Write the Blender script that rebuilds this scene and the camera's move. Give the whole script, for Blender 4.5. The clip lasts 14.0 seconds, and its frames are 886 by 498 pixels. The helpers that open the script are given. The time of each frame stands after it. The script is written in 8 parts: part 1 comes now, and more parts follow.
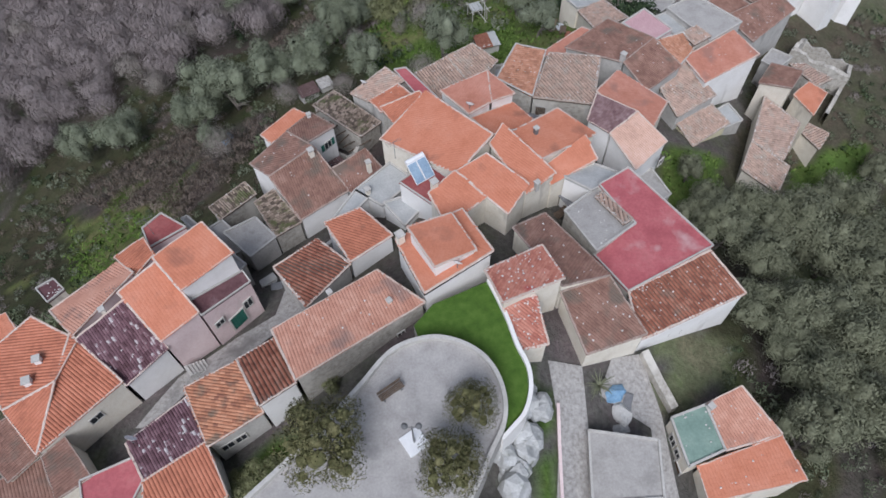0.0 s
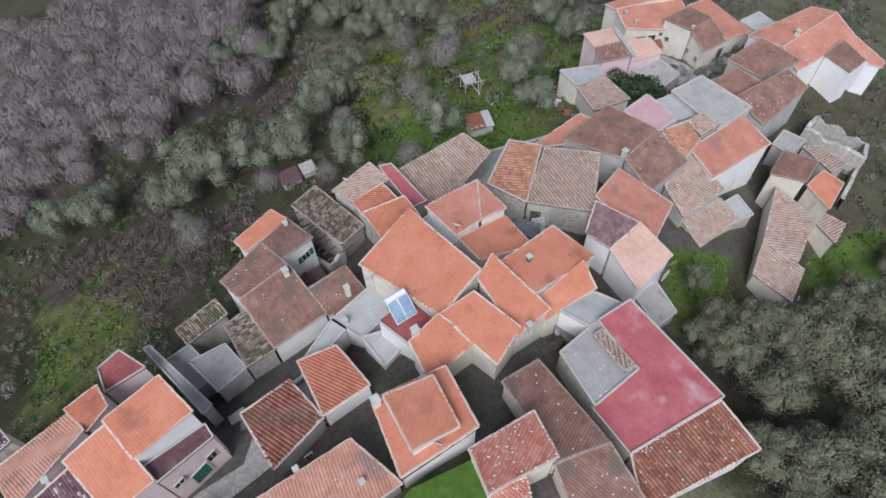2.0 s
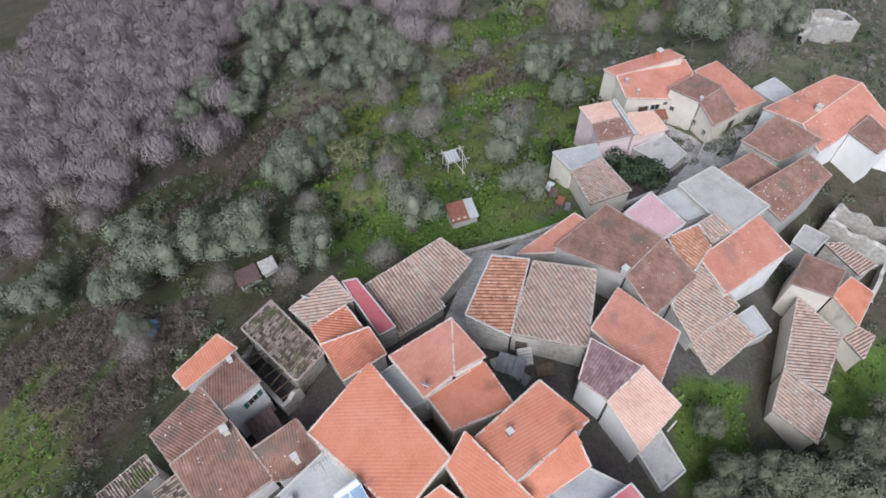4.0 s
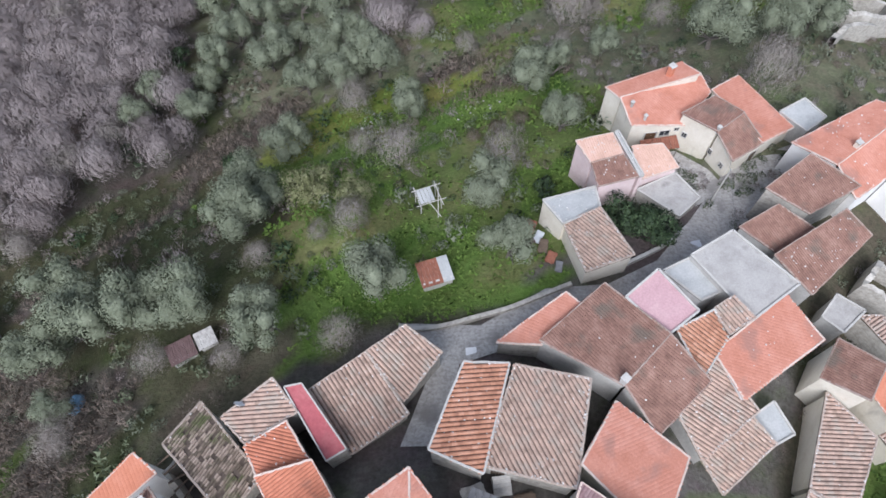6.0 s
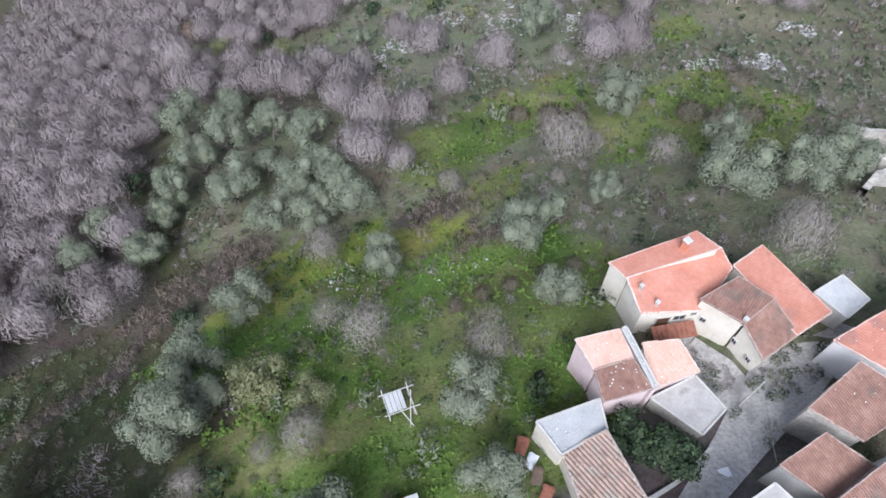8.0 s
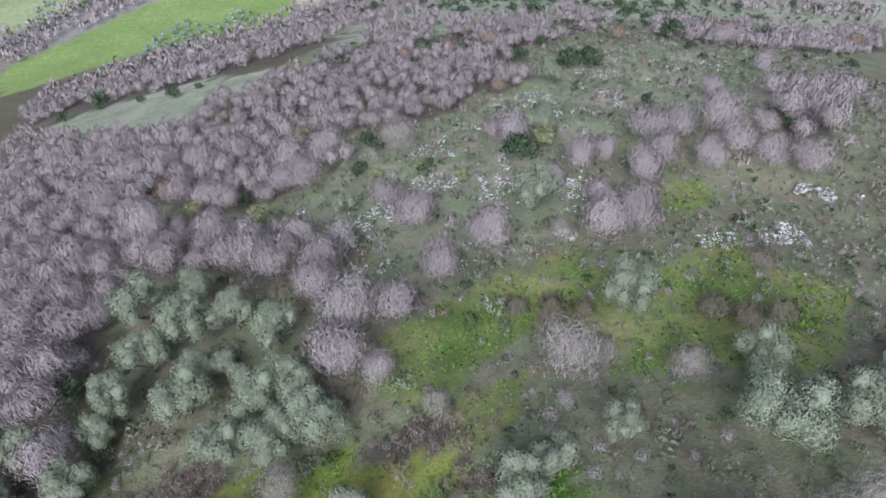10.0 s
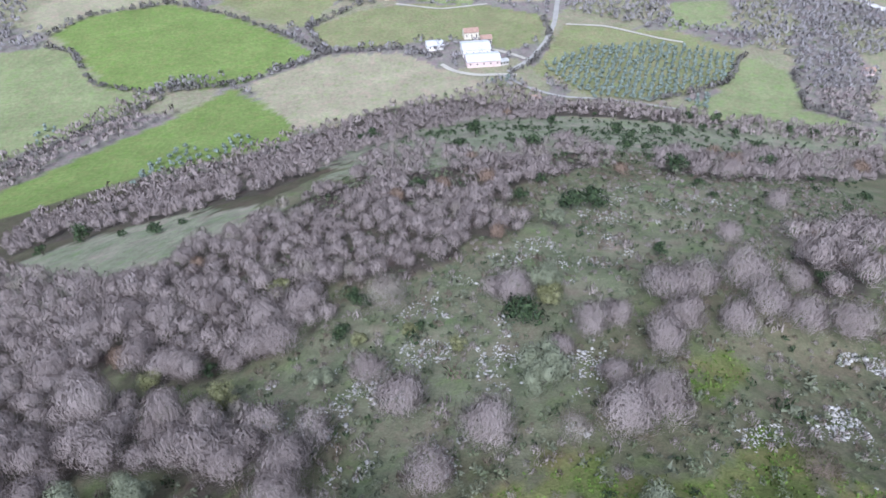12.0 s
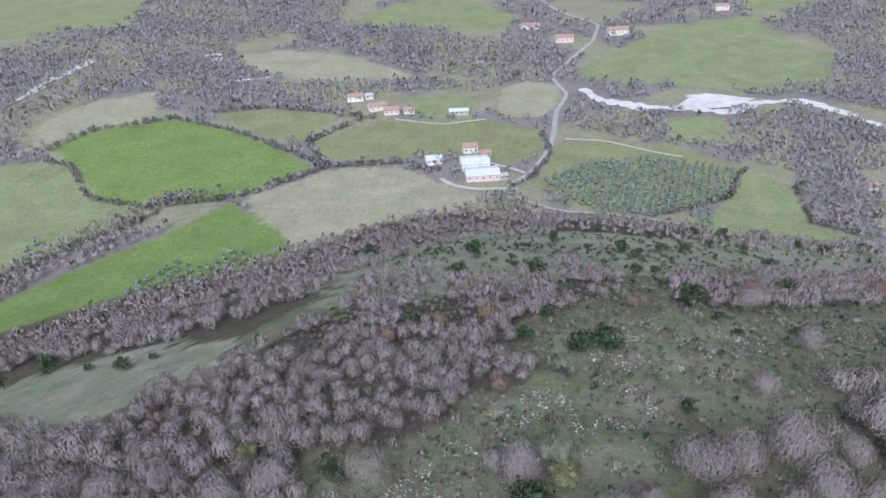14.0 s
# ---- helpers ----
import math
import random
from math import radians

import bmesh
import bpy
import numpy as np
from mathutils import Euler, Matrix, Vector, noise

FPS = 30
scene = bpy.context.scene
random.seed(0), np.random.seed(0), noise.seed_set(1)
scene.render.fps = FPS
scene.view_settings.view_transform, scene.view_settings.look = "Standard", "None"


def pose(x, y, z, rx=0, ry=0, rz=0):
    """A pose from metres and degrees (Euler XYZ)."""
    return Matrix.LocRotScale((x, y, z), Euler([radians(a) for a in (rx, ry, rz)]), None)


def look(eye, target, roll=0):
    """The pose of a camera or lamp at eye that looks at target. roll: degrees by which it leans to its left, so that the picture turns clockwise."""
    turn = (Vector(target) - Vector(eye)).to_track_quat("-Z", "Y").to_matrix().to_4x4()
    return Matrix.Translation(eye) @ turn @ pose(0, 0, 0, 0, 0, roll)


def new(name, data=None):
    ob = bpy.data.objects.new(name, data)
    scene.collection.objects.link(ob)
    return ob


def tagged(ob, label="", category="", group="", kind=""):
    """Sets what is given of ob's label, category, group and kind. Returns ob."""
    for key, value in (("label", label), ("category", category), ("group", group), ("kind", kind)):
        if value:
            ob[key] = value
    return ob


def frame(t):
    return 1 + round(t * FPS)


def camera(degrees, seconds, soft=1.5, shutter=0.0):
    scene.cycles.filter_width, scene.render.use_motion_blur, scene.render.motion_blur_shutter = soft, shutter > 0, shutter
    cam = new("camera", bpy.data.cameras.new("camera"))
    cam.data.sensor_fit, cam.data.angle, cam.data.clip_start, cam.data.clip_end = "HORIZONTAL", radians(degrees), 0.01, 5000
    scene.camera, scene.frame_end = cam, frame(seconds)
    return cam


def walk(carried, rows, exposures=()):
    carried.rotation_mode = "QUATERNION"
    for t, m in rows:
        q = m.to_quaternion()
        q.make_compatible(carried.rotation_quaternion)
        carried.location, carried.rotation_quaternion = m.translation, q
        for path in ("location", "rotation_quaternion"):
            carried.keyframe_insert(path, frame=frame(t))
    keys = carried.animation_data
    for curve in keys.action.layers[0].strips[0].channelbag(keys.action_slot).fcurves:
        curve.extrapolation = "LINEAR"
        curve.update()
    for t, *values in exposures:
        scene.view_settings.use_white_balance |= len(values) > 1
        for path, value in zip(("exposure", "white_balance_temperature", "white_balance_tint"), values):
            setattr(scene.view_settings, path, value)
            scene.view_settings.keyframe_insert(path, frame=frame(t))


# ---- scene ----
cam = camera(65.2, 14.0, soft=1.65)
METRES, EYE, TILT, LEAN, TURN = 126.5, 59.8, -58.0, 1.0, 0.0
ROWS = [
    (0.0, 0.0, 0.0, 0.0, 0.0, 0.0, -0.0),
    (0.5, 0.0025, 0.0093, 0.0206, 0.08, 0.05, 0.03),
    (1.0, 0.0055, 0.0199, 0.0435, 0.13, 0.1, 0.05),
    (1.5, 0.0091, 0.032, 0.068, 0.22, 0.16, 0.08),
    (2.0, 0.0133, 0.0448, 0.0939, 0.28, 0.24, 0.09),
    (2.5, 0.0181, 0.0601, 0.1196, 0.3, 0.31, 0.07),
    (3.0, 0.0229, 0.0799, 0.144, 0.3, 0.41, 0.05),
    (3.5, 0.0283, 0.1013, 0.1691, 0.31, 0.49, 0.03),
    (6.0, 0.0545, 0.2246, 0.298, 0.02, -5.21, -0.29),
    (6.5, 0.0591, 0.2507, 0.3252, -0.05, -5.8, -0.3),
    (7.0, 0.0636, 0.2764, 0.352, -0.08, -5.1, -0.31),
    (7.5, 0.0671, 0.3034, 0.3794, -0.17, -3.03, -0.32),
    (8.0, 0.0709, 0.33, 0.4072, -0.22, -0.87, -0.37),
    (8.5, 0.0745, 0.3571, 0.4356, -0.24, 1.26, -0.39),
    (11.0, 0.0893, 0.4921, 0.5731, -0.27, 12.39, -0.34),
    (11.5, 0.0919, 0.5191, 0.6006, -0.25, 14.6, -0.34),
    (12.0, 0.0945, 0.5462, 0.6284, -0.24, 16.81, -0.36),
    (12.5, 0.0967, 0.5737, 0.6566, -0.23, 18.99, -0.37),
    (13.0, 0.0992, 0.6008, 0.6838, -0.23, 21.17, -0.41),
    (13.5, 0.1015, 0.6276, 0.7123, -0.21, 23.3, -0.41),
    (14.0, 0.1037, 0.6554, 0.74, -0.2, 25.42, -0.42),
]
walk(cam, [(t, pose(0, 0, EYE, TILT, LEAN, TURN) @ pose(METRES * x, METRES * y, METRES * z, 90 + pitch, roll, yaw)) for t, x, y, z, yaw, pitch, roll in ROWS],
     exposures=[(0.0, 0.21, 5790, 13), (3.5, 0.52, 5760, 13), (6.5, 0.86, 5710, 13), (8.5, 1.14, 5620, 14), (11.0, 1.2, 5540, 15), (14.0, 0.72, 5530, 15)])

# ---- light: a bright overcast winter sky ----
world = bpy.data.worlds.new("overcast_sky")
scene.world = world
world.use_nodes = True
wn, wl = world.node_tree.nodes, world.node_tree.links
sky = wn.new("ShaderNodeTexSky")
sky.sky_type, sky.sun_disc = "NISHITA", False
sky.sun_elevation, sky.sun_rotation = radians(50), radians(-170)
sky.air_density, sky.dust_density = 1.0, 1.0
veil = wn.new("ShaderNodeHueSaturation")
veil.inputs["Saturation"].default_value = 0.45
wl.new(sky.outputs[0], veil.inputs["Color"])
wl.new(veil.outputs[0], wn["Background"].inputs["Color"])
wn["Background"].inputs["Strength"].default_value = 0.088
sun = new("sun", bpy.data.lights.new("sun", "SUN"))
sun.data.energy, sun.data.angle, sun.data.color = 2.5, radians(32), (1.0, 0.97, 0.93)
sun.matrix_world = look((0, 0, 0), (0.112, 0.633, -0.766))


# ---- materials ----
def mix(nodes, links, kind, fac, a, b):
    m = nodes.new("ShaderNodeMix")
    m.data_type, m.blend_type = "RGBA", kind
    for sock, v in ((m.inputs[0], fac), (m.inputs[6], a), (m.inputs[7], b)):
        if isinstance(v, (int, float)):
            sock.default_value = v
        elif isinstance(v, tuple):
            sock.default_value = (*v, 1) if len(v) == 3 else v
        else:
            links.new(v, sock)
    return m.outputs[2]


def ramp(nodes, links, src, stops):
    r = nodes.new("ShaderNodeValToRGB")
    while len(r.color_ramp.elements) < len(stops):
        r.color_ramp.elements.new(0.5)
    for e, (p, c) in zip(r.color_ramp.elements, stops):
        e.position, e.color = p, (*c, 1) if isinstance(c, tuple) else (c, c, c, 1)
    links.new(src, r.inputs[0])
    return r.outputs[0]


def surface(name, stops, scale=0.8, rough=0.9, grain=6.0, bump=0.3, island=0.0, per_object=0.0, stain=None, stain_scale=0.15, stain_at=0.55, tint=False, streak=False):
    """A weathered surface: a colour ramp over broad noise, fine grain, optional stains, and a change from piece to piece."""
    mat = bpy.data.materials.new(name)
    mat.use_nodes = True
    n, l = mat.node_tree.nodes, mat.node_tree.links
    bsdf = n["Principled BSDF"]
    place = n.new("ShaderNodeNewGeometry").outputs["Position"]
    broad, fine = n.new("ShaderNodeTexNoise"), n.new("ShaderNodeTexNoise")
    for t, s, d in ((broad, scale, 4), (fine, grain, 3)):
        t.inputs["Scale"].default_value, t.inputs["Detail"].default_value = s, d
        t.inputs["Roughness"].default_value = 0.65
        l.new(place, t.inputs["Vector"])
    value = broad.outputs[0]
    if island or per_object or tint:
        add = n.new("ShaderNodeMath")
        add.operation = "ADD"
        l.new(value, add.inputs[0])
        src, amount = (n.new("ShaderNodeNewGeometry").outputs["Random Per Island"], island) if island else (n.new("ShaderNodeObjectInfo").outputs["Random"], per_object)
        if tint:
            at = n.new("ShaderNodeAttribute")
            at.attribute_name = "tint"
            src, amount = at.outputs["Fac"], 1.0
        mul = n.new("ShaderNodeMath")
        mul.operation = "MULTIPLY_ADD"
        l.new(src, mul.inputs[0])
        mul.inputs[1].default_value, mul.inputs[2].default_value = amount, -amount / 2
        l.new(mul.outputs[0], add.inputs[1])
        value = add.outputs[0]
    colour = ramp(n, l, value, stops)
    colour = mix(n, l, "OVERLAY", 0.22, colour, ramp(n, l, fine.outputs[0], [(0.3, 0.25), (0.7, 0.75)]))
    if stain:
        st = n.new("ShaderNodeTexNoise")
        st.inputs["Scale"].default_value, st.inputs["Detail"].default_value = stain_scale, 6
        if streak:
            mp = n.new("ShaderNodeMapping")
            mp.inputs["Scale"].default_value = (1, 1, 0.25)
            l.new(place, mp.inputs[0])
            l.new(mp.outputs[0], st.inputs["Vector"])
        else:
            l.new(place, st.inputs["Vector"])
        colour = mix(n, l, "MIX", ramp(n, l, st.outputs[0], [(stain_at, 0.0), (stain_at + 0.12, 0.85)]), colour, stain)
    l.new(colour, bsdf.inputs["Base Color"])
    bsdf.inputs["Roughness"].default_value = rough
    bsdf.inputs["Specular IOR Level"].default_value = 0.2
    if bump:
        b = n.new("ShaderNodeBump")
        b.inputs["Strength"].default_value, b.inputs["Distance"].default_value = bump, 0.05
        l.new(fine.outputs[0], b.inputs["Height"])
        l.new(b.outputs[0], bsdf.inputs["Normal"])
    return mat


FARM_TILE = surface("faded_farm_tile", [(0.2, (0.27, 0.17, 0.13)), (0.7, (0.40, 0.28, 0.225))], 0.5, 0.9, 2, 0.2)
ROOFS = {
    "orange": surface("new_terracotta", [(0.25, (0.504, 0.185, 0.106)), (0.5, (0.582, 0.230, 0.140)), (0.75, (0.627, 0.274, 0.179))], 0.4, 0.85, 9, 0.2, island=0.1, stain=(0.36, 0.15, 0.10), stain_scale=0.35, stain_at=0.6),
    "salmon": surface("salmon_terracotta", [(0.25, (0.448, 0.185, 0.123)), (0.5, (0.526, 0.235, 0.166)), (0.75, (0.594, 0.297, 0.224))], 0.4, 0.85, 9, 0.2, island=0.12, stain=(0.36, 0.19, 0.15), stain_scale=0.35, stain_at=0.58),
    "orangerib": surface("ribbed_terracotta", [(0.25, (0.358, 0.134, 0.084)), (0.5, (0.482, 0.185, 0.112)), (0.8, (0.571, 0.235, 0.151))], 0.6, 0.85, 9, 0.2, island=0.2, stain=(0.22, 0.11, 0.08), stain_scale=0.5, stain_at=0.62),
    "pinkish": surface("faded_terracotta", [(0.2, (0.403, 0.190, 0.134)), (0.5, (0.538, 0.280, 0.202)), (0.8, (0.627, 0.370, 0.280))], 0.5, 0.9, 8, 0.3, island=0.18, stain=(0.30, 0.20, 0.17), stain_scale=0.4, stain_at=0.56),
    "rust": surface("lichened_terracotta", [(0.2, (0.26, 0.12, 0.08)), (0.45, (0.42, 0.19, 0.11)), (0.75, (0.52, 0.26, 0.16))], 0.9, 0.9, 8, 0.3, island=0.5, stain=(0.20, 0.15, 0.11), stain_scale=0.7, stain_at=0.55),
    "brown": surface("brown_roof_tile", [(0.2, (0.168, 0.095, 0.073)), (0.5, (0.258, 0.146, 0.112)), (0.8, (0.347, 0.213, 0.168))], 0.6, 0.9, 8, 0.3, island=0.2, stain=(0.16, 0.13, 0.105), stain_scale=0.4, stain_at=0.56),
    "brownrib": surface("red_brown_roof_tile", [(0.2, (0.183, 0.070, 0.048)), (0.5, (0.289, 0.114, 0.074)), (0.8, (0.367, 0.175, 0.122))], 0.7, 0.9, 8, 0.3, island=0.4, stain=(0.2, 0.14, 0.11), stain_scale=0.5, stain_at=0.6),
    "coppi": surface("old_barrel_tile", [(0.15, (0.250, 0.178, 0.139)), (0.45, (0.415, 0.298, 0.241)), (0.7, (0.491, 0.347, 0.274)), (0.95, (0.607, 0.511, 0.439))], 1.2, 0.95, 7, 0.4, island=0.35, stain=(0.40, 0.335, 0.28), stain_scale=0.8, stain_at=0.52),
    "coppiorange": surface("dark_orange_barrel_tile", [(0.15, (0.25, 0.12, 0.08)), (0.5, (0.44, 0.22, 0.14)), (0.9, (0.56, 0.33, 0.24))], 1.2, 0.9, 7, 0.4, island=0.35),
    "stones": surface("red_roof_tile", [(0.2, (0.370, 0.134, 0.101)), (0.5, (0.482, 0.202, 0.146)), (0.8, (0.560, 0.280, 0.213))], 0.5, 0.9, 8, 0.3, island=0.4, stain=(0.40, 0.09, 0.085), stain_scale=0.3, stain_at=0.58),
    "purple": surface("purple_roof_tile", [(0.15, (0.10, 0.052, 0.06)), (0.5, (0.165, 0.09, 0.105)), (0.80, (0.22, 0.13, 0.145)), (0.86, (0.50, 0.45, 0.45))], 0.9, 0.85, 8, 0.3, island=0.7),
    "mauve": surface("mauve_roof_tile", [(0.15, (0.15, 0.085, 0.085)), (0.5, (0.24, 0.15, 0.15)), (0.85, (0.36, 0.26, 0.255))], 0.9, 0.85, 8, 0.3, island=0.3, stain=(0.34, 0.27, 0.26), stain_scale=0.7, stain_at=0.6),
    "ruin": surface("mossy_broken_tile", [(0.15, (0.15, 0.12, 0.09)), (0.5, (0.30, 0.235, 0.185)), (0.85, (0.44, 0.35, 0.285))], 1.4, 0.95, 6, 0.5, island=0.8, stain=(0.10, 0.12, 0.045), stain_scale=0.6, stain_at=0.52),
    "red": surface("red_sheeting", [(0.25, (0.33, 0.085, 0.095)), (0.5, (0.42, 0.12, 0.13)), (0.75, (0.48, 0.18, 0.18))], 0.4, 0.75, 4, 0.15, stain=(0.52, 0.33, 0.32), stain_scale=0.3, stain_at=0.58),
    "redterrace": surface("red_terrace_paving", [(0.25, (0.22, 0.06, 0.06)), (0.5, (0.30, 0.09, 0.085)), (0.75, (0.36, 0.14, 0.13))], 0.6, 0.8, 5, 0.15, stain=(0.45, 0.32, 0.30), stain_scale=0.5, stain_at=0.64),
    "plum": surface("plum_terrace_paving", [(0.25, (0.085, 0.042, 0.046)), (0.5, (0.13, 0.065, 0.07)), (0.75, (0.19, 0.105, 0.11))], 0.8, 0.8, 5, 0.15, stain=(0.24, 0.17, 0.17), stain_scale=0.6, stain_at=0.62),
    "grey": surface("grey_concrete", [(0.2, (0.28, 0.265, 0.245)), (0.5, (0.39, 0.37, 0.345)), (0.8, (0.47, 0.45, 0.42))], 0.5, 0.9, 6, 0.3, stain=(0.18, 0.17, 0.155), stain_scale=0.5, stain_at=0.6),
    "white": surface("pale_cement", [(0.2, (0.326, 0.333, 0.326)), (0.5, (0.414, 0.418, 0.407)), (0.8, (0.488, 0.488, 0.473))], 0.5, 0.85, 6, 0.2, stain=(0.30, 0.30, 0.29), stain_scale=0.45, stain_at=0.63),
    "pink": surface("pink_terrace_paint", [(0.2, (0.44, 0.27, 0.28)), (0.5, (0.52, 0.33, 0.34)), (0.8, (0.58, 0.40, 0.40))], 0.4, 0.8, 6, 0.2, stain=(0.55, 0.50, 0.49), stain_scale=0.4, stain_at=0.66),
    "peach": surface("pale_clay_tile", [(0.2, (0.515, 0.325, 0.246)), (0.5, (0.638, 0.414, 0.319)), (0.8, (0.694, 0.482, 0.392))], 0.5, 0.85, 9, 0.2, island=0.2, stain=(0.42, 0.28, 0.24), stain_scale=0.3, stain_at=0.62),
    "green": surface("green_sheeting", [(0.25, (0.16, 0.24, 0.20)), (0.5, (0.22, 0.31, 0.26)), (0.75, (0.28, 0.37, 0.31))], 0.6, 0.7, 5, 0.15, stain=(0.30, 0.27, 0.23), stain_scale=0.5, stain_at=0.66),
}
WALLS = {
    "white": surface("white_plaster", [(0.2, (0.72, 0.70, 0.66)), (0.6, (0.84, 0.82, 0.79))], 0.4, 0.9, 5, 0.2, stain=(0.50, 0.47, 0.43), stain_scale=0.5, stain_at=0.66, streak=True),
    "cream": surface("cream_plaster", [(0.2, (0.60, 0.54, 0.44)), (0.6, (0.75, 0.70, 0.60))], 0.4, 0.9, 5, 0.25, stain=(0.42, 0.38, 0.32), stain_scale=0.5, stain_at=0.62, streak=True),
    "pink": surface("pink_plaster", [(0.2, (0.60, 0.46, 0.45)), (0.6, (0.74, 0.60, 0.58))], 0.4, 0.9, 5, 0.2, stain=(0.46, 0.40, 0.38), stain_scale=0.5, stain_at=0.64, streak=True),
    "stone": surface("rubble_stone", [(0.25, (0.28, 0.255, 0.22)), (0.5, (0.43, 0.40, 0.35)), (0.75, (0.56, 0.53, 0.47))], 2.2, 0.95, 5, 0.8, stain=(0.62, 0.59, 0.53), stain_scale=0.4, stain_at=0.54, streak=True),
    "grey": surface("grey_render", [(0.2, (0.36, 0.345, 0.32)), (0.6, (0.52, 0.50, 0.465))], 0.5, 0.9, 5, 0.3, stain=(0.28, 0.26, 0.235), stain_scale=0.5, stain_at=0.6, streak=True),
    "yellow": surface("yellow_plaster", [(0.2, (0.56, 0.50, 0.31)), (0.6, (0.68, 0.63, 0.44))], 0.4, 0.9, 5, 0.25, stain=(0.42, 0.39, 0.32), stain_scale=0.5, stain_at=0.6, streak=True),
}
ROOF_STONE = surface("whitish_roof_stone", [(0.2, (0.46, 0.44, 0.41)), (0.7, (0.72, 0.70, 0.67))], 3, 0.9, 8, 0.3, island=0.4)
# channels far darker than their tiles: the grooves' shade is put into this colour
CHANNEL = surface("shaded_channel_tile", [(0.2, (0.075, 0.06, 0.048)), (0.5, (0.13, 0.10, 0.08)), (0.8, (0.19, 0.15, 0.12))], 1.5, 0.95, 7, 0.3)
STONE_PALE = surface("pale_field_stone", [(0.2, (0.264, 0.255, 0.238)), (0.7, (0.510, 0.497, 0.471))], 3, 0.9, 8, 0.4, island=0.5)
TRIM = surface("cement_trim", [(0.2, (0.40, 0.38, 0.35)), (0.7, (0.54, 0.52, 0.48))], 0.8, 0.9, 6, 0.2)
DARK_OPENING = surface("dark_interior", [(0.2, (0.012, 0.012, 0.012)), (0.7, (0.03, 0.028, 0.026))], 1, 0.9, 6, 0.0)
WOOD = surface("grey_brown_wood", [(0.2, (0.07, 0.05, 0.035)), (0.7, (0.16, 0.12, 0.09))], 2, 0.9, 9, 0.3)
BARK = surface("olive_bark", [(0.2, (0.07, 0.06, 0.05)), (0.7, (0.17, 0.15, 0.13))], 3, 0.95, 9, 0.5)
OLIVE_LEAF = surface("olive_foliage", [(0.2, (0.098, 0.113, 0.070)), (0.5, (0.195, 0.216, 0.146)), (0.85, (0.305, 0.330, 0.236))], 0.9, 0.9, 4, 0.0, island=0.18)
OAK_LEAF = surface("evergreen_foliage", [(0.2, (0.017, 0.028, 0.014)), (0.5, (0.037, 0.061, 0.028)), (0.85, (0.084, 0.122, 0.055))], 0.9, 0.6, 4, 0.0, island=0.6)
DRAB_LEAF = surface("drab_olive_foliage", [(0.2, (0.085, 0.090, 0.053)), (0.5, (0.176, 0.184, 0.118)), (0.85, (0.280, 0.284, 0.190))], 0.9, 0.9, 4, 0.0, island=0.18)
SHRUB_LEAF = surface("shrub_foliage", [(0.2, (0.066, 0.083, 0.046)), (0.5, (0.121, 0.143, 0.083)), (0.85, (0.198, 0.220, 0.138))], 0.9, 0.7, 4, 0.0, island=0.5)
GLASS = surface("dark_window_glass", [(0.2, (0.02, 0.022, 0.025)), (0.7, (0.04, 0.043, 0.048))], 1, 0.15, 6, 0.0)
GREEN_PAINT = surface("green_painted_wood", [(0.2, (0.02, 0.10, 0.075)), (0.7, (0.04, 0.16, 0.12))], 2, 0.6, 6, 0.1)
BROWN_PAINT = surface("brown_painted_wood", [(0.2, (0.09, 0.05, 0.03)), (0.7, (0.16, 0.09, 0.05))], 2, 0.7, 6, 0.1)
BLUE_SHEET = surface("blue_tarpaulin", [(0.2, (0.10, 0.22, 0.36)), (0.7, (0.26, 0.40, 0.54))], 2, 0.6, 6, 0.2)
SOLAR = surface("blue_collector_glass", [(0.2, (0.18, 0.26, 0.36)), (0.7, (0.30, 0.40, 0.50))], 1, 0.2, 6, 0.0)
RUST = surface("rusty_sheet", [(0.2, (0.16, 0.06, 0.04)), (0.7, (0.30, 0.13, 0.085))], 2, 0.8, 6, 0.2)
LIMESTONE = surface("limestone_rock", [(0.2, (0.30, 0.30, 0.29)), (0.6, (0.50, 0.50, 0.485)), (0.85, (0.62, 0.62, 0.60))], 1.2, 0.95, 5, 0.7, stain=(0.16, 0.17, 0.12), stain_scale=0.7, stain_at=0.58)
ZINC = surface("pale_sheet_metal", [(0.2, (0.46, 0.48, 0.50)), (0.7, (0.60, 0.62, 0.64))], 0.3, 0.5, 3, 0.0)
TWIG = surface("bare_twigs", [(0.25, (0.199, 0.167, 0.157)), (0.5, (0.294, 0.251, 0.241)), (0.75, (0.377, 0.329, 0.314))], 0.13, 0.95, 5, 0.0, island=0.18)
TWIG_PALE = surface("pale_bare_twigs", [(0.2, (0.194, 0.166, 0.146)), (0.5, (0.282, 0.250, 0.220)), (0.8, (0.370, 0.334, 0.298))], 0.8, 0.95, 5, 0.5, island=0.35)
TWIG_RUST = surface("rusty_twigs", [(0.15, (0.162, 0.111, 0.081)), (0.5, (0.246, 0.178, 0.136)), (0.85, (0.332, 0.255, 0.204))], 1.6, 0.95, 5, 0.8, island=0.45)
HEDGE_TWIG = surface("hedge_twigs", [(0.15, (0.111, 0.102, 0.095)), (0.5, (0.165, 0.157, 0.145)), (0.85, (0.230, 0.221, 0.205))], 0.03, 0.95, 3, 0.0, island=0.15)
# distant twigs greyed and cooled: valley haze is put into their colour
TWIG_HAZED = surface("hazy_valley_twigs", [(0.15, (0.193, 0.182, 0.183)), (0.5, (0.274, 0.260, 0.265)), (0.85, (0.347, 0.331, 0.333))], 0.03, 0.95, 3, 0.0, island=0.15)
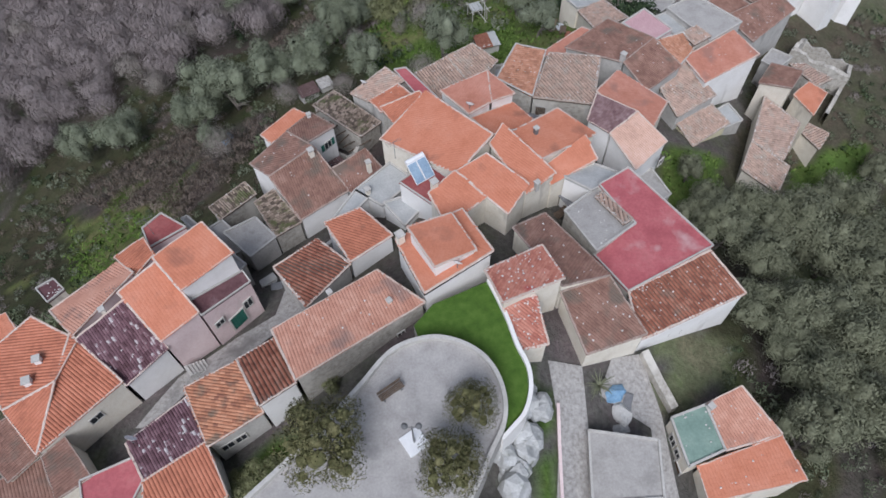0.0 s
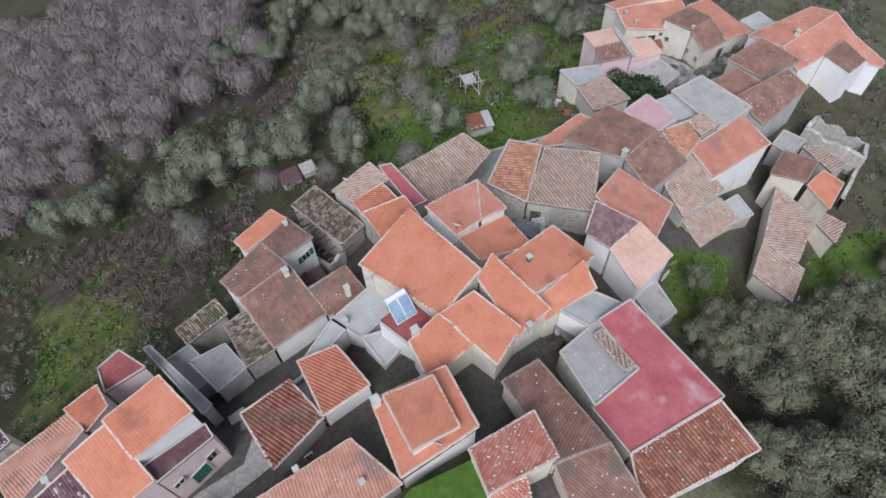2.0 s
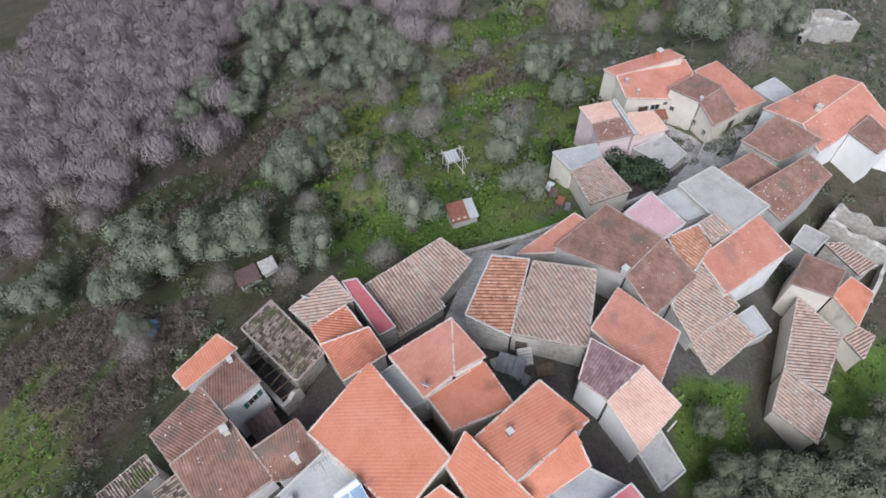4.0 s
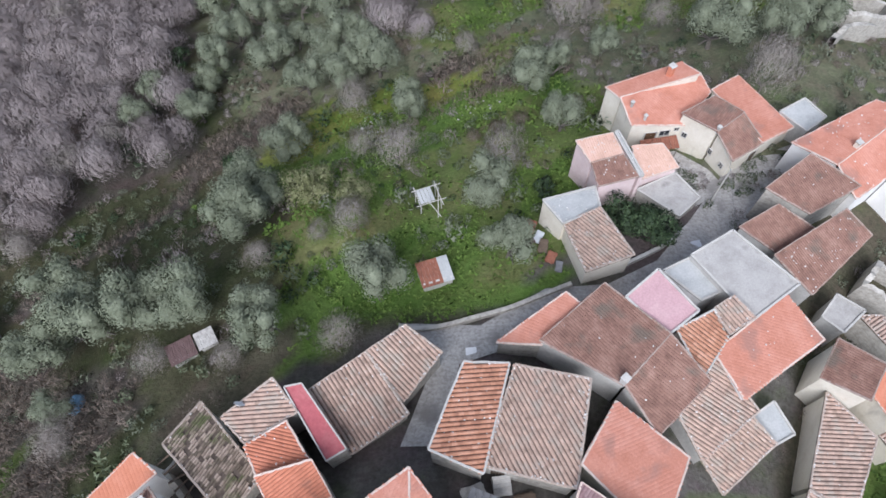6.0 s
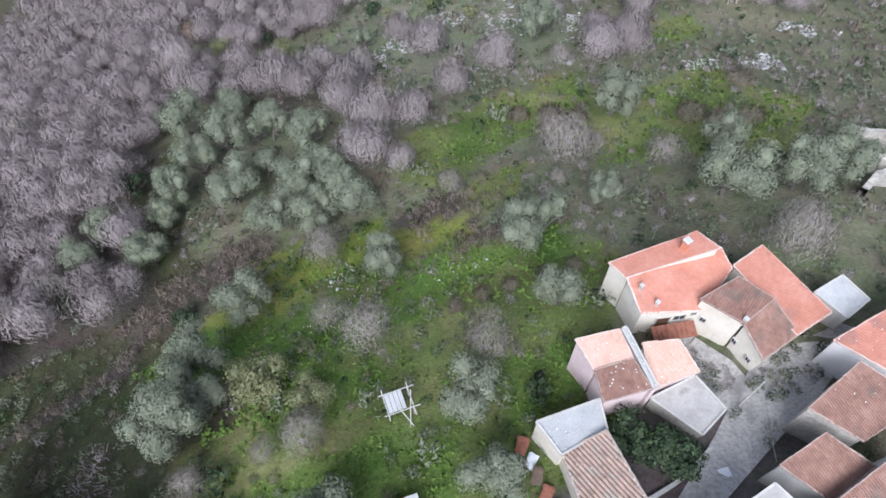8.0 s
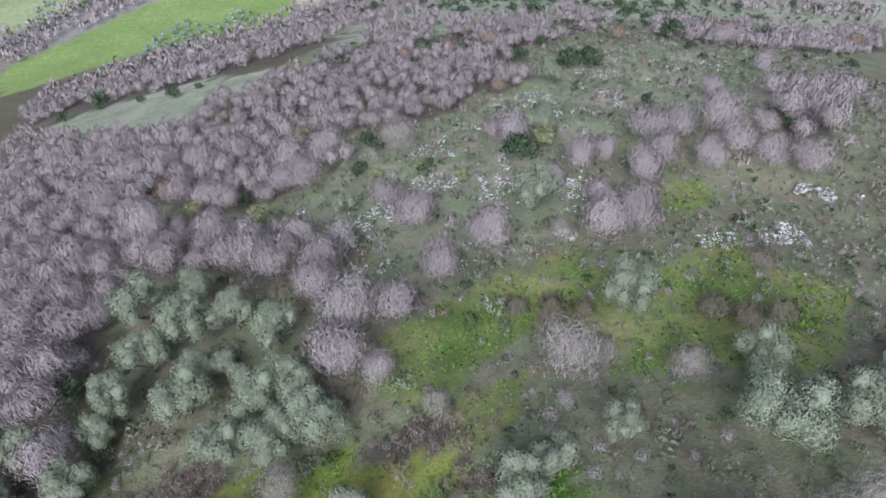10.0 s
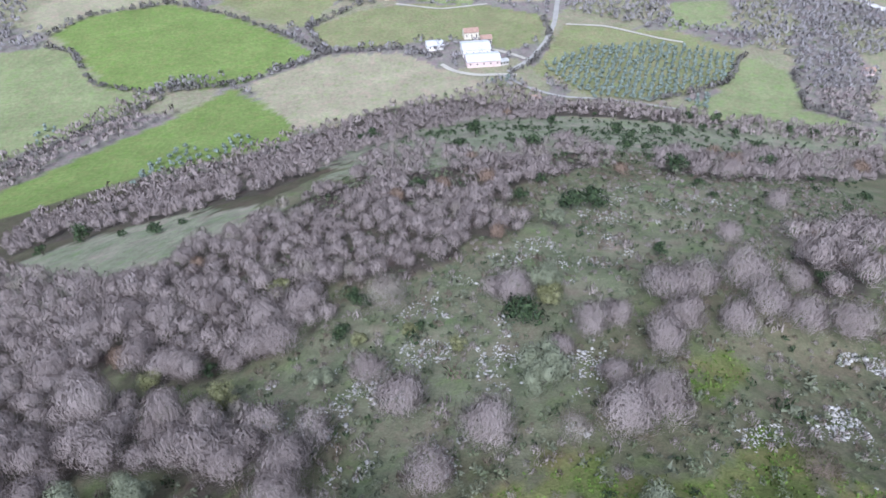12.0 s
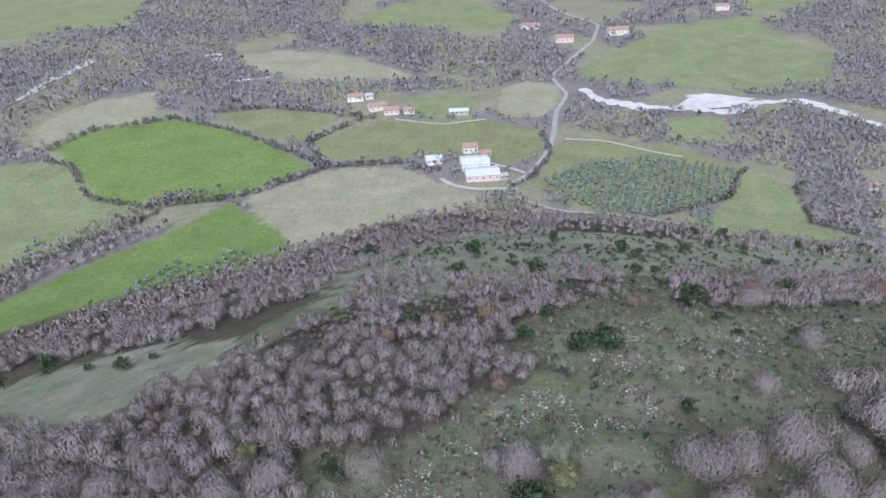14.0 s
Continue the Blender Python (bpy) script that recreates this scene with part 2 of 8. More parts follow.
ORCHARD_LEAF = surface("orchard_foliage", [(0.2, (0.130, 0.167, 0.142)), (0.5, (0.200, 0.248, 0.218)), (0.85, (0.280, 0.335, 0.301))], 0.5, 0.8, 4, 0.3, island=0.6)
SAGE_LEAF = surface("sage_foliage", [(0.2, (0.088, 0.100, 0.065)), (0.5, (0.150, 0.165, 0.112)), (0.85, (0.225, 0.240, 0.175))], 0.3, 0.8, 4, 0.0, island=0.4)
YELLOW_LEAF = surface("yellowish_foliage", [(0.2, (0.11, 0.115, 0.05)), (0.5, (0.20, 0.21, 0.10)), (0.85, (0.30, 0.30, 0.17))], 0.5, 0.8, 4, 0.0, island=0.6)
BRAMBLE = surface("brown_bramble", [(0.15, (0.105, 0.083, 0.064)), (0.5, (0.190, 0.150, 0.122)), (0.85, (0.270, 0.222, 0.187))], 1.5, 0.95, 5, 0.8, island=0.45)
GRASS_BLADE = surface("grass_blades", [(0.15, (0.057, 0.098, 0.021)), (0.5, (0.115, 0.184, 0.037)), (0.85, (0.196, 0.265, 0.069))], 0.2, 0.9, 3, 0.0, island=0.5)
COBBLE = surface("cobbled_street", [(0.25, (0.244, 0.227, 0.210)), (0.5, (0.403, 0.381, 0.354)), (0.8, (0.573, 0.549, 0.512))], 3.0, 0.9, 9, 0.6, stain=(0.23, 0.215, 0.2), stain_scale=0.3, stain_at=0.58)
PAVING = surface("plaza_paving", [(0.25, (0.302, 0.286, 0.271)), (0.5, (0.392, 0.373, 0.354)), (0.8, (0.470, 0.447, 0.425))], 0.6, 0.85, 6, 0.2, stain=(0.25, 0.24, 0.23), stain_scale=0.35, stain_at=0.6)
METAL = surface("grey_metal", [(0.2, (0.10, 0.10, 0.10)), (0.7, (0.2, 0.2, 0.2))], 1, 0.5, 6, 0.0)
WHITE_METAL = surface("white_painted_metal", [(0.2, (0.70, 0.70, 0.70)), (0.7, (0.80, 0.80, 0.80))], 1, 0.5, 6, 0.0)
PLAZA_LEAF = surface("brownish_evergreen_foliage", [(0.2, (0.062, 0.062, 0.025)), (0.5, (0.125, 0.125, 0.053)), (0.85, (0.225, 0.206, 0.100))], 0.9, 0.7, 4, 0.0, island=0.6)
# ---- the lie of the land: heights known at a few places, smoothed between ----
VILLAGE = [(-6, 19, 9.6), (0, 20, 10.0), (3, 15, 9.0), (-3, 6, 10), (2.5, 24.5, 11.0), (-15, 28, 2.8), (-22, 24, 2.2), (5.8, 15.5, 7.6), (-34, 22, 1.5),
           (-20, 9, 5.5), (9.5, 21, 6.3), (9, 11, 5.2), (20, 22, 2), (26, 11, -2), (28, 27, -1.5), (-3, 41, 4.6), (8, 36, 5), (0, 47, 3),
           (-13, 41, -1.5), (-24, 44, -4.5), (-13, 56, -5.5), (8, 67.5, -5.6), (3.5, 58, -2.2), (14, 62, -3.2), (20, 47, -2.2),
           (27.3, 48.6, -4.8), (31.6, 51.5, -5.8), (31.9, 80, -8.8), (26, 93, -13)]
RIDGE = [(24.6, 100, -14.6), (37, 87, -11.6), (45, 60, -13), (50, 75, -12.5), (46, 89, -11.5), (60, 95, -14), (38, 47, -10.5), (39, 39, -9.5),
         (60, 50, -17), (75, 30, -18), (90, 70, -24), (-41, 70, -21.5), (-53, 52, -22), (-67, 101, -34), (-32, 67, -15), (-19, 76, -11),
         (-31, 96, -29), (-16, 103, -27.5), (-5, 95, -17), (-8, 87, -12), (-6, 76, -10.8), (5, 101, -19), (15, 117, -22.5), (32, 126, -26.5),
         (-2, 133, -30.5), (-45, 118, -35), (54, 117, -17.5), (1, 118, -27)]
SLOPE = [(-38, 146, -42.5), (-18, 180, -51.5), (52, 171, -41.5), (68, 188, -46), (-31, 238, -67), (0, 247, -67), (-53, 200, -62), (30, 175, -42),
         (70, 178, -47.5), (56, 218, -57), (117, 280, -90), (-88, 292, -108), (-129, 305, -127), (23, 362, -118), (-88, 393, -156),
         (83, 287, -84), (40, 385, -128.5), (-44, 410, -157), (-112, 435, -189), (-150, 200, -96), (-120, 120, -60), (-100, 40, -42), (150, 200, -62),
         (130, 100, -36), (-60, -30, 0), (0, -40, 11), (60, -40, -6)]
VALLEY = [(-260, 420, -200), (-190, 470, -200), (-60, 500, -200), (60, 520, -197), (130, 530, -197), (200, 500, -198), (320, 450, -197), (-450, 480, -200), (500, 480, -196), (0, 640, -201),
          (-300, 700, -201), (300, 700, -202), (-700, 1000, -200), (0, 1000, -202), (700, 1000, -200), (0, 1800, -195), (1500, 1800, -190),
          (-1500, 1800, -190), (-450, 150, -180), (450, 150, -150), (-900, 0, -190), (900, 0, -170), (0, -700, -60), (0, -3000, -150),
          (0, 5000, -180), (4000, 0, -180), (-4000, 0, -180)]
KNOWN = np.array(VILLAGE + RIDGE + SLOPE + VALLEY, float)


def spread(ax, ay, bx, by):
    return np.sqrt((ax[:, None] - bx[None, :]) ** 2 + (ay[:, None] - by[None, :]) ** 2 + 36.0)


WEIGHTS = np.linalg.solve(spread(KNOWN[:, 0], KNOWN[:, 1], KNOWN[:, 0], KNOWN[:, 1]) - 0.6 * np.eye(len(KNOWN)), KNOWN[:, 2] + 100.0)


def heights(x, y):
    """Heights of the bare ground at arrays of places."""
    x, y = np.atleast_1d(np.asarray(x, float)), np.atleast_1d(np.asarray(y, float))
    return spread(x, y, KNOWN[:, 0], KNOWN[:, 1]) @ WEIGHTS - 100.0


def height(x, y):
    return float(heights(x, y)[0])


# ---- building helpers ----
def mesh_object(name, verts, faces, material, parent=None, label=""):
    me = bpy.data.meshes.new(name)
    me.from_pydata([tuple(v) for v in verts], [], [tuple(f) for f in faces])
    me.materials.append(material)
    me.update()
    ob = new(name, me)
    if parent:
        ob.parent = parent
    return tagged(ob, label) if label else ob


def big_mesh(name, verts, faces, material, smooth=False, facing_ways=None):
    """A mesh of many like faces (all triangles or all quads), laid in quickly; facing_ways rounds the shading of a crown over its sprays."""
    verts, faces = np.asarray(verts, np.float32), np.asarray(faces, np.int32)
    me = bpy.data.meshes.new(name)
    me.vertices.add(len(verts))
    me.vertices.foreach_set("co", verts.ravel())
    k = faces.shape[1]
    me.loops.add(faces.size)
    me.loops.foreach_set("vertex_index", faces.ravel())
    me.polygons.add(len(faces))
    me.polygons.foreach_set("loop_start", np.arange(len(faces), dtype=np.int32) * k)
    if smooth:
        me.polygons.foreach_set("use_smooth", np.ones(len(faces), bool))
    me.materials.append(material)
    me.update(calc_edges=True)
    if facing_ways is not None:
        me.attributes.new("custom_normal", "FLOAT_VECTOR", "POINT").data.foreach_set("vector", np.asarray(facing_ways, np.float32).ravel())
    return me


def part(name, bm, material, parent, label=""):
    me = bpy.data.meshes.new(name)
    bm.to_mesh(me)
    bm.free()
    me.materials.append(material)
    ob = new(name, me)
    ob.parent = parent
    return tagged(ob, label) if label else ob


def box(bm, x0, y0, z0, x1, y1, z1, m=None):
    vs = [bm.verts.new(p) for p in ((x0, y0, z0), (x1, y0, z0), (x1, y1, z0), (x0, y1, z0), (x0, y0, z1), (x1, y0, z1), (x1, y1, z1), (x0, y1, z1))]
    for f in ((3, 2, 1, 0), (4, 5, 6, 7), (0, 1, 5, 4), (1, 2, 6, 5), (2, 3, 7, 6), (3, 0, 4, 7)):
        bm.faces.new([vs[i] for i in f])
    if m is not None:
        bmesh.ops.transform(bm, matrix=m, verts=vs)
    return vs


def tube(bm, a, b, r0, r1, sides=6):
    a, b = Vector(a), Vector(b)
    m = Matrix.Translation(a) @ (b - a).to_track_quat("Z", "Y").to_matrix().to_4x4()
    rings = []
    for r, z in ((r0, 0), (r1, (b - a).length)):
        rings.append([bm.verts.new(m @ Vector((r * math.cos(2 * math.pi * i / sides), r * math.sin(2 * math.pi * i / sides), z))) for i in range(sides)])
    for i in range(sides):
        j = (i + 1) % sides
        bm.faces.new((rings[0][i], rings[0][j], rings[1][j], rings[1][i]))
    bm.faces.new(rings[0][::-1])
    bm.faces.new(rings[1])


# ---- houses ----
TILED = {"salmon": (0.28, 0.015, 0.42), "orange": (0.28, 0.013, 0.42), "orangerib": (0.28, 0.05, 0.42), "pinkish": (0.25, 0.045, 0.40), "rust": (0.25, 0.055, 0.40), "brown": (0.25, 0.045, 0.40),
         "brownrib": (0.33, 0.085, 0.42), "coppi": (0.36, 0.14, 0.44), "coppiorange": (0.36, 0.14, 0.44), "stones": (0.25, 0.045, 0.40), "purple": (0.22, 0.05, 0.46), "mauve": (0.27, 0.05, 0.40),
         "ruin": (0.25, 0.11, 0.44), "peach": (0.26, 0.03, 0.42)}


def grow(poly, d):
    """The outline moved outwards by d metres, in plan; heights follow the plane of the roof."""
    c = sum((Vector(p) for p in poly), Vector()) / len(poly)
    return [Vector(p) + (Vector(p) - c).normalized() * d for p in poly]


def plane_of(poly):
    c = sum((Vector(p) for p in poly), Vector()) / len(poly)
    n = Vector((0, 0, 0))
    for a, b in zip(poly, poly[1:] + poly[:1]):
        n += (Vector(a) - c).cross(Vector(b) - c)
    n.normalize()
    return c, (n if n.z > 0 else -n)


def tile_rows(poly, kind, rng):
    """Rows of half-round tiles lying down the slope, each tile a piece with its own small tilt."""
    pitch, rise, length = TILED[kind]
    c, n = plane_of(poly)
    down = Vector((n.x, n.y, 0))
    if down.length < 0.03:
        edge = max(((Vector(b) - Vector(a)) for a, b in zip(poly, poly[1:] + poly[:1])), key=lambda e: e.length)
        down = Vector((edge.y, -edge.x, 0))
    down = (down - n * down.dot(n)).normalized()
    side = n.cross(down)
    flat = [((Vector(p) - c).dot(side), (Vector(p) - c).dot(down)) for p in poly]
    verts, faces = [], []
    u = min(f[0] for f in flat) + pitch / 2
    rough = {"coppi": 0.7, "ruin": 1.6, "coppiorange": 0.5}.get(kind, 0.35)
    wide = 0.43 if kind in ("coppi", "coppiorange", "ruin") else 0.42 if kind in ("orangerib", "brownrib") else 0.5
    while u < max(f[0] for f in flat):
        cuts = []
        for (u0, v0), (u1, v1) in zip(flat, flat[1:] + flat[:1]):
            if (u0 - u) * (u1 - u) < 0:
                cuts.append(v0 + (v1 - v0) * (u - u0) / (u1 - u0))
        cuts.sort()
        for lo, hi in zip(cuts[::2], cuts[1::2]):
            v = lo - 0.05
            while v < hi - 0.1:
                end = min(v + length * rng.uniform(0.92, 1.08), hi + 0.06)
                if not (kind == "ruin" and rng.random() < 0.16):
                    lift0, lift1 = rng.uniform(0, 0.02) * rough, 0.03 + rng.uniform(0, 0.03) * rough
                    sway = rng.uniform(-0.02, 0.02) * rough
                    base = len(verts)
                    for vv, lift, sw in ((v, lift0, 0), (end + 0.03, lift1, sway)):
                        for du, dh in ((-wide, 0.0), (-0.55 * wide, 0.8), (0.0, 1.0), (0.55 * wide, 0.8), (wide, 0.0)):
                            verts.append(c + side * (u + du * pitch + sw) + down * vv + n * (lift + dh * rise + 0.004))
                    for i in range(4):
                        faces.append((base + i, base + i + 1, base + i + 6, base + i + 5))
                v += length
        u += pitch
    return verts, faces


def scatter_stones(poly, count, rng, size=0.11, edge=0.0):
    """Loose stones lying on a roof plane, some of them along its rim."""
    c, n = plane_of(poly)
    verts, faces = [], []
    spots = []
    for _ in range(count):
        i = rng.randrange(1, len(poly) - 1)
        u, v = math.sqrt(rng.random()), rng.random()
        q = Vector(poly[0]) * (1 - u) + Vector(poly[i]) * (u * (1 - v)) + Vector(poly[i + 1]) * (u * v)
        spots.append(q.lerp(c, 0.06) + n * 0.09)
    if edge:
        for a, b in zip(poly, poly[1:] + poly[:1]):
            a, b = Vector(a), Vector(b)
            for _ in range(int((b - a).length * edge)):
                spots.append(a.lerp(b, rng.random()).lerp(c, rng.uniform(0.0, 0.05)) + n * 0.16)
    for p in spots:
        s, a = size * rng.uniform(0.5, 1.25), rng.uniform(0, 3)
        base = len(verts)
        for k in range(5):
            t = a + k * 1.256
            verts.append(p + Vector((math.cos(t) * s * rng.uniform(0.7, 1.1), math.sin(t) * s * rng.uniform(0.7, 1.1), rng.uniform(-0.03, 0.03))))
        verts += [p + Vector((rng.uniform(-0.03, 0.03), rng.uniform(-0.03, 0.03), s * 0.7)), p - Vector((0, 0, s * 0.6))]
        for k in range(5):
            faces += [(base + k, base + (k + 1) % 5, base + 5), (base + (k + 1) % 5, base + k, base + 6)]
    return verts, faces


VERGES = {"orange": surface("verge_tile", [(0.2, (0.50, 0.36, 0.29)), (0.7, (0.66, 0.57, 0.50))], 1.5, 0.9, 6, 0.2), "coppi": surface("old_verge_tile", [(0.2, (0.30, 0.235, 0.19)), (0.7, (0.48, 0.40, 0.34))], 1.5, 0.9, 6, 0.3)}
for k in ("orangerib", "brownrib", "purple", "mauve", "stones"):
    VERGES[k] = VERGES["orange"]
VERGES["brown"] = surface("brown_verge", [(0.2, (0.24, 0.17, 0.14)), (0.7, (0.42, 0.34, 0.29))], 1.5, 0.9, 6, 0.2)
VERGES["ruin"] = VERGES["coppi"]
VERGES["salmon"] = VERGES["pinkish"] = VERGES["rust"] = VERGES["peach"] = VERGES["orange"]
FOOTPRINTS = []


def house(label, wall, blocks, stones=0, foot=None, category="house"):
    """A house of one or more blocks. Each block: the kind of roof, and the corners of its roof plane; the walls stand under it down to the ground."""
    rng = random.Random(int(abs(blocks[0][1][0][0] * 131 + blocks[0][1][0][1] * 17)))
    allp = [Vector(p) for _, poly in blocks for p in poly]
    mid = sum(allp, Vector()) / len(allp)
    low = min(height(p.x, p.y) for p in allp)
    top = new("house")
    base_z = (foot if foot is not None else low - 0.8)
    top.location = (mid.x, mid.y, base_z)
    tagged(top, label, category)
    shift = -Vector((mid.x, mid.y, base_z))

    def local(vs):
        return [Vector(v) + shift for v in vs]

    for kind, poly in blocks:
        FOOTPRINTS.append([(p[0], p[1]) for p in poly])
        poly = [Vector(p) for p in poly]
        c, n = plane_of(poly)
        tiled = kind in TILED
        # walls
        k = len(poly)
        inner = grow(poly, -0.22 if tiled else -0.06)
        upper = [p - Vector((0, 0, 0.06)) for p in inner]
        lower = [Vector((p.x, p.y, base_z)) for p in inner]
        mesh_object("wall", local(upper + lower), [(i, (i + 1) % k, k + (i + 1) % k, k + i) for i in range(k)] + [tuple(range(k)), tuple(range(2 * k - 1, k - 1, -1))], WALLS[wall], top)
        # roof slab
        th = 0.14 if tiled else 0.2
        outer = grow(poly, 0.03)
        under = [p - Vector((0, 0, th)) for p in outer]
        # ribbed kinds get the slab with groove shade in its colour
        mesh_object("roof", local(outer + under), [tuple(range(k)), tuple(range(2 * k - 1, k - 1, -1))] + [(i, k + i, k + (i + 1) % k, (i + 1) % k) for i in range(k)], CHANNEL if kind in ("coppi", "ruin", "coppiorange", "brownrib") else ROOFS[kind], top)
        if tiled:
            tv, tf = tile_rows(poly, kind, rng)
            tiles = mesh_object("roof_tiles", local(tv), tf, ROOFS[kind], top)
            tagged(tiles, kind="stuff")
            for a, e in zip(poly, poly[1:] + poly[:1]):
                along = e - a
                out = along.cross(n).normalized()
                wd = 0.10 if abs(along.z) / max(along.length, 0.01) > 0.05 else 0.06
                steps = max(2, int(along.length / 0.45))
                bm, last = bmesh.new(), None
                for s in range(steps + 1):
                    jig = rng.uniform(-0.025, 0.025)
                    p = a + along * (s / steps) + n * (TILED[kind][1] + 0.03 + rng.uniform(-0.015, 0.02)) + out * jig + shift
                    ring = [bm.verts.new(q) for q in (p - out * wd - n * 0.08, p - out * wd * 0.7, p + out * wd * 0.7, p + out * wd - n * 0.08)]
                    if last:
                        for k2 in range(3):
                            bm.faces.new((last[k2], last[k2 + 1], ring[k2 + 1], ring[k2]))
                    last = ring
                part("verge", bm, VERGES.get(kind, TRIM), top)
        else:
            # a low parapet round the terrace
            for a, b in zip(poly, poly[1:] + poly[:1]):
                d = (b - a).normalized()
                s = Vector((-d.y, d.x, 0)) * (0.09 if kind in ("white", "grey", "pink", "green") else 0.06)
                vs = [a - s, b - s, b + s, a + s]
                hi = [v + Vector((0, 0, 0.16)) for v in vs]
                mesh_object("parapet", local(vs + hi), [(4, 5, 6, 7), (0, 1, 5, 4), (1, 2, 6, 5), (2, 3, 7, 6), (3, 0, 4, 7)], TRIM, top)
        rim = {"coppi": 2.8, "coppiorange": 1.2, "brownrib": 1.4, "stones": 0.8, "ruin": 0.8}.get(kind, 0.0)
        if stones or rim:
            sv, sf = scatter_stones(poly, stones, rng, 0.09, rim)
            tagged(mesh_object("loose_stone", local(sv), sf, ROOF_STONE, top, "loose pale stones weighing the tiles down"), kind="stuff")
    return top


# ---- the plan: fields, woods, trees ----
FIELDS = []
FIELDS.append(("meadow", [(-324.9, 659.4), (-304.6, 695.2), (-242.4, 726.9), (-186.9, 705.6), (-127.7, 663.7), (-95.5, 626.8), (-117.0, 609.9), (-137.8, 586.4), (-163.8, 573.3), (-194.7, 578.3), (-212.5, 569.7), (-245.8, 574.6), (-268.7, 602.7), (-291.5, 633.5)]))
FIELDS.append(("pale", [(-349.1, 629.2), (-319.7, 639.3), (-291.4, 628.2), (-258.3, 579.3), (-205.8, 562.8), (-209.6, 540.7), (-241.6, 507.8), (-282.5, 469.3), (-370.7, 619.3)]))
FIELDS.append(("meadow", [(-237.2, 392.3), (-261.0, 432.8), (-248.9, 446.0), (-186.9, 521.4), (-151.3, 573.1), (-115.5, 543.4), (-90.6, 505.9), (-92.8, 489.1), (-144.2, 459.0), (-179.3, 437.2), (-209.8, 407.8)]))
FIELDS.append(("tan", [(-141.9, 577.4), (-83.8, 624.5), (-29.7, 623.5), (33.6, 574.7), (38.8, 553.3), (-1.0, 541.7), (-27.8, 530.5), (-61.1, 519.8), (-88.8, 505.9), (-115.5, 543.4)]))
FIELDS.append(("tan", [(-344.8, 656.4), (-361.5, 718.6), (-334.2, 776.1), (-282.0, 802.3), (-261.9, 730.1), (-311.9, 700.5)]))
FIELDS.append(("olive", [(-210.4, 743.2), (-157.2, 756.6), (-90.0, 740.4), (-109.2, 681.2), (-142.5, 688.1)]))
FIELDS.append(("olive", [(-108.2, 675.2), (-65.8, 712.2), (-20.4, 724.8), (46.8, 720.5), (97.8, 695.7), (84.5, 642.7), (60.3, 627.1), (24.6, 643.9), (-12.3, 639.1), (-57.8, 634.6), (-88.4, 640.5)]))
FIELDS.append(("tan", [(-235.0, 921.1), (-183.4, 941.7), (-100.1, 916.9), (-19.4, 844.5), (-48.2, 827.2), (-125.3, 829.2), (-199.7, 868.5)]))
FIELDS.append(("pale", [(-781.3, 1285.9), (-447.0, 1270.7), (-412.3, 1064.7), (-588.8, 966.3)]))
FIELDS.append(("pale", [(-116.1, 1053.8), (-63.1, 1160.8), (19.1, 1211.0), (116.7, 1074.1), (61.1, 1019.9), (-55.4, 1037.6)]))
FIELDS.append(("tan", [(68.1, 806.7), (93.2, 828.7), (126.4, 813.8), (124.6, 780.6), (99.2, 729.0), (57.6, 730.0)]))
FIELDS.append(("pale", [(143.3, 849.3), (235.2, 963.2), (310.5, 1038.1), (412.2, 1077.6), (444.3, 889.8), (400.5, 815.2), (338.7, 783.3), (275.1, 809.8), (191.4, 820.8)]))
FIELDS.append(("olive", [(76.9, 592.2), (113.3, 682.8), (205.2, 663.0), (247.7, 623.8), (215.1, 567.5), (150.2, 535.7), (113.0, 544.1)]))
FIELDS.append(("pale", [(166.2, 524.1), (206.8, 554.9), (225.9, 599.2), (252.7, 613.5), (273.0, 589.0), (259.6, 530.3), (288.1, 504.6), (279.3, 494.5), (229.6, 495.1), (207.2, 502.2)]))
FIELDS.append(("pale", [(-22.9, 784.3), (38.6, 782.8), (34.0, 723.6), (-18.1, 731.7)]))
FIELDS.append(("pale", [(212.7, 726.5), (263.9, 725.3), (247.1, 668.1), (197.4, 669.1)]))
FIELDS.append(("pale", [(445.5, 1192.3), (575.9, 1186.5), (514.6, 1104.4), (425.2, 1092.3)]))
FIELDS.append(("pasture", [(-9.0, 71.5), (8.0, 71.0), (22.0, 82.0), (30.0, 103.0), (24.0, 112.0), (10.0, 114.0), (-14.0, 108.0), (-15.0, 84.0)]))
FIELDS.append(("pasture", [(-60.6, 60.9), (-49.7, 61.2), (-36.1, 47.8), (-35.3, 37.0), (-42.5, 36.6)]))
FIELDS.append(("lawn", [(-1.5, 25.6), (3.1, 27.6), (5.2, 22.2), (5.7, 18.9), (4.0, 16.5), (3.3, 19.4), (1.2, 22.3), (-1.0, 23.3)]))
FIELDS.append(("lawn", [(25.6, 53.9), (31.5, 52.0), (31.7, 45.6), (29.2, 41.5), (24.9, 41.9), (24.5, 46.9)]))
FIELDS.append(("hillgrass", [(44.1, 55.4), (57.1, 61.8), (52.3, 49.1), (44.4, 45.5), (41.3, 49.1)]))
FIELDS.append(("hillgrass", [(37.5, 43.0), (51.1, 46.1), (44.3, 32.6), (38.0, 32.0)]))
FIELDS.append(("hillgrass", [(17.1, 25.1), (23.2, 28.0), (28.2, 28.8), (25.0, 23.6), (19.2, 19.7), (18.2, 22.4)]))

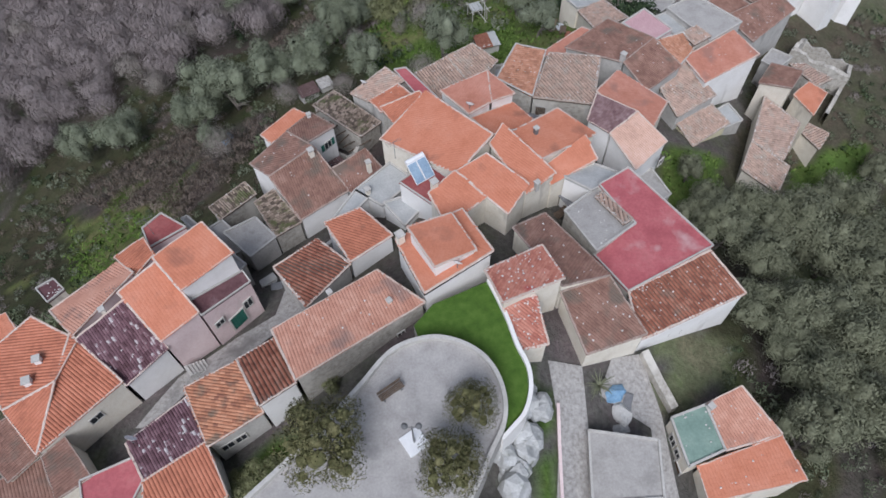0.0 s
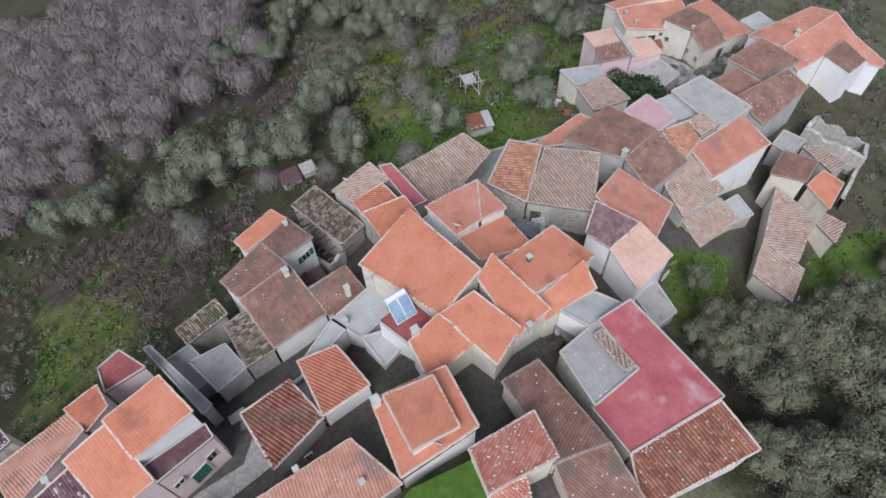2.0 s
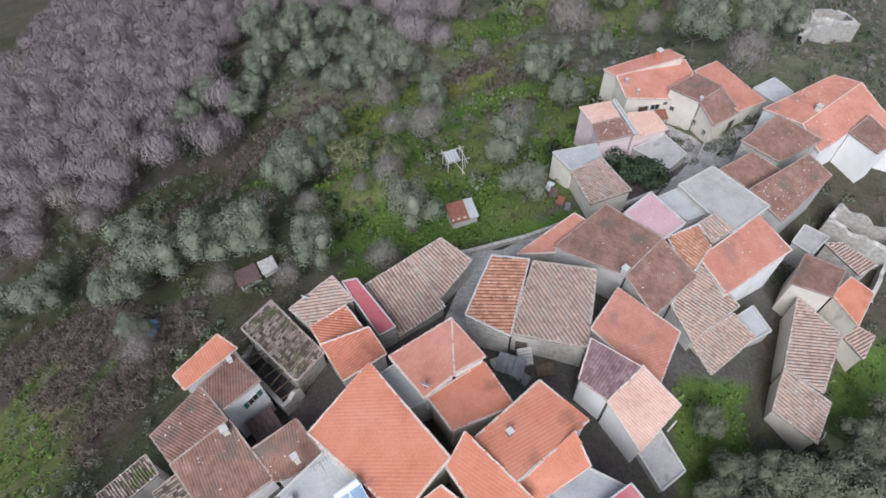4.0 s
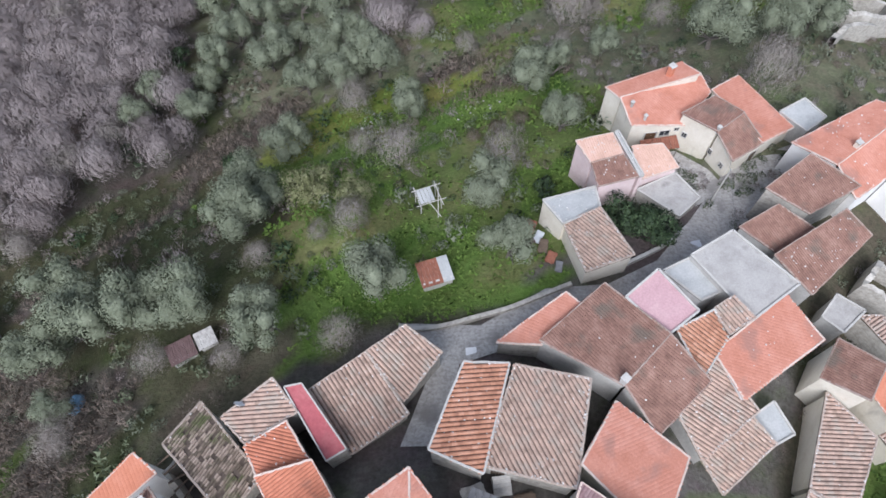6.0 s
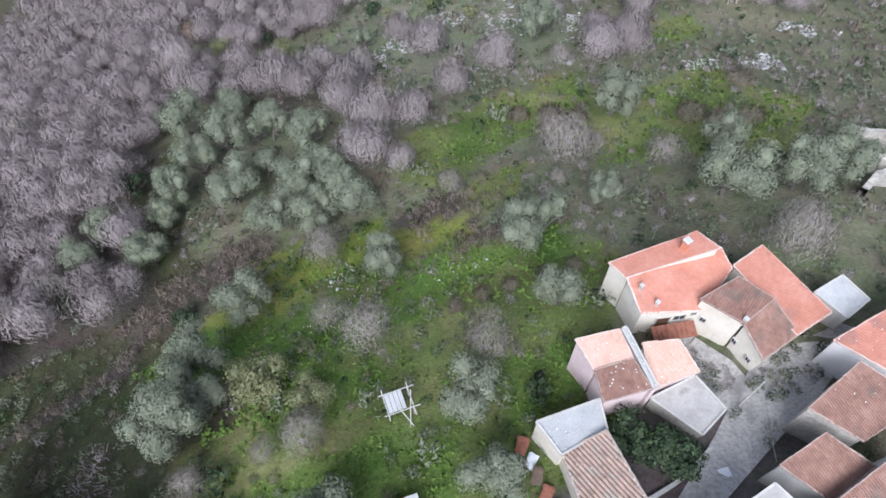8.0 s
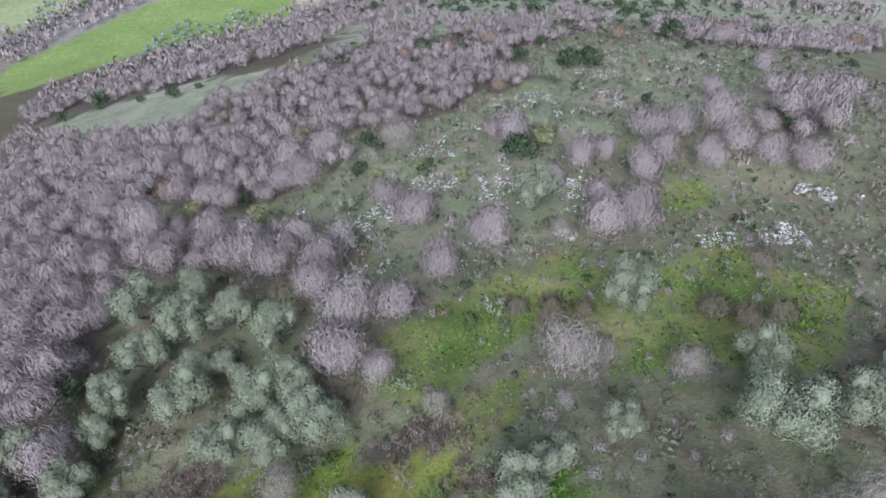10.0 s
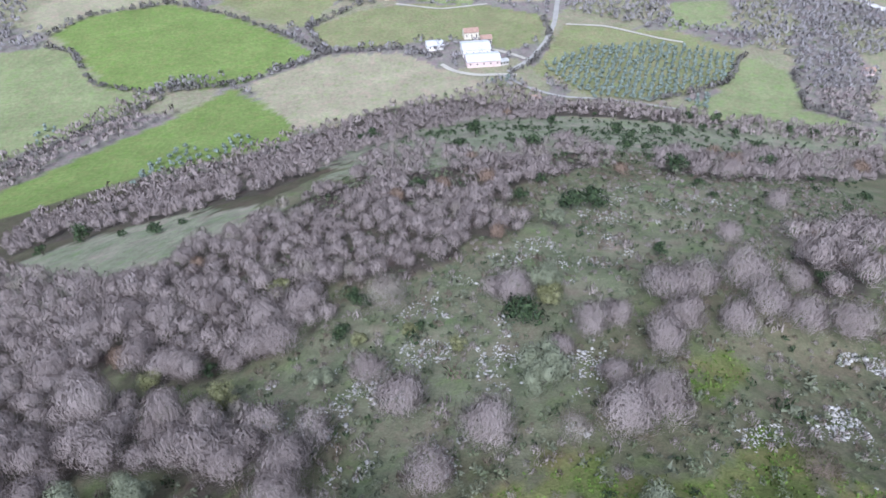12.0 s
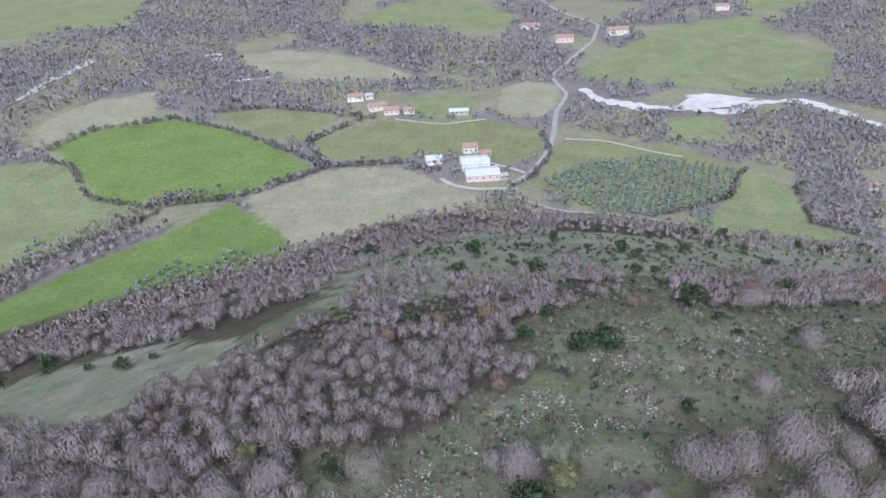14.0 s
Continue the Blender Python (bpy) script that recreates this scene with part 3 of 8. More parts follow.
FIELDS.append(("pasture", [(0.5, 134.2), (8.4, 141.3), (19.1, 149.8), (28.0, 151.8), (34.4, 149.1), (41.6, 147.6), (54.4, 160.4), (56.6, 150.4), (68.2, 144.9), (54.3, 125.1), (30.1, 127.6), (28.6, 135.1), (16.8, 138.0), (14.5, 134.3), (1.2, 128.5)]))
FIELDS.append(("pasture", [(49.1, 174.5), (57.7, 179.3), (58.5, 172.8), (50.6, 164.6), (46.4, 165.8)]))
FIELDS.append(("pasture", [(1.1, 135.2), (7.8, 140.7), (21.8, 150.1), (31.8, 149.4), (26.7, 138.3), (17.7, 132.6), (9.5, 122.7), (3.3, 123.9)]))
FIELDS.append(("pasture", [(11.0, 124.9), (19.6, 126.9), (18.1, 119.0), (12.4, 119.2)]))
FIELDS.append(("pasture", [(32.6, 133.7), (42.9, 136.6), (58.7, 137.4), (52.7, 123.6), (43.5, 128.5), (32.5, 125.5)]))
FIELDS.append(("lawn", [(1.8, 111.7), (13.6, 114.0), (15.8, 107.0), (12.5, 103.2), (3.5, 98.7), (-0.0, 102.5)]))
FIELDS.append(("lawn", [(-30.0, 96.1), (-25.1, 102.0), (-17.1, 105.3), (-6.3, 103.7), (0.7, 92.8), (0.2, 88.4), (-7.1, 88.4), (-12.1, 95.8), (-23.1, 91.0)]))
FIELDS.append(("lawn", [(13.1, 92.3), (20.0, 92.7), (21.2, 87.0), (14.2, 85.4)]))
FIELDS.append(("lawn", [(-11.6, 74.3), (-9.0, 79.5), (-2.1, 82.0), (4.9, 84.8), (10.2, 80.8), (9.5, 75.3), (18.3, 77.6), (18.5, 75.0), (9.4, 71.5), (2.0, 70.7), (-2.5, 72.2), (-5.1, 68.1), (-9.1, 66.5), (-8.9, 71.2)]))
FIELDS.append(("lawn", [(-12.8, 102.5), (-3.6, 95.4), (1.0, 89.2), (-3.4, 83.4), (-9.3, 82.3), (-12.9, 87.0)]))
FIELDS.append(("pasture", [(-54.9, 50.8), (-53.6, 57.5), (-49.7, 61.2), (-41.6, 54.2), (-41.0, 49.0), (-42.4, 42.5), (-45.8, 40.4)]))
FIELDS.append(("moss", [(-19.2, 113.8), (-11.0, 112.4), (-2.4, 117.7), (13.6, 115.1), (12.9, 113.2), (-1.5, 109.4), (-9.5, 105.4), (-18.4, 104.6)]))
FIELDS.append(("sage", [(-152.7, 293.8), (-133.0, 303.2), (-86.9, 298.8), (-49.6, 275.5), (-38.6, 256.7), (-55.6, 241.4), (-66.4, 234.1), (-83.8, 228.3), (-96.1, 220.8)]))
FIELDS.append(("sage", [(-43.0, 344.7), (-49.3, 474.2), (0.0, 473.6), (26.9, 455.4), (71.1, 445.0), (119.2, 481.5), (201.3, 506.5), (299.8, 502.0), (279.2, 465.4), (172.9, 439.2), (98.2, 352.2), (68.2, 327.2), (33.3, 316.7), (4.6, 323.5), (-20.3, 318.9)]))
FIELDS.append(("stonegrass", [(-19.3, 196.0), (-7.1, 201.0), (1.4, 203.3), (12.4, 210.4), (22.1, 219.9), (32.6, 225.6), (33.3, 252.3), (53.3, 262.9), (71.4, 270.6), (97.7, 276.5), (206.8, 357.9), (122.6, 242.3), (69.6, 211.7), (51.3, 208.2), (41.4, 190.5), (30.1, 180.8), (20.8, 175.7), (8.8, 171.9), (9.2, 157.5), (-27.9, 162.7), (-28.7, 178.7), (-16.9, 177.1), (-17.1, 186.1)]))
FIELDS.append(("stonegrass", [(-28.1, 177.7), (-9.6, 185.2), (9.8, 192.4), (32.2, 179.3), (28.9, 155.1), (13.4, 150.9), (0.2, 149.1), (-7.3, 164.2)]))
FIELDS.append(("sage", [(-30.0, 299.9), (-26.5, 378.5), (-12.4, 467.8), (36.6, 511.8), (78.7, 497.9), (152.5, 483.3), (279.3, 477.5), (206.2, 369.8), (129.4, 355.6), (72.9, 322.5), (39.2, 306.9), (-3.3, 287.0)]))

FIELDS.append(("lawn", [(6.6, 19.0), (8.1, 18.6), (7.9, 11.0), (6.0, 10.0)]))
FIELDS.append(("lawn", [(-17.5, 14.5), (-12.0, 16.5), (-10.5, 12.5), (-15.5, 9.5)]))
FIELDS.append(("lawn", [(44.1, 56.8), (52.2, 62.2), (58.5, 64.6), (53.9, 51.2), (46.8, 50.4), (42.6, 51.9)]))
FIELDS.append(("lawn", [(24.4, 53.2), (32.7, 54.5), (31.6, 46.9), (27.2, 43.2), (24.2, 46.8)]))

WOODS = []
WOODS.append(("bare", 5.2, [(-136.6, 241.0), (-154.6, 290.7), (-92.7, 239.8), (-56.2, 217.2), (-32.1, 212.6), (-14.8, 210.5), (-10.3, 192.9), (-20.0, 188.2), (-26.1, 179.8), (-35.1, 176.6), (-53.6, 186.4), (-53.7, 179.0), (-36.3, 172.1), (-21.4, 168.6), (-6.8, 159.3), (-9.9, 151.7), (-19.8, 150.6), (-32.3, 157.7), (-44.2, 156.6), (-41.4, 143.3), (-40.8, 134.1), (-45.8, 132.0), (-52.8, 130.4), (-57.2, 121.0)]))
WOODS.append(("bare", 5.0, [(-110.6, 189.4), (-45.2, 158.5), (-40.2, 138.1), (-39.8, 126.2), (-51.5, 125.1), (-50.0, 116.1), (-40.3, 111.7), (-33.1, 114.9), (-33.0, 106.8), (-38.7, 102.7), (-46.2, 97.6), (-53.4, 88.5)]))
WOODS.append(("bare", 5.2, [(-108.1, 140.3), (-132.4, 225.6), (-69.9, 178.9), (-45.1, 158.1), (-40.6, 129.3), (-45.0, 123.3), (-49.2, 117.8), (-55.1, 111.2), (-54.8, 100.9), (-58.2, 92.7), (-67.6, 85.8), (-74.4, 85.2)]))
WOODS.append(("bare", 4.4, [(-96.1, 220.8), (-78.4, 217.5), (-62.8, 215.4), (-70.6, 230.2), (-54.2, 227.4), (-57.8, 242.9), (-40.9, 239.4), (-32.5, 264.5), (-22.7, 284.1), (-8.7, 287.9), (5.4, 299.5), (24.3, 302.0), (32.7, 310.8), (54.5, 322.5), (64.5, 311.6), (62.9, 289.7), (39.3, 274.6), (27.8, 257.4), (26.3, 239.6), (30.5, 228.8), (25.1, 225.7), (16.2, 223.2), (12.4, 212.9), (3.4, 207.2), (-5.6, 206.6), (-14.7, 206.3), (-23.9, 206.0), (-29.6, 201.4), (-35.0, 196.9), (-43.1, 200.4), (-42.4, 193.1), (-50.6, 191.4), (-64.4, 195.1), (-58.5, 183.6), (-66.9, 181.0)]))
WOODS.append(("bare", 5.0, [(-205.0, 362.9), (-170.5, 355.8), (-132.8, 340.2), (-120.5, 370.1), (-85.0, 366.4), (-80.2, 451.3), (-57.4, 479.9), (-23.9, 514.0), (37.8, 534.8), (83.9, 526.8), (78.1, 488.1), (28.0, 482.8), (-6.0, 454.1), (-25.5, 355.8), (-38.9, 326.0), (-53.0, 298.4), (-69.3, 297.5), (-81.4, 287.0), (-115.0, 309.0), (-157.6, 320.8), (-160.9, 304.4)]))
WOODS.append(("bare", 5.0, [(-17.9, 276.5), (-22.5, 335.0), (-1.5, 363.0), (13.0, 318.2), (32.7, 310.8), (60.7, 356.5), (68.9, 313.2), (45.9, 274.4), (28.3, 262.8), (6.5, 259.6)]))
WOODS.append(("bare", 5.5, [(90.3, 328.7), (162.2, 415.2), (207.8, 429.8), (279.2, 465.4), (233.5, 395.5), (145.6, 321.3), (96.5, 282.0), (75.1, 277.2)]))
WOODS.append(("bare", 9, [(87.5, 223.7), (122.6, 242.3), (93.4, 199.2), (82.5, 197.1)]))
WOODS.append(("bramble", 2.2, [(-35.9, 102.8), (-29.1, 111.9), (-20.3, 118.7), (-15.6, 116.1), (-18.5, 110.9), (-23.7, 107.1), (-30.9, 103.4)]))
WOODS.append(("bramble", 2.0, [(1.3, 118.0), (8.7, 121.7), (16.6, 118.0), (13.6, 115.1), (5.9, 114.8)]))
WOODS.append(("bramble", 2.2, [(-49.6, 80.4), (-42.7, 87.4), (-34.8, 95.9), (-29.7, 104.2), (-25.2, 111.7), (-19.1, 119.2), (-15.8, 114.8), (-19.4, 109.6), (-26.0, 107.2), (-30.6, 101.0), (-33.8, 93.5), (-41.8, 87.3), (-46.4, 79.2)]))
WOODS.append(("bramble", 2.0, [(-63.0, 63.3), (-57.3, 68.0), (-47.0, 71.9), (-44.0, 76.8), (-32.5, 68.1), (-24.3, 66.9), (-21.8, 62.6), (-27.0, 59.4), (-27.6, 54.5), (-32.1, 47.6), (-41.6, 54.2), (-56.0, 61.8)]))
WOODS.append(("bramble", 1.8, [(-0.5, 108.9), (7.3, 111.6), (23.1, 116.6), (23.4, 113.3), (8.8, 107.8), (0.5, 105.0)]))
WOODS.append(("stones", 0.70, [(-4.8, 151.1), (-2.2, 156.2), (5.4, 157.8), (13.9, 158.2), (12.9, 151.5), (3.7, 146.1)]))
WOODS.append(("stones", 0.58, [(68.8, 177.3), (78.5, 180.9), (89.2, 177.9), (84.3, 169.3), (76.8, 171.0), (68.5, 172.1)]))
WOODS.append(("stones", 0.70, [(44.5, 156.7), (58.2, 161.0), (54.6, 153.0), (45.4, 150.0)]))
WOODS.append(("stones", 0.78, [(61.1, 163.1), (71.8, 168.8), (69.0, 154.7), (62.6, 146.9), (61.5, 156.7)]))
WOODS.append(("stones", 1.17, [(-27.9, 162.7), (-22.8, 172.3), (-6.8, 183.8), (12.4, 205.8), (24.5, 219.8), (32.6, 225.6), (45.2, 226.0), (53.8, 220.3), (40.4, 194.5), (29.9, 179.3), (20.5, 173.0), (15.3, 166.0), (8.9, 168.0), (4.8, 158.0)]))
WOODS.append(("stones", 1.40, [(36.2, 252.3), (71.4, 270.6), (94.0, 268.3), (89.0, 246.6), (53.8, 220.3), (33.0, 228.8)]))
WOODS.append(("stones", 0.70, [(33.6, 180.6), (39.8, 180.5), (34.7, 169.4), (30.3, 156.3), (25.9, 159.6)]))
WOODS.append(("stones", 0.86, [(-19.7, 103.9), (-13.0, 107.2), (-4.7, 111.1), (-2.9, 108.7), (-9.3, 104.4), (-17.4, 101.7)]))
WOODS.append(("stones", 1.09, [(-25.0, 174.6), (-11.3, 178.3), (9.8, 192.4), (34.2, 193.7), (31.5, 174.3), (9.6, 157.5), (0.2, 149.1), (-7.0, 161.7)]))
WOODS.append(("stones", 1.56, [(-15.0, 104.8), (-5.1, 106.3), (14.8, 109.2), (14.6, 106.1), (-0.1, 103.1), (-9.5, 96.0)]))
WOODS.append(("bare", 5.0, [(-205.7, 380.8), (-141.8, 391.9), (-86.2, 492.2), (-46.7, 526.3), (34.4, 545.5), (37.3, 524.6), (-42.2, 488.3), (-72.0, 432.2), (-100.2, 342.1), (-172.8, 336.8)]))
WOODS.append(("bare", 6.5, [(38.0, 538.6), (90.6, 526.9), (163.9, 517.5), (288.8, 493.5), (280.4, 479.3), (154.1, 487.9), (86.2, 500.3), (40.8, 518.8)]))
WOODS.append(("bare", 5.4, [(-169.7, 217.7), (-35.3, 121.2), (-38.8, 108.4), (-44.5, 98.7), (-57.1, 93.2), (-60.5, 86.2), (-68.1, 81.2), (-73.2, 76.1), (-74.5, 63.6)]))
WOODS.append(("darkolive", 4.8, [(23.2, 42.5), (36.7, 51.1), (60.1, 60.2), (38.8, 14.0), (34.1, 13.8), (34.0, 20.0), (32.6, 25.9), (29.9, 31.2), (28.0, 39.8)]))
WOODS.append(("darkolive", 5.0, [(30.0, 45.4), (47.4, 56.6), (57.8, 55.7), (39.5, 17.1), (32.3, 16.7), (28.3, 27.6), (32.1, 39.8)]))
WOODS.append(("darkolive", 5.0, [(25.0, 44.8), (31.3, 48.7), (32.8, 44.3), (37.8, 45.9), (44.2, 51.5), (52.9, 53.2), (45.4, 36.9), (27.1, 35.0)]))
WOODS.append(("shrub", 15, [(-81.2, 469.7), (-22.8, 515.2), (51.6, 513.5), (139.1, 497.0), (284.8, 486.6), (181.6, 336.1), (83.1, 296.2), (33.9, 328.4), (-26.6, 378.8)]))
WOODS.append(("farwood", 6.3, [(-523.2, 946.7), (-403.9, 1042.0), (-403.5, 1195.2), (-131.8, 1186.5), (-132.3, 1062.1), (-243.1, 963.7), (-226.3, 898.0), (-160.1, 823.1), (-19.3, 838.0), (63.2, 818.8), (50.4, 794.1), (-23.8, 803.8), (-72.5, 773.2), (-161.7, 775.0), (-218.3, 759.1), (-289.8, 822.9), (-344.2, 798.1), (-370.1, 724.0), (-356.6, 668.0), (-371.6, 668.6)]))
WOODS.append(("farwood", 6.9, [(-197.5, 1010.9), (-115.6, 1047.8), (-10.7, 1003.7), (149.5, 932.3), (138.1, 852.7), (69.7, 827.4), (-19.9, 856.0), (-102.8, 937.9)]))
WOODS.append(("farwood", 6.3, [(459.7, 920.6), (466.3, 1098.4), (561.8, 1155.6), (637.6, 1150.0), (416.0, 730.9), (384.1, 760.2), (321.0, 793.0), (408.9, 825.1)]))
WOODS.append(("farwood", 6.3, [(277.2, 747.2), (395.1, 691.5), (355.0, 615.6), (308.2, 598.1), (282.4, 608.2), (255.2, 629.0), (247.9, 660.7), (201.2, 680.3), (216.3, 737.3), (123.0, 747.5), (117.2, 706.9), (162.4, 681.2), (244.4, 650.2)]))
WOODS.append(("farwood", 5.8, [(56.4, 574.5), (91.6, 532.8), (150.2, 522.5), (165.0, 509.3), (287.4, 491.1), (270.3, 462.9), (151.5, 480.2), (86.2, 500.5), (45.7, 535.9)]))
WOODS.append(("farwood", 5.8, [(279.0, 589.8), (333.2, 574.4), (308.4, 528.3), (269.3, 541.0)]))
WOODS.append(("farwood", 5.8, [(-266.5, 475.4), (-247.9, 517.3), (-199.0, 586.6), (-157.3, 590.9), (-194.3, 560.5), (-231.5, 491.0), (-253.5, 452.5)]))
WOODS.append(("farwood", 5.8, [(-1.0, 542.2), (47.8, 569.7), (68.4, 569.3), (52.2, 520.4), (-19.6, 473.5), (-67.5, 394.4), (-108.6, 359.7), (-181.5, 348.2), (-205.8, 380.9), (-141.2, 452.6), (-90.2, 502.1)]))
WOODS.append(("orchard", 5.4, [(84.3, 598.9), (124.3, 630.4), (201.5, 646.6), (248.0, 634.2), (219.2, 576.6), (149.4, 533.2), (112.6, 542.3)]))
WOODS.append(("orchard", 4.6, [(90.9, 583.9), (125.6, 589.0), (168.7, 575.1), (175.6, 555.9), (149.4, 533.2), (112.0, 539.1)]))
WOODS.append(("orchard", 8, [(-187.8, 380.4), (-172.5, 421.1), (-169.7, 482.4), (-140.9, 481.4), (-122.3, 504.6), (-110.3, 487.0), (-142.8, 457.0), (-168.7, 419.9)]))
WOODS.append(("orchard", 5, [(35.5, 569.9), (56.8, 579.0), (69.0, 554.9), (61.2, 536.0), (38.4, 545.6)]))
WOODS.append(("orchard", 6, [(175.8, 536.8), (210.2, 562.6), (215.7, 544.5), (185.0, 523.7)]))
WOODS.append(("orchard", 8, [(-293.5, 510.1), (-263.2, 525.0), (-248.1, 509.8), (-270.4, 482.2)]))
WOODS.append(("orchard", 6, [(121.0, 733.6), (200.8, 717.5), (193.0, 686.4), (121.7, 702.8)]))

TREES = []
TREES.append(("bare", [(4.6, 163.1, 4.6), (16.8, 157.2, 4.6), (34.6, 158.8, 5.3), (41.0, 161.2, 4.9), (-3.2, 138.9, 4.7), (3.2, 138.3, 4.0), (-4.0, 130.2, 4.6), (-9.7, 146.7, 3.9), (-1.3, 173.8, 3.5), (1.7, 127.5, 2.7), (22.6, 194.1, 4.4), (28.7, 175.1, 2.7), (9.0, 149.2, 3.7), (35.6, 167.6, 3.1), (-15.7, 195.4, 4.8), (-18.6, 185.7, 4.1), (-22.7, 183.9, 3.7), (-38.7, 182.1, 3.8), (-34.7, 181.4, 3.2), (-53.4, 199.5, 5.4), (-59.9, 195.7, 4.5), (-18.4, 153.4, 4.1), (-9.5, 151.8, 4.0), (-27.0, 158.0, 3.9), (49.9, 192.4, 5.3), (56.7, 195.0, 4.4), (66.6, 197.6, 5.0), (76.9, 198.5, 3.3), (66.5, 188.2, 4.2), (50.9, 183.4, 4.0)]))
TREES.append(("bare", [(45.3, 177.0, 4.2), (35.4, 182.2, 3.6), (40.4, 184.3, 2.9), (59.9, 182.9, 3.8), (73.2, 185.6, 4.2), (80.6, 185.0, 4.6), (20.0, 197.3, 2.9), (-22.7, 190.9, 5.0), (-45.2, 199.2, 4.1), (-60.7, 184.0, 4.4), (-44.9, 187.9, 3.0), (-35.1, 199.1, 3.8), (-31.3, 166.8, 4.1), (-45.7, 169.4, 5.1), (89.6, 211.0, 3.2), (74.0, 223.3, 3.1), (100.9, 253.7, 3.7), (101.9, 287.9, 5.3), (39.8, 188.7, 1.9)]))
TREES.append(("palebare", [(23.8, 127.4, 5.4), (-0.0, 95.9, 3.6), (-4.7, 99.6, 2.3), (12.5, 92.9, 3.2), (45.5, 104.5, 3.9), (-7.5, 112.7, 3.0), (38.5, 125.8, 3.0), (8.8, 121.3, 2.3), (23.0, 121.6, 1.6), (-4.3, 82.8, 2.6), (-7.6, 82.0, 1.5), (-22.4, 67.6, 2.1), (-3.9, 68.7, 2.4), (-13.8, 79.0, 2.0), (-30.7, 60.5, 2.6), (-14.6, 67.1, 1.9), (28.6, 129.0, 2.4), (27.8, 157.1, 2.6), (-0.7, 194.5, 4.3), (17.9, 155.1, 1.6)]))
TREES.append(("olive", [(-36.3, 145.3, 4.4), (-29.5, 148.9, 3.5), (-26.5, 138.7, 4.0), (-20.4, 140.4, 3.6), (-12.8, 136.1, 3.6), (-30.9, 133.7, 3.9), (-32.2, 126.9, 3.5), (-22.7, 125.8, 4.2), (-19.4, 130.9, 2.5), (-33.0, 122.1, 2.4), (-14.2, 125.1, 3.8), (-9.2, 125.1, 3.9), (-4.6, 120.0, 4.1), (-9.9, 118.6, 3.7), (-15.9, 118.4, 3.4), (-33.0, 114.9, 3.4), (-40.7, 119.4, 3.0), (-42.8, 114.5, 2.9), (0.6, 107.4, 3.1), (16.7, 109.2, 3.5), (20.4, 112.5, 2.7), (27.9, 116.8, 2.6), (20.0, 98.9, 2.9), (42.5, 115.7, 4.9), (44.7, 125.1, 3.3), (50.4, 115.5, 3.8), (56.9, 119.5, 3.9), (33.9, 139.6, 4.0), (-18.6, 95.3, 3.6), (-20.0, 90.3, 3.3)]))
TREES.append(("olive", [(-14.7, 87.5, 2.6), (10.3, 86.9, 3.4), (-31.9, 73.8, 4.7), (-37.1, 70.3, 3.8), (-25.6, 73.9, 3.9), (-19.7, 73.6, 3.7), (-11.3, 70.4, 3.4), (-0.7, 75.2, 3.6), (12.2, 78.4, 3.0), (-16.9, 84.4, 3.7), (-33.0, 63.9, 2.2), (-37.9, 77.7, 4.4), (-16.9, 104.4, 3.9), (-7.4, 111.3, 3.9), (-60.4, 73.5, 3.4), (-53.5, 74.7, 4.2), (-23.1, 131.5, 2.7), (24.7, 166.3, 4.4), (29.0, 196.6, 3.5), (36.1, 229.0, 2.5), (-8.8, 172.8, 2.4)]))
TREES.append(("sage", [(-9.9, 89.7, 3.2), (-4.3, 86.9, 2.4), (-8.1, 173.2, 2.7), (-24.4, 170.4, 3.3), (-4.5, 185.3, 1.7), (4.6, 186.1, 1.6), (29.6, 192.7, 2.8), (13.0, 179.8, 1.8), (-23.4, 205.3, 2.8), (-39.7, 178.4, 2.3)]))
TREES.append(("shrub", [(-7.3, 171.5, 3.1), (-5.4, 196.8, 2.0), (24.5, 166.4, 4.1), (24.7, 185.7, 4.0), (-41.0, 130.4, 2.4), (-25.4, 104.3, 1.9), (17.2, 87.8, 1.5), (-41.9, 106.8, 2.0), (-126.4, 233.9, 1.7), (-6.5, 199.1, 2.1), (42.5, 242.3, 2.9), (48.2, 243.5, 2.5), (36.6, 229.7, 2.5), (-8.1, 188.1, 2.0), (55.8, 214.3, 2.0), (14.0, 178.2, 2.2), (-125.4, 300.5, 3.7), (-81.3, 273.2, 2.1), (-100.1, 285.3, 1.3), (-73.8, 276.7, 1.2), (-138.8, 295.2, 2.0), (49.9, 251.6, 1.9), (81.7, 283.9, 3.5), (140.7, 338.1, 3.6), (22.9, 361.0, 3.8), (41.1, 316.4, 3.6), (36.1, 336.5, 1.3), (71.3, 458.1, 4.3), (99.1, 421.1, 3.3), (77.9, 322.9, 2.3)]))
TREES.append(("shrub", [(103.5, 403.2, 2.5), (90.8, 339.7, 1.8), (125.6, 435.8, 3.7), (143.0, 450.7, 3.9), (84.2, 425.1, 1.8), (84.1, 268.8, 1.5), (84.3, 257.5, 1.2), (182.7, 430.3, 3.7), (3.3, 263.6, 1.7), (-33.2, 460.1, 4.0), (-39.0, 451.7, 3.3), (-9.3, 314.4, 1.8), (37.9, 265.1, 1.4), (6.5, 187.1, 1.3), (84.9, 203.1, 1.7), (269.1, 486.3, 2.9), (240.7, 480.5, 2.8), (187.3, 501.5, 3.7), (15.0, 317.9, 3.0), (29.8, 248.5, 2.0), (158.6, 300.8, 2.0), (104.4, 265.5, 1.6), (169.1, 477.0, 2.4), (185.4, 468.9, 2.7), (229.6, 487.4, 2.5), (165.4, 498.0, 3.3), (-30.6, 180.6, 1.7), (-89.5, 230.1, 1.1)]))
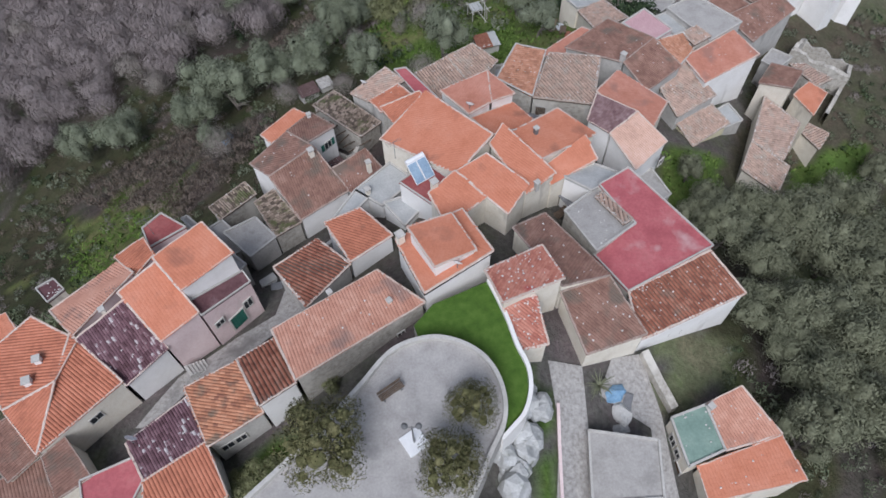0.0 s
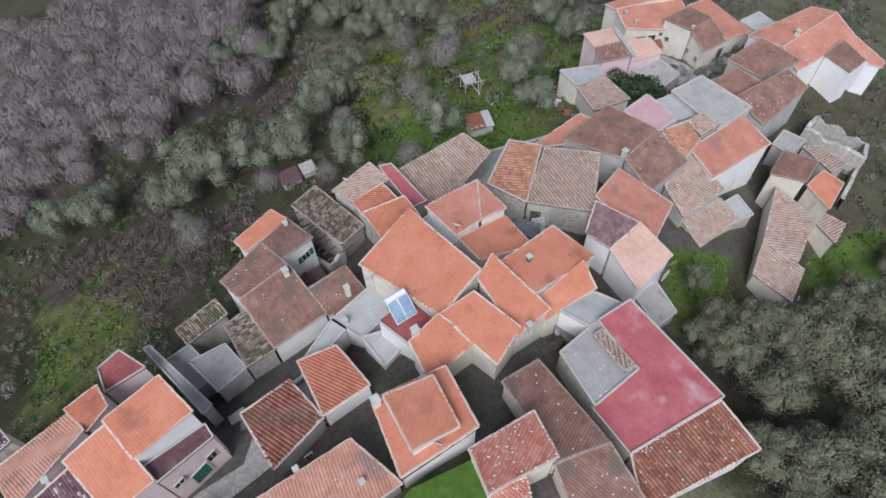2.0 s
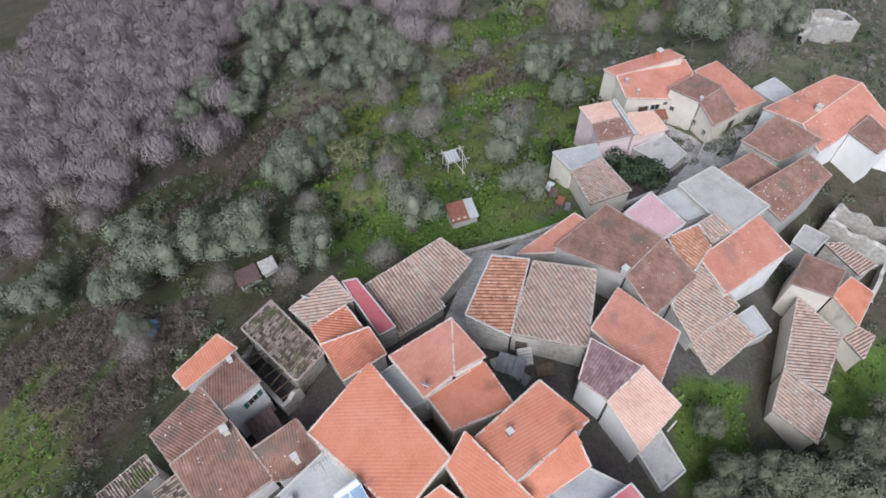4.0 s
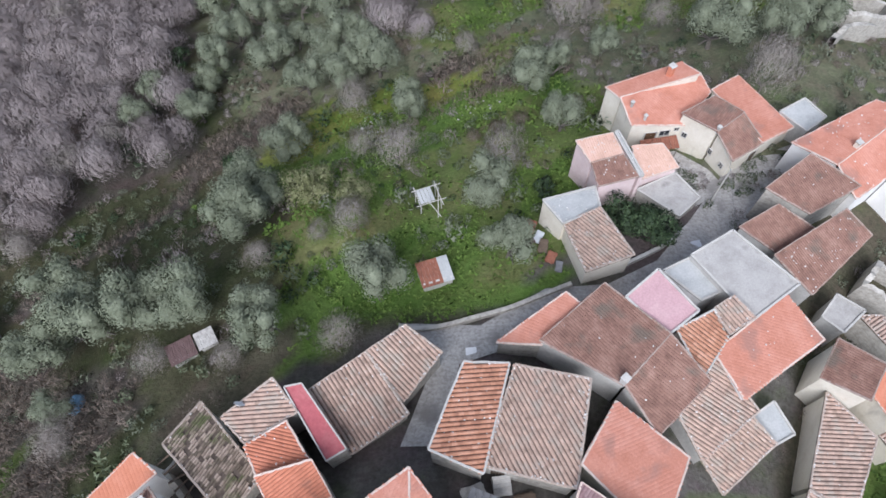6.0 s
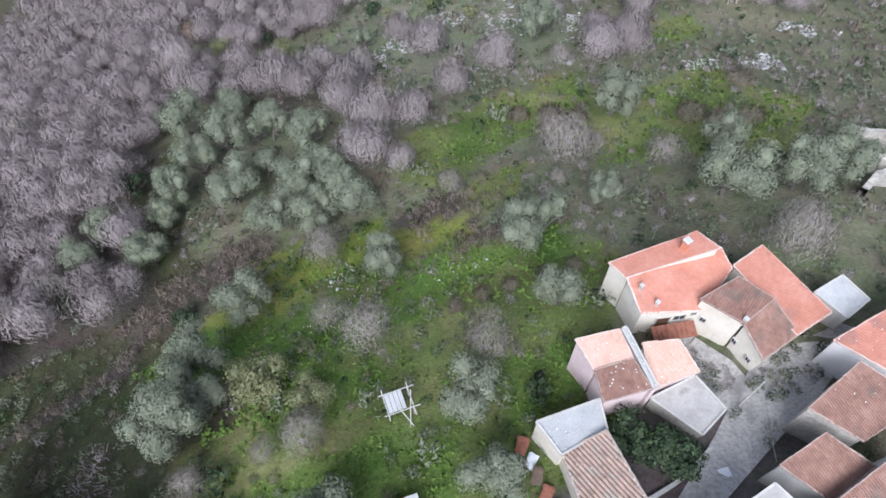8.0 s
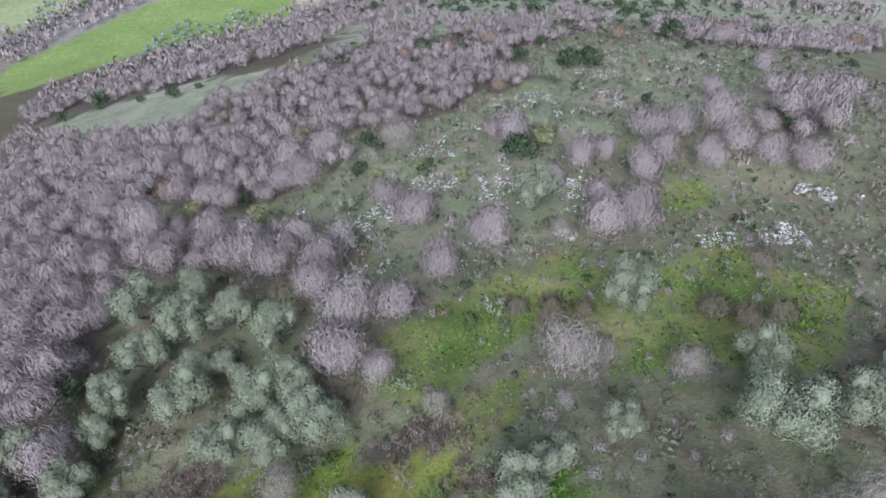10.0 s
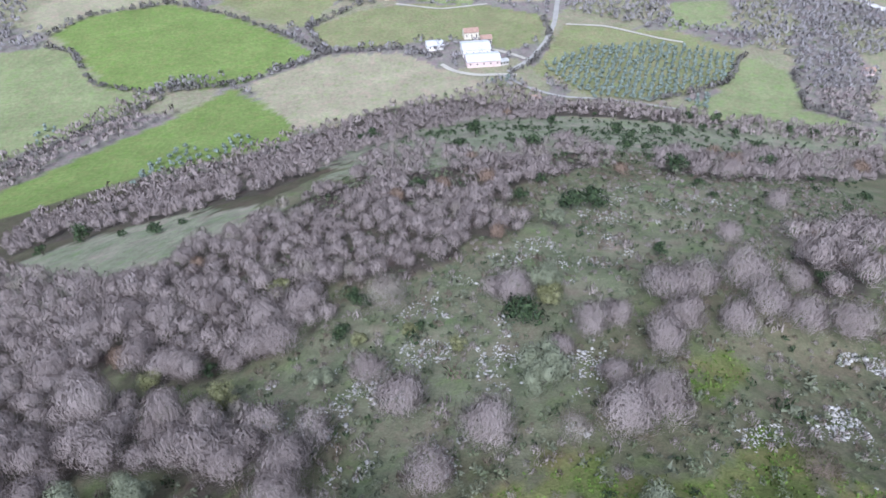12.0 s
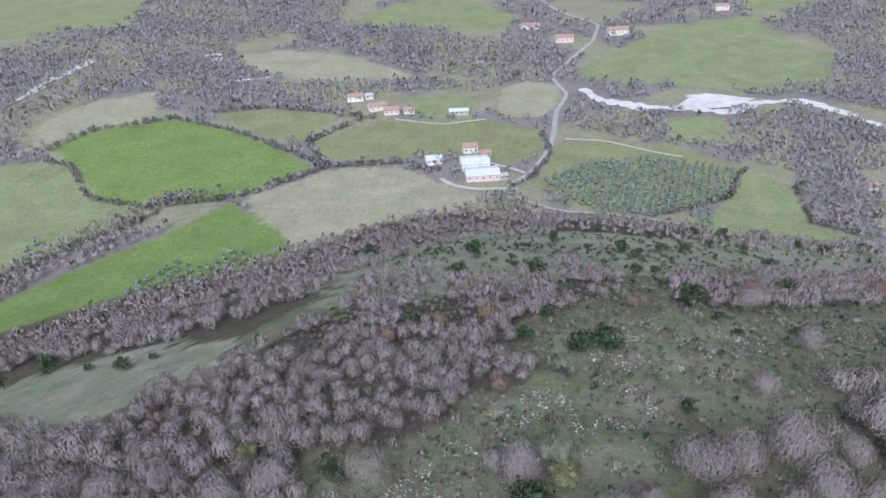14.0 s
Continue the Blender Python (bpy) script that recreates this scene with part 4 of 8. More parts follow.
TREES.append(("rust", [(63.3, 275.4, 2.7), (111.9, 309.2, 4.4), (-34.4, 230.5, 1.6), (22.2, 222.4, 2.4), (22.0, 262.1, 3.1), (214.9, 387.6, 5.5), (96.2, 228.7, 2.6), (9.6, 261.5, 2.8), (-1.9, 250.1, 2.6)]))
TREES.append(("bramblebush", [(49.0, 135.8, 3.2), (45.7, 137.5, 2.9), (53.9, 135.9, 2.8), (23.9, 138.9, 3.0), (19.8, 139.7, 2.1), (9.4, 99.9, 1.3), (12.4, 101.1, 1.3), (15.4, 102.3, 1.3), (19.0, 103.4, 1.3), (22.7, 104.7, 1.3), (29.2, 139.5, 2.1), (57.7, 150.9, 2.9)]))
TREES.append(("darkolive", [(38.0, 43.9, 4.3), (41.7, 40.0, 4.3), (34.0, 43.7, 3.4), (32.8, 30.1, 3.7), (37.9, 29.3, 4.5), (44.4, 36.2, 4.3), (30.3, 27.1, 2.9), (32.6, 23.1, 3.5), (35.6, 20.9, 4.2), (40.9, 26.7, 4.0), (31.1, 44.3, 2.7), (49.4, 45.2, 3.9), (27.5, 44.1, 2.3), (29.9, 17.9, 3.4), (45.5, 32.7, 4.3), (28.3, 30.3, 2.9), (25.1, 19.3, 2.7), (28.0, 39.9, 3.4), (31.6, 36.6, 3.5), (25.6, 41.8, 2.3), (48.8, 51.1, 3.7), (45.6, 43.6, 3.5), (26.8, 49.0, 1.8)]))
TREES.append(("sage", [(-16.0, 12.8, 1.0), (-14.6, 13.0, 1.2), (-13.3, 13.7, 0.9), (-15.4, 11.6, 1.1), (-12.4, 17.9, 0.9), (-9.6, 19.6, 0.9)]))
TREES.append(("oak", [(24.6, 82.6, 2.6), (27.6, 81.2, 2.7)]))

STREETS = []
STREETS.append(("street", [(1.4, 70.9), (9.3, 70.1), (15.8, 74.2), (21.9, 74.7), (27.4, 77.7), (32.3, 83.6), (38.1, 91.2), (48.0, 95.6), (50.3, 94.7), (43.3, 87.7), (37.8, 83.1), (31.6, 77.8), (27.7, 75.1), (21.1, 70.2), (17.7, 72.5), (11.7, 67.4), (7.3, 65.9), (5.5, 58.1), (2.4, 58.1), (4.6, 65.0)]))
STREETS.append(("street", [(-16.6, 29.0), (-16.1, 35.1), (-11.7, 38.0), (-7.7, 35.1), (-8.5, 32.2), (-12.6, 29.4), (-16.5, 26.3), (-20.0, 23.0), (-23.1, 21.0), (-25.2, 17.9), (-26.6, 17.9), (-24.2, 22.8), (-19.9, 26.8)]))
STREETS.append(("street", [(7.5, 21.8), (10.5, 22.0), (10.6, 17.2), (10.3, 11.6), (7.5, 11.3), (8.1, 16.7)]))
STREETS.append(("street", [(13.3, 23.2), (16.1, 24.1), (17.4, 18.9), (18.0, 12.3), (16.4, 12.1), (16.2, 17.8), (11.8, 19.9)]))
STREETS.append(("street", [(29.3, 93.4), (33.0, 94.6), (36.2, 91.5), (37.6, 88.6), (33.4, 85.6), (32.0, 88.6), (31.0, 91.4)]))
RIVER_MAIN = [(148.0, 804.7), (159.1, 771.9), (203.6, 752.5), (243.9, 744.2), (271.4, 732.1), (300.0, 753.2), (341.9, 764.3), (379.1, 729.7), (400.6, 693.1)]
RIVER_BRAID = [(245.7, 777.6), (277.3, 781.6), (301.1, 756.2)]
GRAVEL_BAR = [(229.3, 751.5), (246.4, 772.6), (268.9, 781.3), (286.6, 777.9), (297.8, 771.6), (309.7, 767.5), (283.9, 748.3), (261.7, 743.5), (245.4, 746.8)]
RIVER_WEST = [(-413.6, 778.0), (-410.0, 827.9), (-400.0, 864.5), (-394.3, 908.7)]
RIVER_MID = [(-270.2, 917.8), (-256.8, 928.3), (-252.2, 900.3)]
RIVER_POOL = [(-218.3, 833.5), (-198.2, 836.6), (-173.5, 846.9)]
ROAD_NORTH = [(57.4, 587.9), (76.7, 611.5), (91.4, 642.6), (103.6, 683.0), (114.0, 742.9), (131.3, 788.5), (121.1, 840.6), (150.7, 898.7), (188.8, 969.6), (209.0, 1041.9), (166.8, 1108.8), (150.4, 1169.2)]
ROAD_FARM = [(6.4, 601.0), (15.0, 588.6), (35.9, 581.8), (52.9, 585.2), (63.3, 583.2)]
ROAD_FOOT = [(52.8, 583.4), (69.5, 561.2), (93.1, 542.0), (115.9, 538.5), (141.2, 530.5), (169.6, 522.6)]
TRACK_A = [(-36.0, 725.1), (5.6, 710.7), (46.9, 723.3)]
TRACK_B = [(46.8, 627.4), (59.9, 621.9), (72.3, 611.6)]
TRACK_C = [(112.8, 679.2), (146.2, 676.1), (187.5, 649.7), (204.1, 642.7)]
HEDGE_A = [(-324.9, 659.4), (-304.6, 695.2), (-242.4, 726.9), (-186.9, 705.6), (-127.7, 663.7), (-86.4, 626.6), (-108.2, 675.2), (-67.3, 725.8)]
HEDGE_B = [(-319.7, 639.3), (-291.4, 628.2), (-258.3, 579.3), (-205.8, 562.8), (-194.7, 578.3), (-163.8, 573.3), (-137.8, 586.4), (-86.4, 626.6), (-30.0, 628.8), (6.3, 612.7)]
HEDGE_C = [(-268.7, 457.4), (-240.0, 504.3), (-209.6, 540.7), (-191.7, 569.4), (-152.5, 577.6)]
HEDGE_D = [(94.6, 689.4), (96.0, 642.5), (75.7, 601.7), (57.0, 583.3)]
HEDGE_E = [(245.8, 618.6), (215.1, 567.5), (185.7, 551.1), (154.0, 535.7)]
HEDGE_F = [(273.0, 589.0), (259.6, 530.3), (289.8, 508.0)]
HEDGE_G = [(-210.4, 743.2), (-157.2, 756.6), (-90.0, 740.4), (-56.8, 725.6)]


# ---- the ground: one sheet from under the village to the horizon ----
def lines(stops):
    out = []
    for a, b, step in stops:
        out += list(np.arange(a, b, step))
    return np.array(out + [stops[-1][1]])


def inside(x, y, poly):
    hit = np.zeros(x.shape, bool)
    for (x0, y0), (x1, y1) in zip(poly, poly[1:] + poly[:1]):
        if y0 != y1:
            hit ^= ((y0 > y) != (y1 > y)) & (x < (x1 - x0) * (y - y0) / (y1 - y0) + x0)
    return hit


COVER = {"moss": (0.175, 0.195, 0.05), "stonegrass": (0.185, 0.195, 0.125), "meadow": (0.180, 0.245, 0.080), "pale": (0.235, 0.27, 0.140), "olive": (0.235, 0.25, 0.13), "tan": (0.325, 0.312, 0.215), "lawn": (0.106, 0.166, 0.040), "pasture": (0.145, 0.168, 0.062),
         "hillgrass": (0.165, 0.178, 0.10), "sage": (0.25, 0.262, 0.185)}
gx = lines([(-5000, -1000, 500), (-1000, -440, 40), (-440, -110, 6), (-110, 110, 1.6), (110, 380, 6), (380, 1000, 30), (1000, 5000, 500)])
gy = lines([(-5000, -300, 470), (-300, -60, 20), (-60, 150, 1.6), (150, 330, 3), (330, 480, 5), (480, 900, 4.5), (900, 1300, 9), (1300, 5000, 350)])
mx, my = np.meshgrid(gx, gy)
px, py = mx.ravel(), my.ravel()
pz = np.concatenate([heights(a, b) for a, b in zip(np.array_split(px, 40), np.array_split(py, 40))])
rough = np.array([noise.noise((a * 0.12, b * 0.12, 0)) + 0.5 * noise.noise((a * 0.4, b * 0.4, 3)) for a, b in zip(px, py)])
town = inside(px + rough * 2, py + rough * 2, [(-42, -5), (-37, 28), (-24, 42), (-16, 58), (-7, 69), (8, 70), (15, 78), (18, 90), (34, 93), (43, 84), (40, 64), (30, 48), (21, 41), (25, 24), (24, 4), (10, -5)])
hill = np.clip((py - 30) / 60, 0, 1) * np.clip((430 - py) / 60, 0, 1) + np.clip((np.abs(px) - 35) / 20, 0, 1) * np.clip((430 - py) / 60, 0, 1)
pz = pz + rough * 0.7 * np.clip(hill, 0, 1) * ~town
cover = np.tile(np.array((0.105, 0.10, 0.066)), (len(px), 1))
# valley floor colours are lifted and greyed to include the haze
vale = np.clip((py - 400) / 80, 0, 1)[:, None]
cover = cover * (1 - vale) + np.where(np.array([noise.noise((a * 0.012, b * 0.012, 5)) > -0.02 for a, b in zip(px, py)])[:, None], np.array((0.225, 0.210, 0.19)), np.array((0.265, 0.262, 0.175))) * vale
hillside = inside(px, py, [(-60, 80), (70, 90), (230, 250), (240, 400), (-10, 400), (-70, 200)])
cover[hillside] = (0.165, 0.172, 0.105)
# scrub slopes beside the village, darkened to hold the shade between crowns
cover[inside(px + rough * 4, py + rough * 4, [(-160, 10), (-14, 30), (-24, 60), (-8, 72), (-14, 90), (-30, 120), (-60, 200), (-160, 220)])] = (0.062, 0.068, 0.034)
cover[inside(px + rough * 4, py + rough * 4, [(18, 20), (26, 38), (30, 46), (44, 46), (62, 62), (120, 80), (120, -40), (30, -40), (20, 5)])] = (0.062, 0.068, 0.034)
# village ground, its colour lowered to stand for shade in the house gaps
cover[town] = (0.125, 0.118, 0.105)
patchy = np.array([noise.noise((a * 0.07, b * 0.07, 11)) + 0.6 * noise.noise((a * 0.22, b * 0.22, 4)) for a, b in zip(px, py)])
# under woods: brown leaf litter, with the crowns' shade mixed into the colour
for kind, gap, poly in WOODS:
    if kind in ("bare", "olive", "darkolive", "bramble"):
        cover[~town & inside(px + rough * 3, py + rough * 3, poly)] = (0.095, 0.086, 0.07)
mottle = (np.clip(0.55 + 1.3 * patchy, 0, 1) * np.clip((420 - py) / 140, 0, 1) * (py > 25))[:, None] * 0.7
cover = cover * (1 - mottle) + (cover * 0.55 + np.array((0.05, 0.042, 0.03))) * mottle
for kind, poly in FIELDS:
    wob = {"pasture": 7.0, "lawn": 5.0 if poly[0][1] > 66 else 1.5, "moss": 5.0, "stonegrass": 9.0, "hillgrass": 4.0, "sage": 9.0}.get(kind, 3.0)
    hit = inside(px + rough * wob, py + rough * wob, poly)
    cover[hit] = np.array(COVER[kind]) * (1 + ((0.7 if kind == "pasture" else 0.35) * patchy[hit])[:, None] * np.array((0.9, 0.5, 0.9))) if kind in ("lawn", "moss", "pasture", "stonegrass", "sage") else COVER[kind]
nx, ny = len(gx), len(gy)
idx = np.arange(nx * ny).reshape(ny, nx)
quads = np.stack([idx[:-1, :-1], idx[:-1, 1:], idx[1:, 1:], idx[1:, :-1]], -1).reshape(-1, 4)

EARTH = bpy.data.materials.new("winter_ground")
EARTH.use_nodes = True
en, el = EARTH.node_tree.nodes, EARTH.node_tree.links
eb = en["Principled BSDF"]
eb.inputs["Roughness"].default_value, eb.inputs["Specular IOR Level"].default_value = 1.0, 0.05
ecov = en.new("ShaderNodeAttribute")
ecov.attribute_name = "cover"
egeo = en.new("ShaderNodeNewGeometry")
enoise = []
for s, d in ((0.035, 5), (0.4, 5), (2.5, 4)):
    t = en.new("ShaderNodeTexNoise")
    t.inputs["Scale"].default_value, t.inputs["Detail"].default_value, t.inputs["Roughness"].default_value = s, d, 0.65
    el.new(egeo.outputs["Position"], t.inputs["Vector"])
    enoise.append(t.outputs[0])
ec = mix(en, el, "MULTIPLY", 1.0, ecov.outputs["Color"], ramp(en, el, enoise[0], [(0.3, 0.75), (0.7, 1.0)]))
ec = mix(en, el, "OVERLAY", 0.5, ec, ramp(en, el, enoise[1], [(0.3, 0.3), (0.7, 0.7)]))
ec = mix(en, el, "OVERLAY", 0.5, ec, ramp(en, el, enoise[2], [(0.3, 0.25), (0.7, 0.75)]))
dry = en.new("ShaderNodeTexNoise")
dry.inputs["Scale"].default_value, dry.inputs["Detail"].default_value, dry.inputs["Roughness"].default_value = 0.16, 7, 0.7
el.new(egeo.outputs["Position"], dry.inputs["Vector"])
ec = mix(en, el, "MIX", ramp(en, el, dry.outputs[0], [(0.50, 0.0), (0.62, 0.45)]), ec, mix(en, el, "MULTIPLY", 1.0, ec, (1.25, 0.92, 1.15)))
ec = mix(en, el, "MIX", ramp(en, el, dry.outputs[0], [(0.36, 0.45), (0.46, 0.0)]), ec, mix(en, el, "MULTIPLY", 1.0, ec, (0.8, 1.08, 0.6)))
el.new(ec, eb.inputs["Base Color"])
ebump = en.new("ShaderNodeBump")
ebump.inputs["Strength"].default_value, ebump.inputs["Distance"].default_value = 0.7, 0.25
el.new(enoise[2], ebump.inputs["Height"])
el.new(ebump.outputs[0], eb.inputs["Normal"])
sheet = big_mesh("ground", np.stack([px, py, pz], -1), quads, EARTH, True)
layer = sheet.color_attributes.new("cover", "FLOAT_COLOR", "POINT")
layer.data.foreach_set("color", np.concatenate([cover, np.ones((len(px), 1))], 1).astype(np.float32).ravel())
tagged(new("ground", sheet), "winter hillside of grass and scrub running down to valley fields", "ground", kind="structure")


def drape(name, poly, lift, material, label, category):
    """A thin paved sheet that follows the ground inside an outline."""
    bm = bmesh.new()
    bm.faces.new([bm.verts.new((x, y, 0)) for x, y in poly])
    bmesh.ops.triangulate(bm, faces=bm.faces[:])
    for _ in range(5):
        long = [e for e in bm.edges if e.calc_length() > 1.0]
        if not long:
            break
        bmesh.ops.subdivide_edges(bm, edges=long, cuts=1)
        bmesh.ops.triangulate(bm, faces=bm.faces[:])
    bmesh.ops.recalc_face_normals(bm, faces=bm.faces[:])
    for v in bm.verts:
        v.co.z = height(v.co.x, v.co.y) + lift
    me = bpy.data.meshes.new(name)
    bm.to_mesh(me)
    bm.free()
    me.materials.append(material)
    return tagged(new(name, me), label, category, kind="structure")


def ribbon(name, pts, width, lift, material, label, category, wild=0.15):
    """A road or watercourse along a line."""
    fine = []
    for (x0, y0), (x1, y1) in zip(pts, pts[1:]):
        n = max(2, int(math.hypot(x1 - x0, y1 - y0) / 4))
        fine += [(x0 + (x1 - x0) * i / n, y0 + (y1 - y0) * i / n) for i in range(n)]
    fine.append(pts[-1])
    fine = np.array(fine)
    fine[1:-1] += np.array([(noise.noise((a * 0.05, b * 0.05, 1)), noise.noise((a * 0.05, b * 0.05, 6))) for a, b in fine[1:-1]]) * 9 * max(0, wild - 0.2)
    for _ in range(5):
        fine[1:-1] = 0.25 * fine[:-2] + 0.5 * fine[1:-1] + 0.25 * fine[2:]
    d = np.gradient(fine, axis=0)
    d /= np.linalg.norm(d, axis=1)[:, None]
    w = np.array([width * (1 + wild * noise.noise((a * 0.035, b * 0.035, 9)) + 0.9 * wild * noise.noise((a * 0.12, b * 0.12, 3))) for a, b in fine])[:, None] / 2
    side = np.stack([-d[:, 1], d[:, 0]], 1) * w
    both = np.concatenate([fine - side, fine + side])
    z = heights(both[:, 0], both[:, 1]) + lift
    n = len(fine)
    f = [(i, i + 1, n + i + 1, n + i) for i in range(n - 1)]
    return tagged(new(name, big_mesh(name, np.column_stack([both, z]), f, material)), label, category, kind="structure")


for kind, poly in STREETS:
    drape("road", poly, 0.16, COBBLE, "grey cobbled village lane between the houses", "street")
GRAVEL = surface("white_river_gravel", [(0.2, (0.38, 0.365, 0.34)), (0.7, (0.62, 0.605, 0.58))], 0.1, 0.95, 1, 0.2)
TARMAC = surface("pale_worn_tarmac", [(0.2, (0.266, 0.262, 0.245)), (0.7, (0.364, 0.357, 0.336))], 0.1, 0.9, 1, 0.1)
TRACK = surface("pale_dirt_track", [(0.2, (0.34, 0.32, 0.27)), (0.7, (0.45, 0.43, 0.38))], 0.1, 0.95, 1, 0.1)
for pts, w in ((RIVER_MAIN, 11), (RIVER_BRAID, 7), (RIVER_WEST, 9), (RIVER_MID, 9), (RIVER_POOL, 5)):
    ribbon("water", pts, w, 0.5, GRAVEL, "pale gravel river bed winding through the valley", "river", 1.1)
drape("water", GRAVEL_BAR, 0.6, GRAVEL, "broad white gravel bar beside the river", "river")
for pts, w in ((ROAD_NORTH, 4.4), (ROAD_FOOT, 3.2)):
    ribbon("road", pts, w, 0.45, TARMAC, "narrow pale tarmac road across the valley", "road")
for pts, w in ((ROAD_FARM, 4), (TRACK_A, 3), (TRACK_B, 3.5), (TRACK_C, 3)):
    ribbon("road", pts, w, 0.4, TRACK, "pale dirt farm track between the fields", "track")


# ---- the village, house by house ----
HOUSES = {}
HOUSES["H2"] = house("white rendered house with purple speckled tile roof", "white", [("purple", [(-30.77, 23.65, 8.7), (-27.55, 27.05, 9), (-23.83, 23.56, 6.9), (-26.6, 20.4, 6.7)])], stones=6)
HOUSES["H3"] = house("pink rendered house with new terracotta roof", "pink", [("orange", [(-27.6, 27.1, 10.2), (-25, 29.9, 10.4), (-21.2, 26.1, 8.5), (-23.9, 23.5, 8.4)])])
HOUSES["H4"] = house("white rendered house with new terracotta roof", "white", [("orange", [(-25, 29.9, 11.1), (-21.6, 33.5, 11), (-18.7, 30.9, 10.1), (-22.4, 27.2, 10.2)])])
HOUSES["H5"] = house("long pink house with faded terracotta roof", "pink", [("pinkish", [(-35.1, 27.3, 6.6), (-30, 31.8, 7.1), (-27.6, 30, 8.5), (-31.28, 24.05, 8.4)])])
HOUSES["H6"] = house("pink house wing with dark purple paved terrace", "pink", [("plum", [(-22.3, 27.2, 8.3), (-18.7, 30.9, 7), (-17.9, 29.9, 6.8), (-21.2, 26.1, 7.8)])])
HOUSES["H1"] = house("large cream house with ribbed terracotta roof", "cream", [("orangerib", [(-31.7, 20.3, 8.1), (-31.7, 14.6, 7.6), (-26.6, 20.4, 7.5), (-31.6, 24.3, 8.4)]), ("orangerib", [(-31.6, 20.2, 8.3), (-30.77, 23.65, 8.4), (-35.9, 26.3, 7.5), (-39.6, 22.6, 6.7), (-35.6, 18.1, 7.5)]), ("orangerib", [(-31.5, 20.1, 8.5), (-35.8, 18.2, 7.1), (-32, 14.7, 7.1)])])
HOUSES["N1"] = house("white house with speckled purple tile roof", "white", [("purple", [(-24.3, 14.9, 9.3), (-20.34, 18.55, 9.3), (-18.16, 14.84, 9.9), (-22.1, 12.1, 9.9)])], stones=8)
HOUSES["N2"] = house("white house with ribbed orange tile roof", "white", [("orangerib", [(-22.1, 12, 9.9), (-18.14, 14.81, 9.9), (-15.9, 11, 9.9), (-21.1, 7.3, 9.9)])])
HOUSES["L"] = house("long stone house with faded pink tile roof", "stone", [("pinkish", [(-14, 22.9, 11.7), (-6.2, 28.3, 11.4), (-2.2, 24.9, 12.2), (-11.5, 18.5, 12.5)])], stones=14)
HOUSES["M1"] = house("grey house with lichened orange tile roof", "grey", [("rust", [(-20.6, 19, 9.8), (-16.8, 21.1, 10), (-14.12, 16.88, 10.2), (-17.9, 14.4, 10)])])
HOUSES["M2"] = house("low white house with red brown tile roof", "white", [("brownrib", [(-16.8, 21.1, 10.2), (-14, 22.9, 10.2), (-11.5, 18.5, 12), (-14, 16.7, 12)])])
HOUSES["P1"] = house("small grey house with ribbed brown roof", "grey", [("brownrib", [(-16.6, 32.4, 5), (-12.7, 35.2, 5.4), (-9, 31.2, 7.5), (-12.6, 27.2, 7.1)])])
HOUSES["P2"] = house("white house with ribbed terracotta roof", "white", [("orangerib", [(-12.1, 36.7, 6), (-8.7, 37.8, 6.8), (-5.3, 33.5, 8.6), (-9, 31.2, 7.9)])])
HOUSES["W"] = house("white two-tier house with orange tile roof", "white", [("orange", [(-4.8, 31.1, 11.7), (0.8, 33.4, 12.7), (3.1, 28.2, 14.4), (-2.2, 24.9, 13.7)]), ("orange", [(-3.6, 30.4, 14.5), (-0.1, 32.2, 13.8), (1.8, 28.1, 14.7), (-1.4, 26.2, 15.4)])])
HOUSES["AF"] = house("cream house, red tile roof weighed with stones", "cream", [("stones", [(2.4, 26.8, 13.8), (7.2, 30, 12.3), (8.6, 26.5, 13), (3.6, 23.6, 14.5)]), ("stones", [(3.6, 24.2, 13.3), (6.3, 25.2, 12.7), (7.1, 21.5, 11.8), (5, 20.9, 12.2)])], stones=45)
HOUSES["AE"] = house("long cream house with brown tile roof", "cream", [("brown", [(5.1, 33, 10.4), (8.2, 35.3, 9.2), (12.8, 28.2, 10.4), (8.6, 26.5, 11.7)]), ("brown", [(8.57, 26.57, 10.6), (12.9, 28.5, 9.8), (15.7, 24, 8.1), (10.4, 21.8, 9.1)])], stones=14)
HOUSES["AC"] = house("white walled house with old barrel tile roof", "white", [("brownrib", [(14.83, 28.12, 7.7), (22.9, 32.6, 7), (25.8, 29.1, 5.4), (15.58, 24.19, 6.5)])], stones=70)
HOUSES["AA"] = house("house with patched red painted flat roof", "stone", [("red", [(13.69, 39.45, 7.8), (16.7, 41.4, 7.8), (19.9, 36.9, 7.8), (22.9, 32.6, 7.8), (14.8, 28.1, 7.8), (12.33, 31.75, 7.8), (16.1, 35.2, 7.8)])])
HOUSES["AG"] = house("cream house with green, pink and orange roofs", "cream", [("green", [(17.6, 18.2, 4.4), (20.6, 19.3, 4.4), (21.4, 15.6, 4.4), (18.3, 14.3, 4.4)]), ("pinkish", [(20.6, 19.4, 4.2), (24, 21, 4.2), (26.8, 17.2, 3.2), (21.8, 15.8, 3.5)]), ("orange", [(19.4, 14.6, 3.3), (26.7, 17.1, 3.3), (27.8, 13.5, 3.3), (19.7, 11.8, 3.3)])], stones=10)
HOUSES["AH"] = house("low grey building with flat concrete roof", "grey", [("grey", [(10.4, 16.6, 6.4), (15.7, 15.8, 6.4), (15.4, 11.5, 6.4), (10.1, 11.2, 6.4)])])
